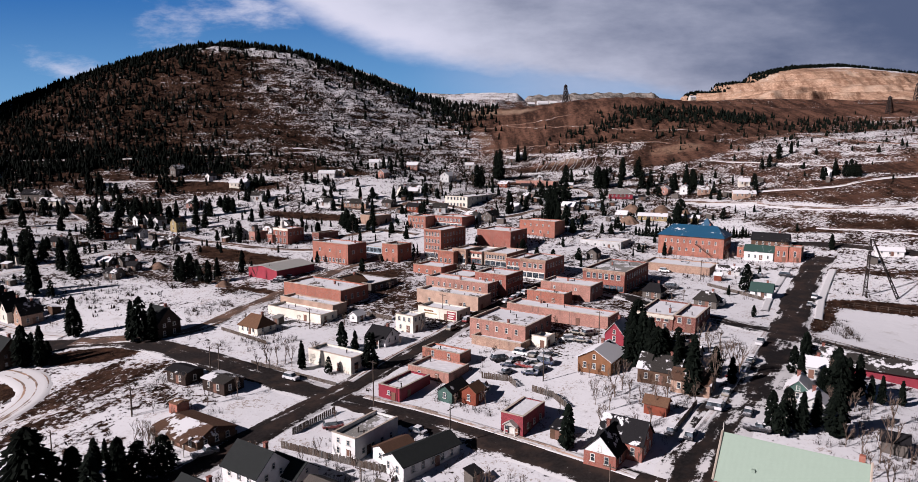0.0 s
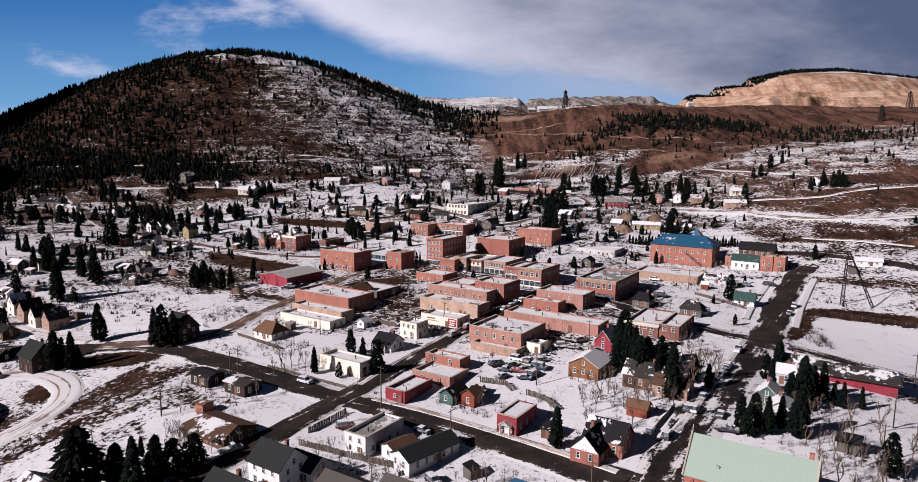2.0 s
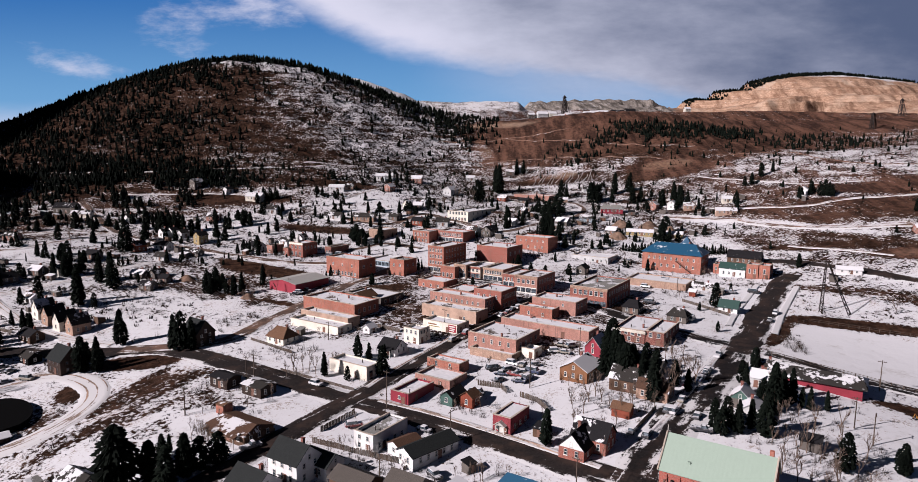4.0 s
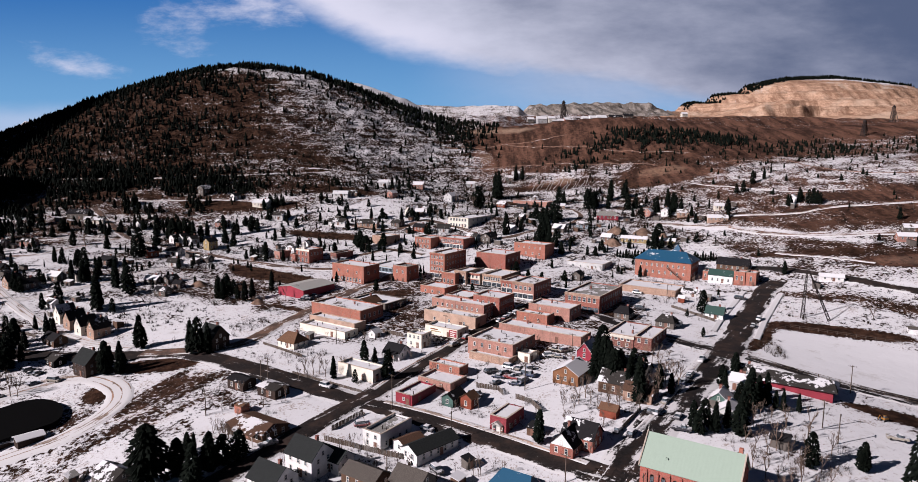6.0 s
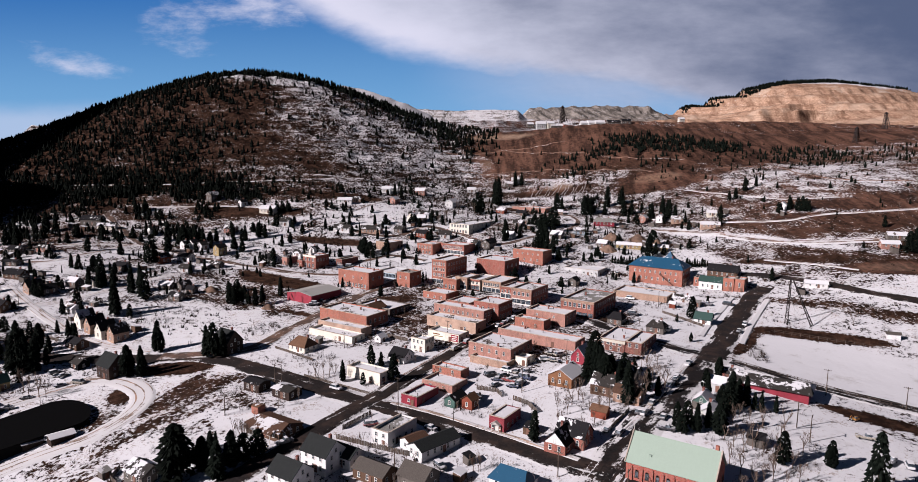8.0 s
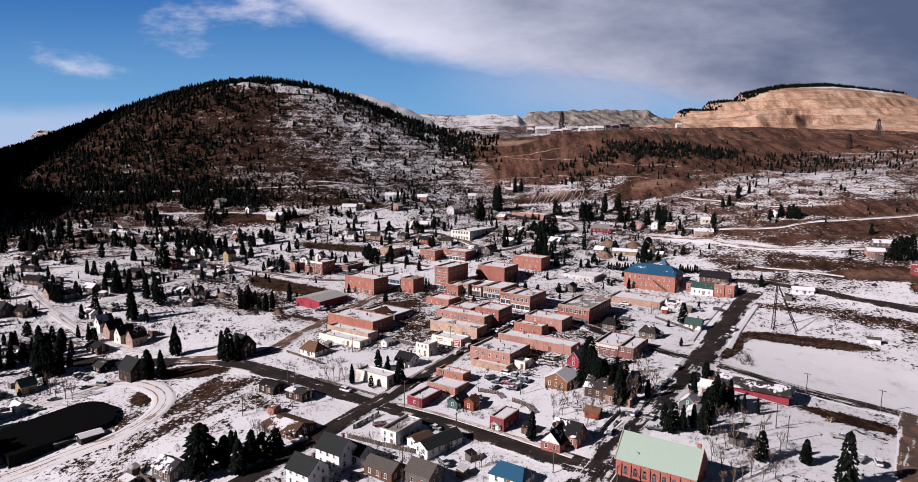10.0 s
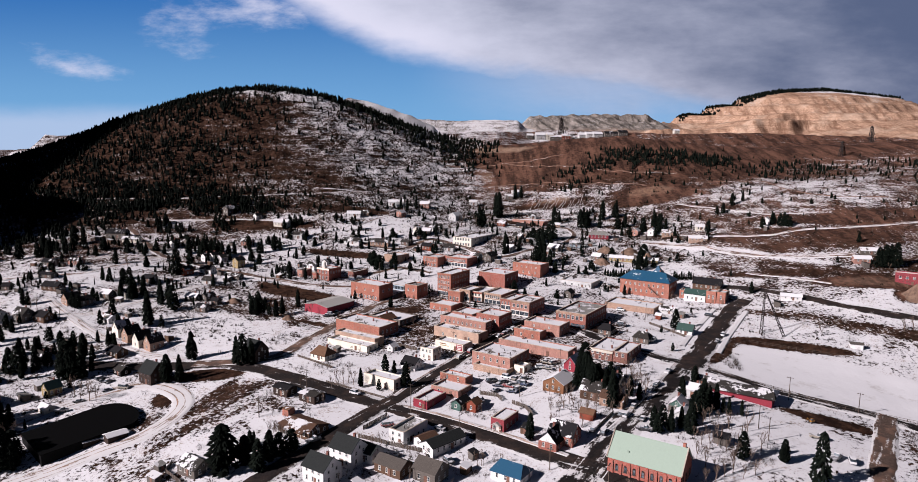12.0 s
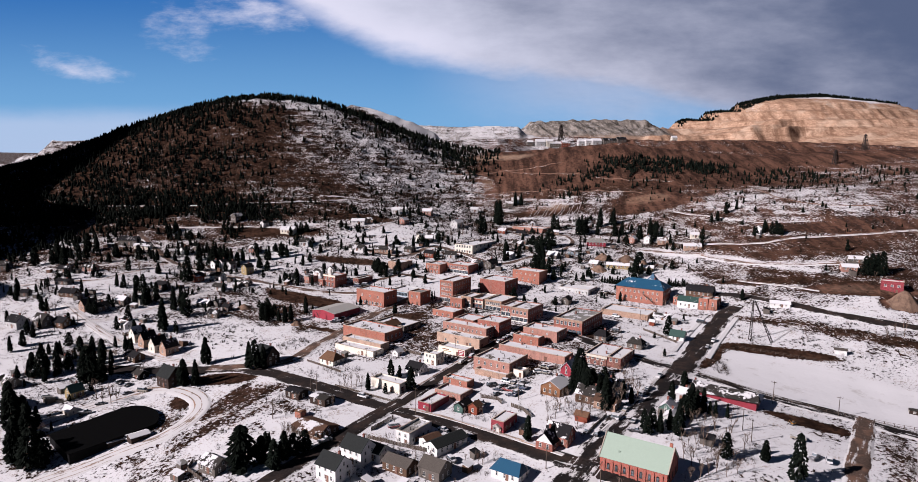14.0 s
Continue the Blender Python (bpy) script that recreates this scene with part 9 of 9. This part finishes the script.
tufts("scrub", sown(21, 19000, -380, 460, 230, 620, 0.6, 2.0, brush), SCRUB, "dry brown scrub and brush in the snow")
tufts("scrub", sown(22, 9000, -260, 240, 95, 300, 0.35, 1.0, weeds), SCRUB, "dry weeds and brush in the snow")
tufts("mountain_scrub", sown(23, 34000, -600, 0, 480, 740, 0.5, 1.9, lambda x, y: 0.8), SCRUB, "low dark brush over the mountain")


def west_woods(x, y):
    return float(np.clip(0.25 + 1.5 * noise.noise((x / 30, y / 22, 2)) + 0.35 * smooth(-270, -330, x), 0, 1)) * off_road(x, y) * (not built(x, y, 3))


scatter("far_conifers", sown(14, 2500, -480, -200, 385, 505, 3.5, 7.5, west_woods), NEEDLES, "dense dark conifers at the foot of the mountain", "trees", tiers=4, thin=0.30)


# ---------------------------------------------------------------- yards: sheds, trees and brush among the houses
def yards():
    r = random.Random(77)
    bushes, houses = [], [f for f in FOOT if f[1] < 470]
    counts = [0, 0, 0]
    for bx, by, w, d, rot, h, name in houses:
        home = name == "house" and h < 7
        c, s = math.cos(radians(rot)), math.sin(radians(rot))
        wild = by > 240 or bx < -70 or bx > 95 or by < 150
        for k in range(26 if wild else 12):
            a, m = r.uniform(0, 6.283), r.uniform(1.0, 8.0 if wild else 4.0)
            u, v = math.cos(a) * (w / 2 + m) * 1.15, math.sin(a) * (d / 2 + m) * 1.15
            x, y = bx + u * c - v * s, by + u * s + v * c
            if built(x, y, 0.7) or not off_road(x, y) or (98 < x < 230 and 135 < y < 216):
                continue
            if k < 2 and home and m > 3 and counts[0] < 135 and not built(x, y, 3.2):
                shed(x, y, rot + r.choice((0, 90)), r.choice((2.7, 3.4, 4.5)), r.choice((2.4, 3.2)), 2.2, r.choice(("half", "snowy", "darkshingle", "grey")))
                counts[0] += 1
            elif k in (3, 4) and wild and home and (by > 180 or bx < -110) and counts[1] < 170:
                conifer(x, y, r.uniform(3.5, 9.5), slim=r.uniform(0.85, 1.3))
                counts[1] += 1
            elif k in (5, 6, 7) and (wild or k == 5) and counts[2] < 150:
                bare_tree(x, y, r.uniform(3.5, 7.5), "leafless brown tree in a snowy yard")
                counts[2] += 1
            else:
                for q in range(r.randrange(1, 4)):
                    bushes.append((x + r.uniform(-1.6, 1.6), y + r.uniform(-1.6, 1.6), r.uniform(0.7, 2.4)))
    west = ((-120, 271, 9, 6, 40), (-142, 278, 7, 5, 24), (-138, 294, 8, 5, 30), (-159, 285, 9, 6, 30), (-143, 263, 8, 5, 24), (-96, 234, 9, 8, 50), (-153, 251, 8, 5, 24), (-94, 257, 8, 4, 40), (-95, 346, 18, 4, 50), (-126, 344, 15, 4, 40), (86, 128, 16, 20, 90), (158, 130, 6, 26, 150))
    east = ((117, 213, 5, 20, 170), (-106, 145, 22, 26, 30), (-190, 190, 30, 30, 160), (-200, 270, 50, 25, 150), (100, 150, 14, 8, 24), (44, 154, 16, 12, 45), (80, 175, 8, 14, 40), (-67, 193, 16, 8, 60), (25, 158, 12, 8, 12), (-205, 232, 45, 30, 160), (-110, 210, 26, 14, 60))
    for cx, cy, rx, ry, n in west + east:
        for _ in range(n):
            a, f = r.uniform(0, 6.283), math.sqrt(r.random())
            x, y = cx + rx * f * math.cos(a), cy + ry * f * math.sin(a)
            if not built(x, y, 0.7) and off_road(x, y):
                bushes.append((x, y, r.uniform(0.8, 3.0)))
    thicket(bushes, "leafless brown bushes and saplings in the yards")


yards()


def street_trees(x, y):
    near = min(math.hypot(x - b[0], y - b[1]) for b in FOOT)
    return float(np.clip(0.25 + 1.2 * noise.noise((x / 30, y / 30, 4)), 0, 1)) * (near < 26) * off_road(x, y) * (not built(x, y, 1.5))


FAR_TREES += [(x, y, h, 1.0 + 0.5 * math.sin(x)) for x, y, h in sown(31, 2300, -330, 190, 285, 520, 2.6, 7.5, street_trees)]
grove(FAR_TREES, "dark conifers among the far streets and houses")
